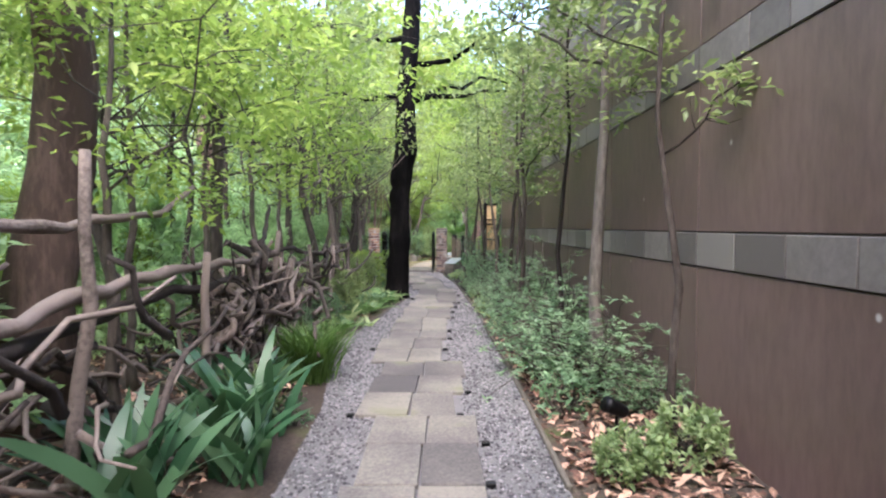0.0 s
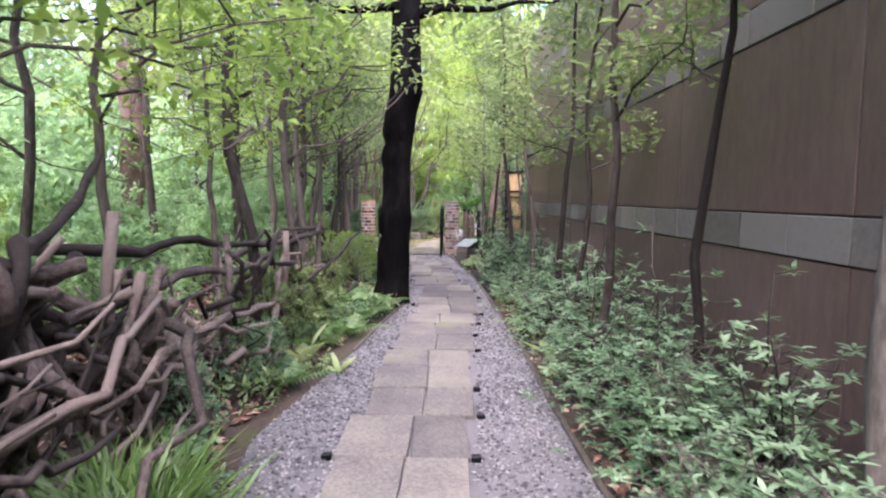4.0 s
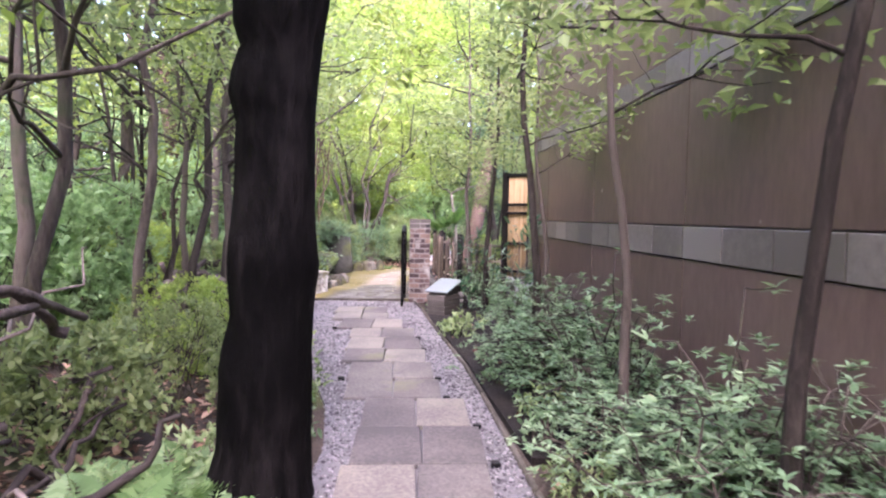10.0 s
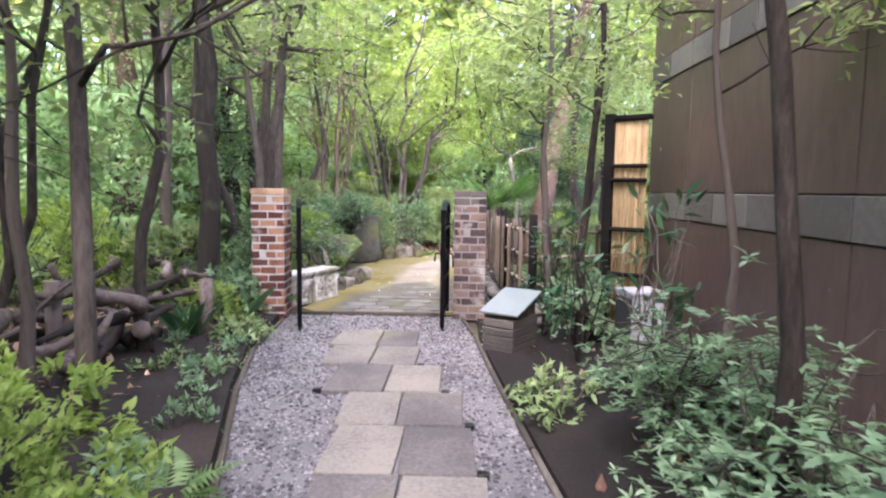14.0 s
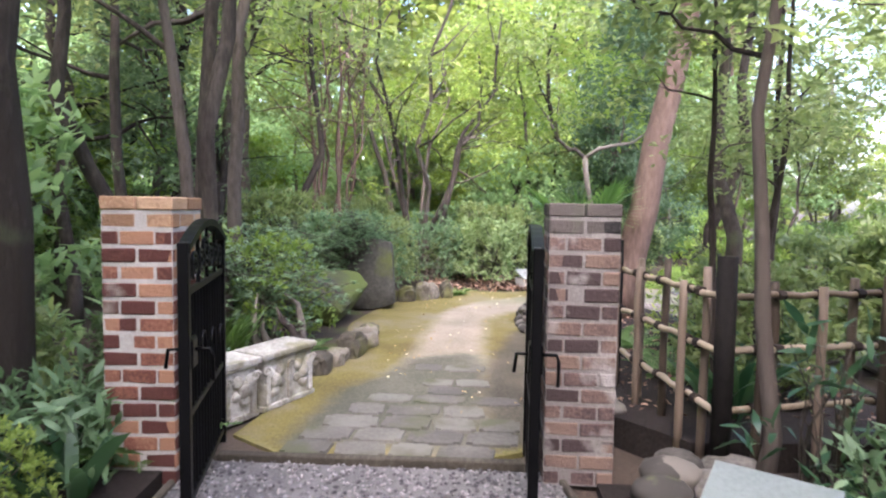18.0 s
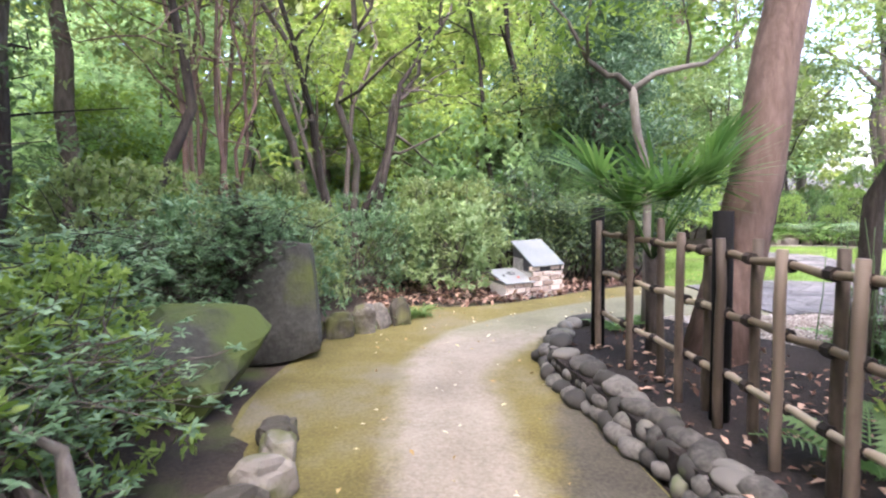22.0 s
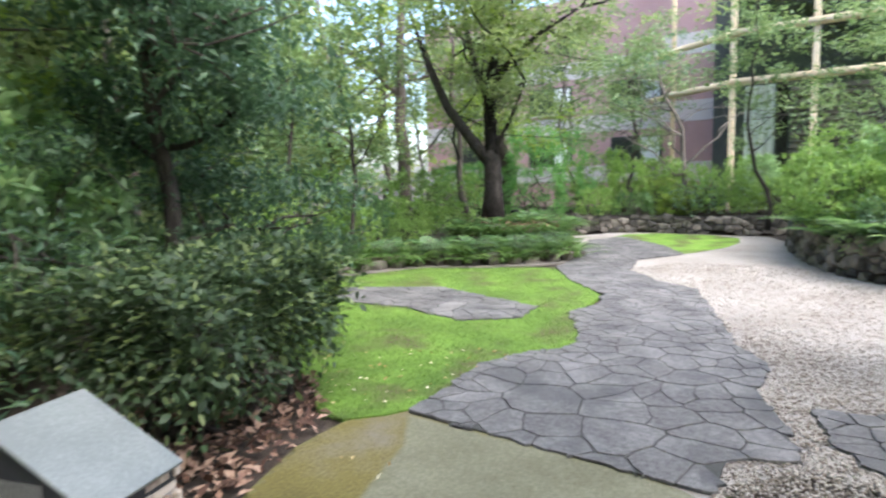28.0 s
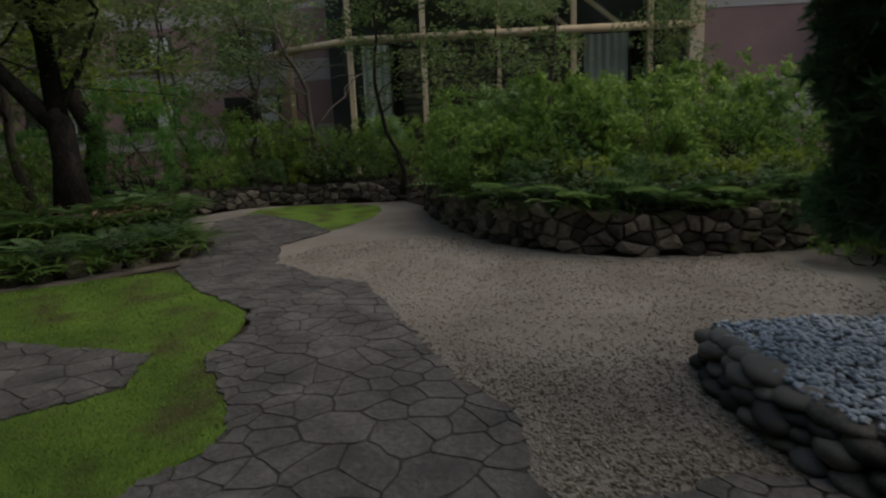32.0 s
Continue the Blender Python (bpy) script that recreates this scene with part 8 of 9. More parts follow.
for x, y, kind, s in ((10.2, 24.9, "yellow", 1.0), (10.0, 24.0, "dark", 1.0), (9.9, 23.2, "yellow", 0.9), (10.6, 25.6, "dark", 1.0), (11.4, 26.2, "light", 0.8), (10.2, 22.3, "yellow", 1.0), (10.5, 21.4, "light", 0.9), (11.2, 24.8, "light", 1.1), (11.0, 23.8, "grey", 1.0),
                      (11.2, 22.8, "grey", 1.1), (11.6, 25.7, "grey", 1.0), (12.4, 26.5, "light", 1.0), (12.4, 24.9, "light", 1.3), (12.2, 23.6, "light", 1.25), (12.6, 22.2, "light", 1.2), (13.6, 26.3, "grey", 1.2), (13.6, 25.0, "light", 1.3),
                      (13.9, 23.2, "grey", 1.5), (14.2, 21.8, "light", 1.5), (15.4, 26.4, "light", 1.3), (15.4, 24.6, "grey", 1.5), (12.0, 20.8, "light", 1.3)):
    T2[kind].at(x, y, 0.46, ts.uniform(0, 360), s * (1.2 if x > 10.8 else 1.05))
for x, y, kind, s in ((15.7, 32.3, "grey", 0.8), (16.3, 31.4, "dark", 1.1), (16.4, 30.4, "yellow", 1.0), (16.8, 29.3, "light", 1.0), (17.4, 28.2, "grey", 1.0), (17.2, 31.8, "light", 1.3), (17.6, 30.4, "grey", 1.4), (18.2, 29.0, "light", 1.3), (18.8, 27.6, "light", 1.3), (18.8, 31.5, "grey", 1.6), (18.4, 33.4, "light", 1.6)):
    T2[kind].at(x, y, 0.36, ts.uniform(0, 360), s)
T2["feather"].at(15.9, 34.1, 0.3, 0, 1.6)
T2["feather"].at(14.6, 36.0, 0.2, 90, 1.1)
for x, y, kind, s in ((8.9, 33.4, "grey", 0.6), (8.0, 33.8, "light", 0.7), (10.0, 34.2, "light", 0.8), (12.4, 33.6, "yellow", 0.7), (9.0, 34.6, "dark", 1.5), (10.8, 34.6, "light", 1.3), (7.2, 34.4, "light", 1.3), (12.6, 34.8, "grey", 1.4), (5.6, 33.6, "grey", 1.2), (4.3, 33.2, "dark", 1.2)):
    T2[kind].at(x, y, 0.2, ts.uniform(0, 360), s)
for (x0, y0), (x1, y1) in zip(WALL_A, WALL_A[1:]):
    run_l = math.hypot(x1 - x0, y1 - y0)
    for q in range(int(run_l / 0.32)):
        u, inn = (q + ts.random()) * 0.32 / run_l, ts.uniform(0.1, 0.32)
        x, y = x0 + (x1 - x0) * u, y0 + (y1 - y0) * u
        dx, dy = 13.0 - x, 22.5 - y
        dl = math.hypot(dx, dy)
        x, y = x + dx / dl * inn, y + dy / dl * inn
        pick = ts.choice(("fern", "lily", "lily", "cover", "whorl", "whorl", "none"))
        if pick == "fern":
            ts.choice((ferns, ferns_small)).at(x, y, 0.46 + ts.uniform(-0.04, 0.08), ts.uniform(0, 360), ts.uniform(0.7, 1.25))
        elif pick == "lily":
            lily.at(x, y, 0.48, ts.uniform(0, 360), ts.uniform(0.7, 1.4))
        elif pick == "cover":
            cover[0].at(x - dx / dl * 0.2, y - dy / dl * 0.2, 0.36, ts.uniform(0, 360), ts.uniform(1.0, 1.8))
        elif pick == "whorl":
            S["whorl"].at(x + dx / dl * 0.2, y + dy / dl * 0.2, 0.42, ts.uniform(0, 360), ts.uniform(0.4, 0.8))
for x, y, s in ((9.4, 24.6, 0.85), (9.9, 25.5, 0.65), (9.5, 22.5, 0.75)):
    T2["dark"].at(x + 0.12, y - 0.04, 0.4, 80 * y, s)
for x, y, s in ((9.3, 24.05, 1.5), (9.35, 23.2, 1.3), (9.5, 24.95, 1.3), (10.15, 25.75, 1.4), (9.6, 21.9, 1.4), (11.5, 26.5, 1.3)):
    ferns.at(x + 0.1, y - 0.03, 0.52, 40 * x, s * 1.15)
for x, y, kind, s in ((9.7, 23.9, "maple", 0.55), (10.0, 25.1, "whorl", 0.9), (9.75, 23.1, "whorl", 0.8), (10.6, 25.4, "maple", 0.6), (9.9, 22.4, "pale", 0.9)):
    S[kind].at(x, y, 0.46, 55 * y, s)
for k, (x, y) in enumerate(((9.22, 24.6), (9.2, 23.7), (9.75, 25.5), (9.3, 22.9), (10.7, 26.2), (9.5, 22.0), (9.45, 25.1))):
    (lily if k % 2 else broad).at(x + 0.14, y - 0.05, 0.46, 67 * k, 1.15 if k % 2 else 0.62)
for x, y, kind, s in ((12.0, 24.3, "maple", 1.0), (11.0, 25.3, "whorl", 1.2), (13.2, 24.2, "azalea", 1.7), (11.6, 23.1, "maple", 0.8), (14.6, 25.6, "glade", 0.9), (12.9, 25.9, "whorl", 1.5), (12.6, 21.6, "glade", 0.8), (17.0, 30.9, "maple", 0.8), (16.6, 29.9, "whorl", 1.2), (17.9, 28.6, "glade", 0.7)):
    S[kind].at(x, y, 0.42, 67 * x, s)
for x, y, s in ((7.4, 20.6, 1.5), (8.6, 20.4, 1.6), (6.2, 20.2, 1.6), (9.6, 20.3, 1.3)):
    T2["light"].at(x, y, 0, 60 * x, s)
for k, (x, y, kind, s) in enumerate(((7.8, 21.6, "light", 1.1), (8.6, 21.2, "feather", 0.7), (7.0, 20.9, "yellow", 1.4), (8.3, 22.2, "light", 0.8), (6.3, 21.2, "light", 1.0), (9.0, 21.6, "yellow", 1.2))):
    T2[kind].at(x, y, 0.0, 55 * k, s)
for x, y, s in ((3.9, 22.6, 0.9), (3.3, 22.3, 1.0), (4.3, 21.6, 1.2), (5.4, 21.0, 1.2), (2.7, 22.9, 0.9)):
    S["wood"].at(x, y, 0, 60 * x, s)

# the spreading tree on the mound, and thin garden trees
def court_tree():
    rng = np.random.default_rng(55)
    t = thing("tree", "dark-barked spreading tree forking low on the mound", "tree", pose(11.2, 32.75, 0.75))
    stems = [
        ([(0, 0, -0.3), (0.02, 0, 0.6), (0.0, 0.0, 1.15), (0.0, 0.03, 1.4)], [0.3, 0.2, 0.19, 0.15]),
        ([(0, 0, 1.1), (-0.15, 0.45, 1.7), (-0.3, 0.95, 2.4), (-0.4, 1.35, 3.3), (-0.4, 1.9, 4.6)], [0.15, 0.12, 0.1, 0.08, 0.03]),
        ([(0, 0, 1.1), (0.02, 0.05, 1.9), (0, 0.05, 2.7), (0.05, -0.1, 3.6), (0.1, -0.4, 4.8)], [0.16, 0.14, 0.12, 0.09, 0.03]),
        ([(0, 0.05, 2.4), (0.0, 0.35, 3.1), (0.1, 0.7, 4.2), (0.1, 0.8, 5.2)], [0.09, 0.08, 0.06, 0.02]),
        ([(0, 0, 2.7), (0, -0.5, 3.3), (-0.1, -1.3, 3.7), (-0.2, -2.2, 4.0)], [0.08, 0.06, 0.045, 0.02]),
        ([(0, 0, 1.3), (0.1, -0.4, 2.0), (0.1, -0.8, 2.8)], [0.06, 0.04, 0.015]),
    ]
    ends = []
    for k, (p, r) in enumerate(stems):
        v, f = tube(p, r, 10 if k < 3 else 7, 0.08, k)
        part("trunk" if k == 0 else "limb", mesh_of("limb", v, f, M["court_bark"], True), None, t)
        if k:
            ends += [np.array(q) for q in p[1:]]
    for k in range(16):
        b0 = ends[rng.integers(0, len(ends))]
        e = b0 + rng.normal(0, 1, 3) * np.array([0.9, 1.1, 0.5]) + np.array([0, 0, 0.4])
        L = wander(b0, e, 6, 0.1, rng)
        v, f = tube(L, np.linspace(0.03, 0.008, 6), 5)
        part("branch", mesh_of("branch", v, f, M["court_bark"], True), None, t)
        ends += [L[3], L[5], L[5]]
    C = np.array([e for e in ends if e[2] > 2.4])
    C = C[rng.integers(0, len(C), 190)] + rng.normal(0, 0.5, (190, 3)) + np.array([0, 0, 0.1])
    part("crown", foliage("crown", clumps(C, 0.5, 60, rng, 0.4), 0.12, M["leaf_tree"], rng, 0.5), None, t)


court_tree()
sapling = Kind(tree("tree", "light garden sapling with airy green crown", 4.6, 0.045, 61, M["bark"], M["leaf_pale"], 0.3, 1.2, 2400, 0.11, (0.3, 0.2), 8))
for x, y, s in ((7.6, 33.6, 1.1), (6.4, 34.0, 1.0), (13.0, 25.2, 1.0), (15.6, 28.0, 1.2), (17.0, 26.2, 1.2), (18.0, 32.4, 1.3), (14.8, 22.4, 0.9), (4.6, 34.0, 1.2), (19.5, 34.6, 1.5), (21.5, 36.4, 1.6), (22.5, 33.2, 1.5), (20.2, 38.8, 1.6), (17.4, 37.2, 1.4), (23.0, 39.5, 1.7), (18.6, 41.0, 1.6)):
    sapling.at(x, y, 0.3, 99 * x, s)
bare = tree("tree", "grey leaning garden tree with bare crooked branches", 5.0, 0.1, 62, M["pale_bark"], M["leaf_shrub"], 0.25, 2.0, 900, 0.1, (0.2, 0.9), 11, crook=0.08)
bare.matrix_basis = pose(17.2, 30.4, 0.3)
bollard = thing("path_light", "short black cylindrical path light among plants", "lamp", pose(13.6, 33.6, 0.2))
v, f = tube([(0, 0, -0.05), (0, 0, 0.42), (0, 0, 0.44), (0, 0, 0.5)], [0.09, 0.09, 0.12, 0.1], 14)
part("body", mesh_of("body", v, f, M["iron"], True), None, bollard)

# ---- woven brushwood fence on the woodland side ----
brush = thing("brushwood_fence", "rustic fence of woven dead branches and posts", "fence")
rb = np.random.default_rng(17)
main = [
    [(-2.0, 1.2, 0.95), (-1.95, 2.6, 1.05), (-1.92, 3.8, 1.18), (-1.9, 5.2, 1.2), (-1.85, 6.5, 1.1)],
    [(-2.05, 1.0, 0.75), (-2.0, 3.0, 0.95), (-1.95, 4.4, 1.05), (-1.85, 6.2, 1.0)],
    [(-2.1, 2.4, 1.5), (-2.15, 3.6, 1.52), (-2.2, 4.8, 1.6), (-2.2, 5.4, 1.85)],
    [(-1.75, 5.6, 1.15), (-1.9, 6.3, 1.25), (-2.0, 6.9, 1.5), (-2.05, 7.2, 1.75)],
    [(-2.3, 7.0, 1.25), (-2.1, 8.6, 1.2), (-1.95, 10.0, 1.05), (-1.85, 12.0, 1.12)],
    [(-2.0, 6.6, 0.9), (-1.95, 8.2, 1.0), (-1.9, 9.4, 0.9), (-1.95, 10.6, 1.12), (-1.9, 12.4, 1.05)],
    [(-2.2, 9.4, 0.95), (-2.0, 10.8, 1.1), (-1.9, 12.2, 1.15), (-2.0, 13.0, 0.9)],
    [(-1.9, 7.2, 0.55), (-1.85, 8.6, 0.6), (-1.8, 9.8, 0.5), (-1.7, 10.8, 0.62)],
    [(-1.75, 8.9, -0.03), (-1.75, 9.3, 0.3), (-1.85, 9.9, 0.75), (-1.9, 10.4, 1.0)],
]
for k, p in enumerate(main):
    P = np.concatenate([wander(a, b, 8, 0.035, rb)[:-1] for a, b in zip(p, p[1:])] + [np.array([p[-1]])])
    v, f = tube(P, np.linspace(0.05, 0.026, len(P)) * (1.0 if k < 2 else 0.75) * (1 + 0.15 * np.sin(np.arange(len(P)) * 1.3 + k)), 10, 0.14, k)
    part("rail", mesh_of("rail", v, f, M["dead_wood"], True), None, brush)
for k, (x, y, h) in enumerate(((-1.92, 3.15, 1.9), (-1.85, 4.6, 1.3), (-1.9, 2.0, 1.2), (-1.85, 5.8, 1.25), (-1.95, 7.0, 1.45), (-1.95, 8.6, 1.25), (-1.9, 10.2, 1.2), (-1.9, 11.8, 1.2))):
    v, f = tube(wander((x, y, -0.1), (x + 0.05, y + 0.05, h), 6, 0.05, rb), np.linspace(0.045, 0.03, 6), 8, 0.14, k)
    part("post", mesh_of("post", v, f, M["dead_wood"], True), None, brush)
for k in range(230):
    y = rb.choice([rb.uniform(1.5, 6), rb.uniform(5.2, 8.2), rb.uniform(8, 13)], p=[0.35, 0.4, 0.25])
    z = rb.uniform(0.0, 0.9)
    a = np.array([-1.95 + rb.normal(0, 0.16), y, z])
    b = a + np.array([rb.normal(0, 0.22), rb.choice([-1, 1]) * rb.uniform(0.3, 1.3), rb.normal(0.12, 0.3)])
    b[2] = max(0.02, min(1.35, b[2]))
    r = rb.uniform(0.01, 0.034)
    v, f = tube(wander(a, b, 7, 0.16, rb), np.linspace(r, r * 0.45, 7), 6, 0.12, k)
    part("branch", mesh_of("branch", v, f, M["dead_wood"], True), None, brush)
# the gnarled knot of roots in the middle: crooked arms that spring from a fallen stem and curl down to the soil


def flowing(P, times=2):
    """A line with its corners cut, so that a stem bends instead of breaking."""
    P = np.asarray(P, float)
    for _ in range(times):
        Q = np.empty((2 * len(P), 3))
        Q[0], Q[-1] = P[0], P[-1]
        Q[1:-1:2], Q[2:-1:2] = P[:-1] * 0.75 + P[1:] * 0.25, P[:-1] * 0.25 + P[1:] * 0.75
        P = Q
    return P


for k in range(46):
    y = rb.uniform(5.0, 7.5)
    top = 0.75 + 0.55 * math.exp(-((y - 6.5) / 0.9) ** 2) + rb.uniform(-0.25, 0.12)
    a0, lean_y = rb.uniform(0, 6.28), rb.normal(0, 0.35)
    P = [(-1.95 + rb.normal(0, 0.13) + 0.07 * math.sin(a0 + q * 1.3), y + lean_y * (q / 6) ** 1.5 + 0.1 * math.cos(a0 + q * 1.7) * (1 if k % 3 else 1.8), max(0.0, top * (1 - (q / 6) ** (0.8 + 0.5 * (k % 2))) + 0.05 * math.sin(q * 2 + a0))) for q in range(7)]
    P = flowing(P)
    r = rb.uniform(0.016, 0.042)
    v, f = tube(P, np.linspace(r, r * 0.45, len(P)) * (1 + 0.18 * np.sin(np.arange(len(P)) * 0.9 + a0)), 8, 0.12, k)
    part("root", mesh_of("root", v, f, M["dead_wood" if k % 2 else "driftwood"], True), None, brush)
# tangle by the gate
heap = thing("brush_heap", "heap of dead branches and roots beside the gate", "branches")
for k in range(34):
    c = np.array([-3.25 + rb.normal(0, 0.32), 18.2 + rb.normal(0, 0.75), rb.uniform(0.03, 0.62)])
    e = c + np.array([rb.normal(0, 0.35), rb.choice([-1, 1]) * rb.uniform(0.4, 1.1), rb.normal(0.05, 0.16)])
    e[2] = max(0.03, min(0.8, e[2]))
    e[0] = min(e[0], -2.75)
    r = rb.uniform(0.02, 0.07)
    L = flowing(wander(c, e, 6, 0.12, rb), 1)
    v, f = tube(L, np.linspace(r, r * 0.45, len(L)) * (1 + 0.2 * np.sin(np.arange(len(L)) * 1.1 + k)), 8, 0.14, k)
    part("branch", mesh_of("branch", v, f, M["driftwood" if k % 3 == 0 else "dead_wood"], True), None, heap)
for x, y, h in ((-2.55, 18.9, 0.6), (-3.4, 18.0, 0.7)):
    v, f = tube([(x, y, -0.1), (x + 0.02, y, h)], 0.06, 9, 0.1)
    part("stake", mesh_of("stake", v, f, M["dead_wood"], True), None, heap)
stump = thing("tree_stump", "weathered split stump under the shrubs by the path", "stump")
for k in range(12):
    a = k * 0.9
    v, f = tube(wander((-2.3 + 0.3 * math.cos(a), 22.2 + 0.3 * math.sin(a), -0.05), (-2.4 + 0.12 * math.cos(a), 22.3 + 0.12 * math.sin(a), 0.3 + 0.11 * (k % 4)), 7, 0.16, rb), [0.05, 0.055, 0.045, 0.04, 0.035, 0.02, 0.008], 7, 0.35, k)
    part("root", mesh_of("root", v, f, M["pale_bark" if k % 2 else "dead_wood"], True), None, stump)

# ---- slabs, setts, flags and loose stones ----
rk = np.random.default_rng(8)
kr = random.Random(8)
CENTRE = [(-4, -0.15), (3.8, -0.17), (6.3, -0.22), (7.2, -0.37), (7.9, -0.3), (9.2, -0.24), (11.2, -0.29), (12.5, -0.13), (13.3, -0.07), (14.3, -0.18), (15.7, -0.4), (16.9, -0.5), (18.0, -0.75), (19.4, -1.0)]


def centre_at(y):
    return float(np.interp(y, [c[0] for c in CENTRE], [c[1] for c in CENTRE]))


slab_sets = []
for k in range(5):
    b = box(1, 1, 0.05, (0, 0, -0.02))
    for v in b.verts:
        v.co.x += 0.012 * math.sin(k * 3 + v.co.y * 9)
        v.co.y += 0.01 * math.cos(k * 5 + v.co.x * 7)
    bmesh.ops.bevel(b, geom=list(b.edges), offset=0.009, segments=1, affect="EDGES")
    me = bpy.data.meshes.new("slab")
    b.to_mesh(me)
    b.free()
    me.materials.append(M["slab"])
    slab_sets.append(me)
block_b = box(0.06, 0.05, 0.045, (0, 0, -0.01), 0.006)
block = bpy.data.meshes.new("spacer_block")
block_b.to_mesh(block)
block_b.free()
block.materials.append(M["iron"])
y = 19.36
row = 0
while y > -5:
    dy = kr.uniform(0.58, 0.7)
    c = centre_at(y - dy / 2) + kr.uniform(-0.06, 0.06)
    split = c + kr.uniform(-0.04, 0.04)
    wl, wr = kr.uniform(0.38, 0.45), kr.uniform(0.36, 0.44)
    for x0, x1 in ((split - wl, split), (split, split + wr)):
        ob = part("slab", kr.choice(slab_sets), None, gravel_path)
        ob.matrix_local = pose((x0 + x1) / 2, y - dy / 2, 0.0 + kr.uniform(-0.004, 0.006), kr.uniform(-0.5, 0.5), kr.uniform(-0.5, 0.5), kr.uniform(-0.8, 0.8)) @ Matrix.Diagonal((x1 - x0 - 0.012, dy - 0.014, 1, 1))
    for x in ([split + wr + 0.035] if row % 5 else []) + ([split - wl - 0.035] if row % 4 == 2 else []):
        ob = part("spacer_block", block, None, gravel_path, "small black spacer block")
        ob.location = (x, y - dy + 0.03, 0.0)
    y -= dy
    row += 1
q = scatter(list(PATH_R) + list(reversed(PATH_L)), 52000, rk)
q = q[q[:, 1] > 2.2]
cx = np.interp(q[:, 1], [c[0] for c in CENTRE], [c[1] for c in CENTRE])
q = q[(np.abs(q[:, 0] - cx) > 0.36) | (q[:, 1] > 19.38)]
tagged(part("loose_gravel", pebbles("loose_gravel", np.c_[q, rk.uniform(0.0, 0.01, len(q))], rk.uniform(0.015, 0.038, len(q)), M["gravel"], rk), None, gravel_path), kind="stuff")

# setts beyond the gate
sett_me = []
for k in range(4):
    b = box(1, 1, 0.05, (0, 0, -0.025))
    for v in b.verts:
        v.co.x += 0.03 * math.sin(k * 3 + v.co.y * 9)
        v.co.y += 0.03 * math.cos(k * 5 + v.co.x * 7)
    bmesh.ops.bevel(b, geom=[e for e in b.edges if abs(e.verts[0].co.z - e.verts[1].co.z) > 0.02], offset=0.13, segments=2, affect="EDGES")
    bmesh.ops.bevel(b, geom=[e for e in b.edges if min(e.verts[0].co.z, e.verts[1].co.z) > 0.02], offset=0.012, segments=1, affect="EDGES")
    me = bpy.data.meshes.new("sett")
    b.to_mesh(me)
    b.free()
    me.materials.append(M["sett"])
    sett_me.append(me)
yy = 20.4
while yy < 22.5:
    dy = kr.uniform(0.2, 0.26)
    lo = -1.78 + 0.34 * (yy - 20.4)
    x = lo + kr.uniform(0, 0.15)
    while x < -0.5:
        w = kr.uniform(0.26, 0.4)
        if yy < 21.3 or kr.random() < 0.7 - 0.35 * (yy - 21.3):
            ob = part("sett", kr.choice(sett_me), None, concrete_path)
            ob.matrix_local = pose(x + w / 2, yy, -0.005 + kr.uniform(-0.002, 0.002), 0, 0, kr.uniform(-3, 3)) @ Matrix.Diagonal((w - 0.03, dy - 0.025, 1, 1))
        x += w
    yy += dy

# crazy paving in the court
FLAGS = [(2.75, 28.02), (3.2, 28.06), (3.9, 28.18), (4.4, 28.0), (4.85, 27.74), (5.3, 27.95), (6.1, 28.45), (6.6, 28.3), (7.25, 28.52), (8.1, 29.4), (9.1, 30.12), (10.2, 30.3), (11.8, 30.9), (13.4, 31.4), (14.4, 31.0), (13.0, 29.6), (11.7, 28.8), (10.6, 29.3), (9.3, 28.95),
         (8.5, 28.2), (8.15, 27.62), (6.75, 27.05), (5.6, 26.6), (5.0, 26.22), (4.4, 26.2), (3.9, 25.98), (3.35, 25.78), (3.2, 26.12), (2.95, 26.1), (2.76, 26.1)]
paving = thing("pavement_flags", "grey crazy paving of irregular flagstones", "paving", kind="structure")
part("joint_bed", sheet(FLAGS, 0.02, 0.03), M["flag_joint"], paving)
PATCH = [(4.2, 25.8), (4.38, 25.3), (4.32, 24.86), (4.15, 24.55), (3.6, 24.62), (3.22, 24.85), (3.25, 25.25), (3.7, 25.66)]
part("joint_bed", sheet(PATCH, 0.014, 0.03), M["flag_joint"], paving)
PATCH2 = [(5.08, 29.3), (5.5, 28.78), (6.15, 28.92), (6.3, 29.6), (6.6, 30.7), (5.85, 31.95), (5.2, 31.3), (5.3, 30.2)]
part("joint_bed", sheet(PATCH2, 0.018, 0.03), M["flag_joint"], paving)


def crook_at(x, y):
    """Bends the joints between the flags, so that none runs straight for long."""
    p = Vector((x, y, 0.7))
    big, small = noise.noise_vector(p * 2.3), noise.noise_vector(p * 8.0)
    return (x + 0.075 * big.x + 0.02 * small.x, y + 0.075 * big.y + 0.02 * small.y)


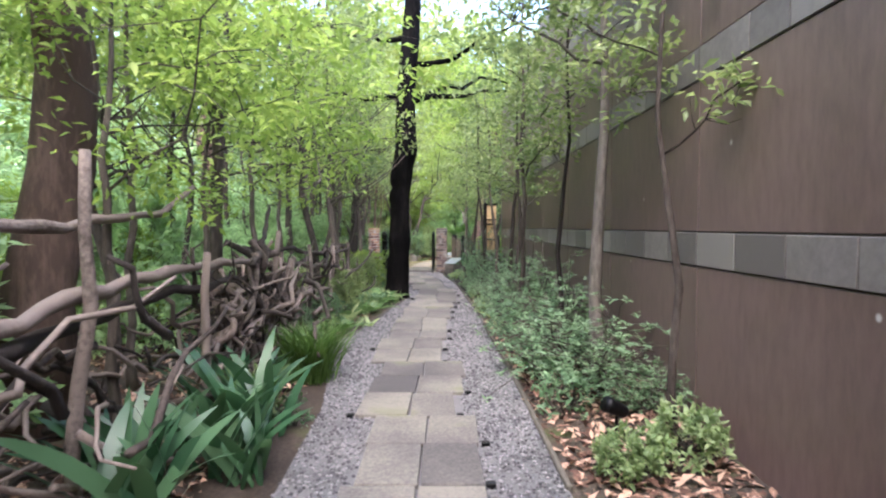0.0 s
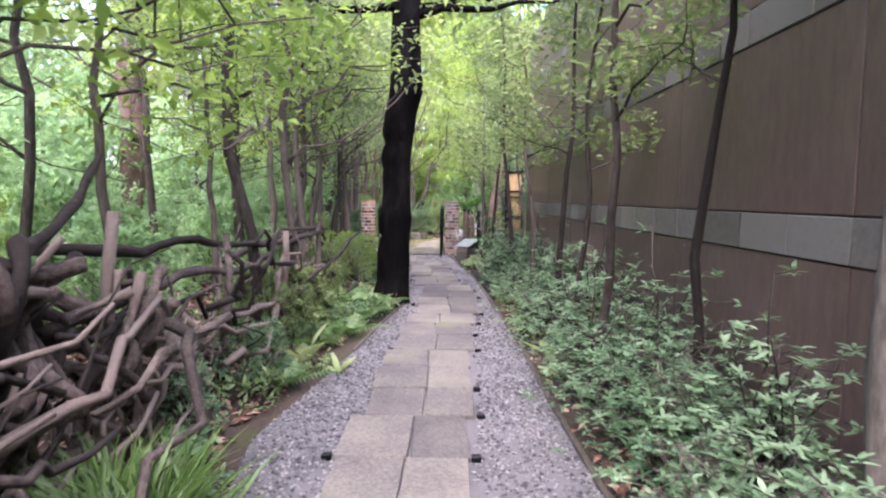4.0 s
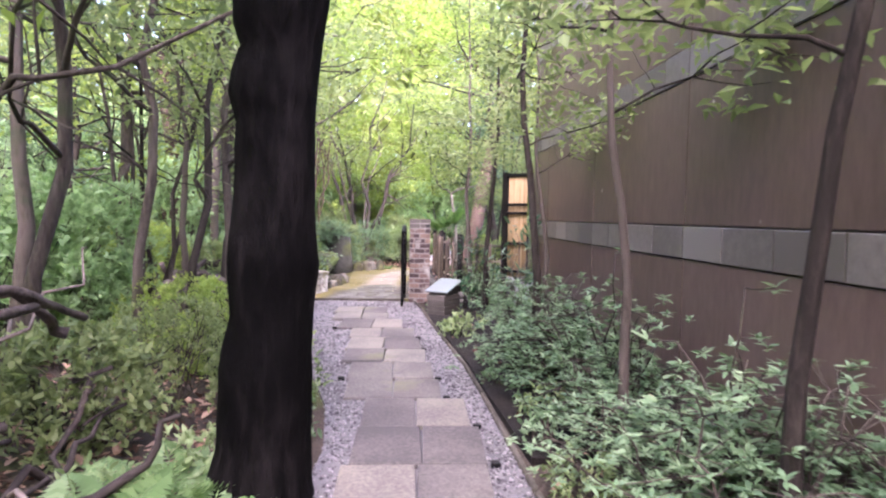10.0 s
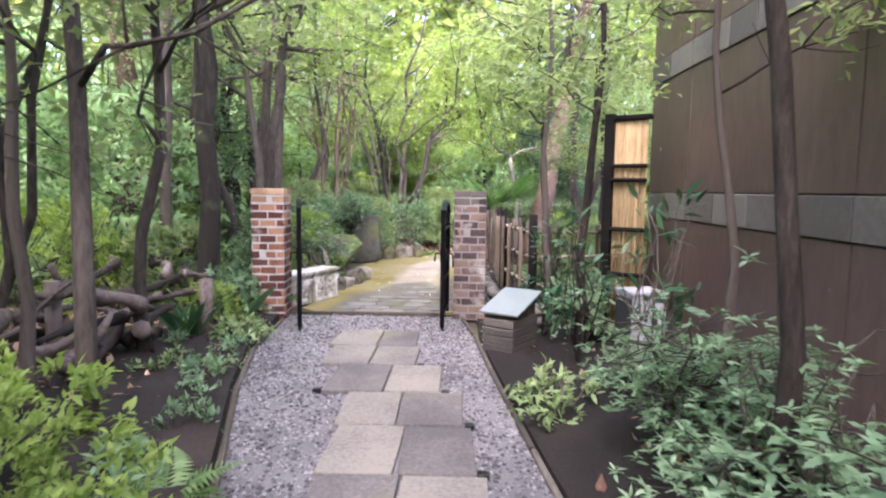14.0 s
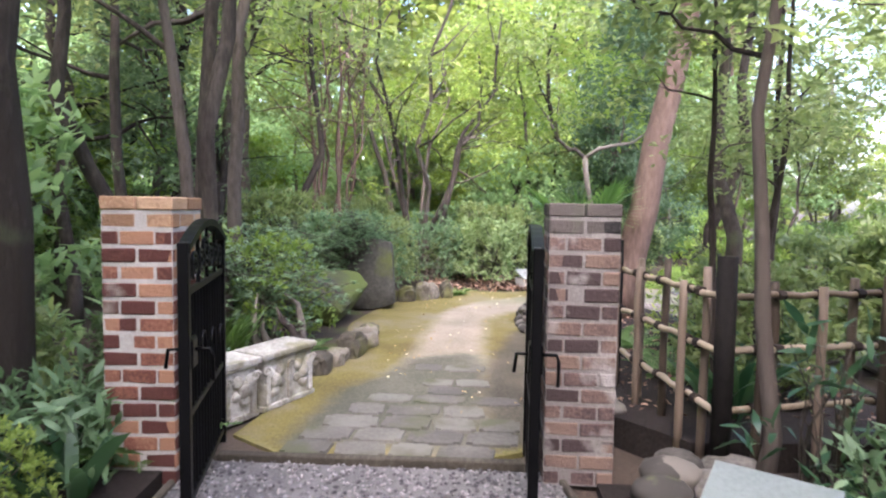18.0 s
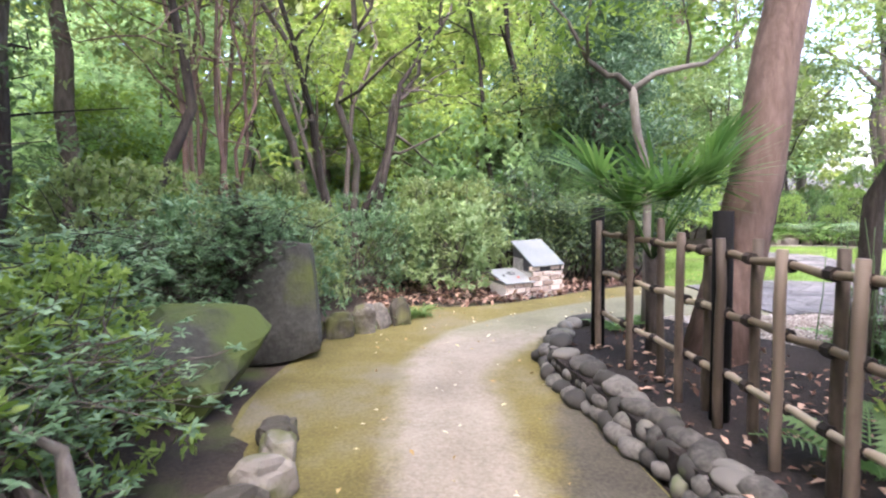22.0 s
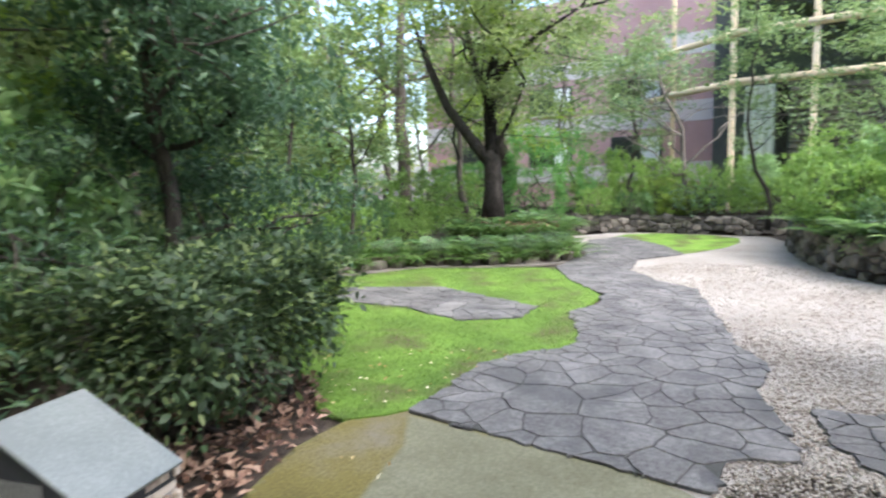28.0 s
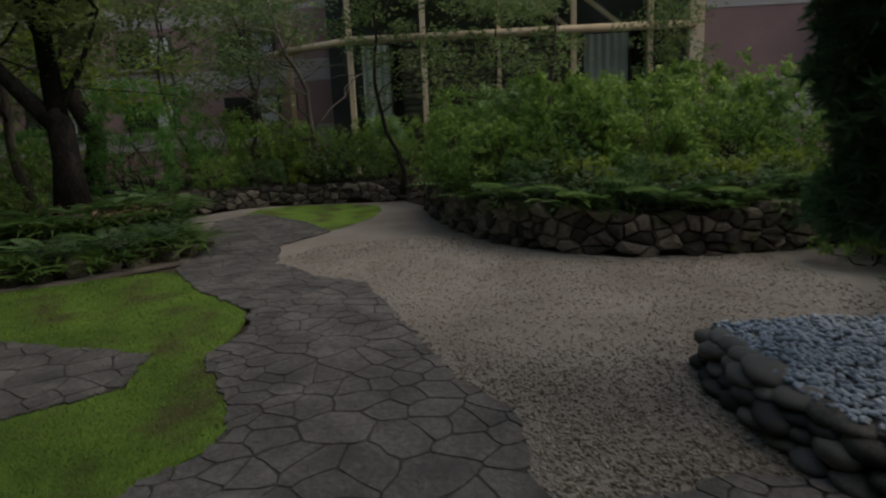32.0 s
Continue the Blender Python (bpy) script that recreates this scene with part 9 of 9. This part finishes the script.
def trim(cell, poly):
    """Brings the corners that lie outside the paving back to its edge, broken a little unevenly."""
    P = np.array(poly)
    D = np.roll(P, -1, axis=0) - P
    out, hits = [], 0
    for (x, y), ins in zip(cell, inside(poly, np.array([p[0] for p in cell]), np.array([p[1] for p in cell]))):
        if ins:
            hits += 1
            out.append((x, y))
            continue
        u = np.clip(((x - P[:, 0]) * D[:, 0] + (y - P[:, 1]) * D[:, 1]) / (D ** 2).sum(1), 0, 1)
        Q = P + D * u[:, None]
        d = np.hypot(Q[:, 0] - x, Q[:, 1] - y)
        k = int(d.argmin())
        s = min(d[k], rk.uniform(0.0, 0.05)) / max(d[k], 1e-6)
        q = (Q[k, 0] + (x - Q[k, 0]) * s, Q[k, 1] + (y - Q[k, 1]) * s)
        if not out or math.hypot(q[0] - out[-1][0], q[1] - out[-1][1]) > 0.012:
            out.append(q)
    area = abs(sum(a[0] * b[1] - a[1] * b[0] for a, b in zip(out, out[1:] + out[:1]))) / 2
    return out, hits >= 3 and len(out) >= 4 and area > 0.006


def flag(c, cell, top):
    b = bmesh.new()
    edge = []
    for k in range(len(cell)):
        (xa, ya), (xb, yb) = cell[k], cell[(k + 1) % len(cell)]
        edge.append((xa, ya))
    vs = [b.verts.new((x - c[0], y - c[1], top)) for x, y in edge]
    f = b.faces.new(vs)
    if f.normal.z < 0:
        f.normal_flip()
    r = bmesh.ops.extrude_face_region(b, geom=[f])
    up = [v for v in r["geom"] if isinstance(v, bmesh.types.BMVert)]
    for v in up:
        v.co.z += 0.015
        v.co.x *= 0.985
        v.co.y *= 0.985
    bmesh.ops.recalc_face_normals(b, faces=b.faces)
    ob = part("flagstone", b, M["flag"], paving)
    ob.matrix_local = pose(c[0], c[1], 0, kr.uniform(-0.5, 0.5), kr.uniform(-0.5, 0.5), 0)


for poly, sp, big in ((FLAGS, 0.27, [(3.45, 27.35, 0.42), (3.1, 26.7, 0.26), (4.4, 26.65, 0.24), (6.2, 27.5, 0.28), (8.9, 29.4, 0.3), (4.9, 27.2, 0.24)]), (PATCH, 0.26, []), (PATCH2, 0.34, [])):
    for c, cell in cells(poly, sp, rk, big, (0.42, 0.6, 1.0, 1.9), 0.0045, 8, True):
        worn = []
        for (xa, ya), (xb, yb) in zip(cell, cell[1:] + cell[:1]):
            n = max(2, int(math.hypot(xb - xa, yb - ya) / 0.07))
            for k in range(n):
                u = (k + (rk.uniform(0.0, 0.16) if k == 0 else 0)) / n
                worn.append(crook_at(xa + (xb - xa) * u, ya + (yb - ya) * u))
        worn, any_in = trim(worn, poly)
        if any_in:
            flag(crook_at(*c), worn, 0.012)

# loose pea gravel near the walk
near_gravel = [(1.2, 26.2), (1.9, 26.3), (2.9, 26.4), (4.0, 26.4), (5.5, 27.0), (8.3, 28.4), (9.6, 29.0), (10.6, 28.6), (11.0, 26.8), (9.3, 25.6), (9.0, 24.4), (8.9, 23.0), (6.4, 22.9), (5.95, 24.0), (5.6, 25.05), (4.3, 24.95), (3.0, 24.6), (2.2, 24.9), (1.2, 25.7)]
q = scatter(near_gravel, 110000, rk)
q = q[~inside(FLAGS, q[:, 0], q[:, 1]) & ~inside(PATCH, q[:, 0], q[:, 1]) & ~inside(con_poly, q[:, 0], q[:, 1]) & ~inside(ISLE, q[:, 0], q[:, 1])]
q = q[rk.uniform(0, 1, len(q)) < np.clip(1.4 - (q[:, 0] - 2.5) / 3.0, 0.12, 1)]
tagged(part("loose_gravel", pebbles("loose_gravel", np.c_[q, rk.uniform(0.004, 0.014, len(q))], rk.uniform(0.012, 0.03, len(q)), M["pea"], rk), None, court), kind="stuff")

# short grass and moss tufts on the lawn
q = scatter(lawn_poly, 46000, rk)
keep = ~inside(BAND, q[:, 0], q[:, 1]) & ~inside(PATCH2, q[:, 0], q[:, 1]) & ~inside(FLAGS, q[:, 0], q[:, 1])
q = q[keep]
a = rk.uniform(0, 6.28, len(q))
w3 = np.c_[np.cos(a) * 0.5, np.sin(a) * 0.5, np.ones(len(q))]
tagged(part("grass_blades", blades("grass_blades", np.c_[q, np.full(len(q), 0.01)], w3, rk.uniform(0.015, 0.04, len(q)), np.full(len(q), 0.005), M["grass"], rk, 0.3, 2), None, lawn), kind="stuff")


# ---- leaf litter ----
def litter(name, poly, n, z, size, material, label, seed):
    rng = np.random.default_rng(seed)
    q = scatter(poly, n, rng)
    zz = np.array([hump(x, y) for x, y in q]) if z is None else np.full(n, z)
    me = foliage(name, np.c_[q, zz + rng.uniform(0.004, 0.03, n)], size, material, rng, 0.5, 3.0, vary=0.5)
    tagged(thing(name, label, "leaves", data=me), kind="stuff")


litter("leaf_litter", [(-5.5, 0), (-1.5, 0), (-1.3, 6), (-1.5, 8), (-1.2, 11), (-1.1, 12.8), (-1.3, 15), (-2.1, 19), (-2.5, 20), (-5.5, 20)], 20000, None, 0.085, M["litter"], "brown fallen leaves covering the woodland floor", 1)
litter("leaf_litter", [(0.78, 0), (1.88, 0), (1.88, 19.8), (0.2, 19.6), (0.3, 17.5), (0.55, 14), (0.72, 9)], 4200, None, 0.08, M["litter"], "reddish fallen leaves under the shrubs by the wall", 2)
litter("leaf_litter", [(0.8, 0), (1.88, 0), (1.88, 7.5), (0.76, 7.5)], 2600, None, 0.085, M["litter"], "thick reddish fallen leaves at the foot of the wall", 8)
litter("leaf_litter", [(-1.3, 26.9), (-0.9, 27.5), (-0.4, 27.25), (0.1, 27.35), (0.85, 27.66), (1.4, 28.0), (2.3, 28.4), (3.0, 29.2), (2.2, 29.6), (-1.6, 29)], 3200, 0.015, 0.08, M["litter"], "reddish fallen leaves banked round the stone pedestal", 3)
litter("fallen_leaf", [(-1.6, 21), (-0.1, 21), (-0.1, 25), (1.5, 26.5), (2.4, 28.1), (-0.5, 27.1), (-1.5, 26)], 130, 0.016, 0.036, M["fallen"], "scattered small pale fallen leaves on the moss", 4)
litter("leaf_litter", [(0.2, 20.8), (0.15, 24.6), (1.2, 25.4), (2.2, 22), (2.0, 20.5)], 1000, 0.163, 0.055, M["litter"], "dry leaves on the bed behind the river stones", 5)
litter("fallen_leaf", [(3.0, 28.0), (4.5, 28.0), (3.4, 29.6), (2.4, 28.6)], 60, 0.02, 0.04, M["fallen"], "small dry leaves at the lawn's edge", 6)
litter("leaf_litter", [(10.0, 31.6), (11.0, 31.0), (12.4, 31.8), (12.4, 33.0), (10.4, 33.2)], 900, 0.6, 0.1, M["litter"], "reddish fallen leaves on the tree's mound", 7)
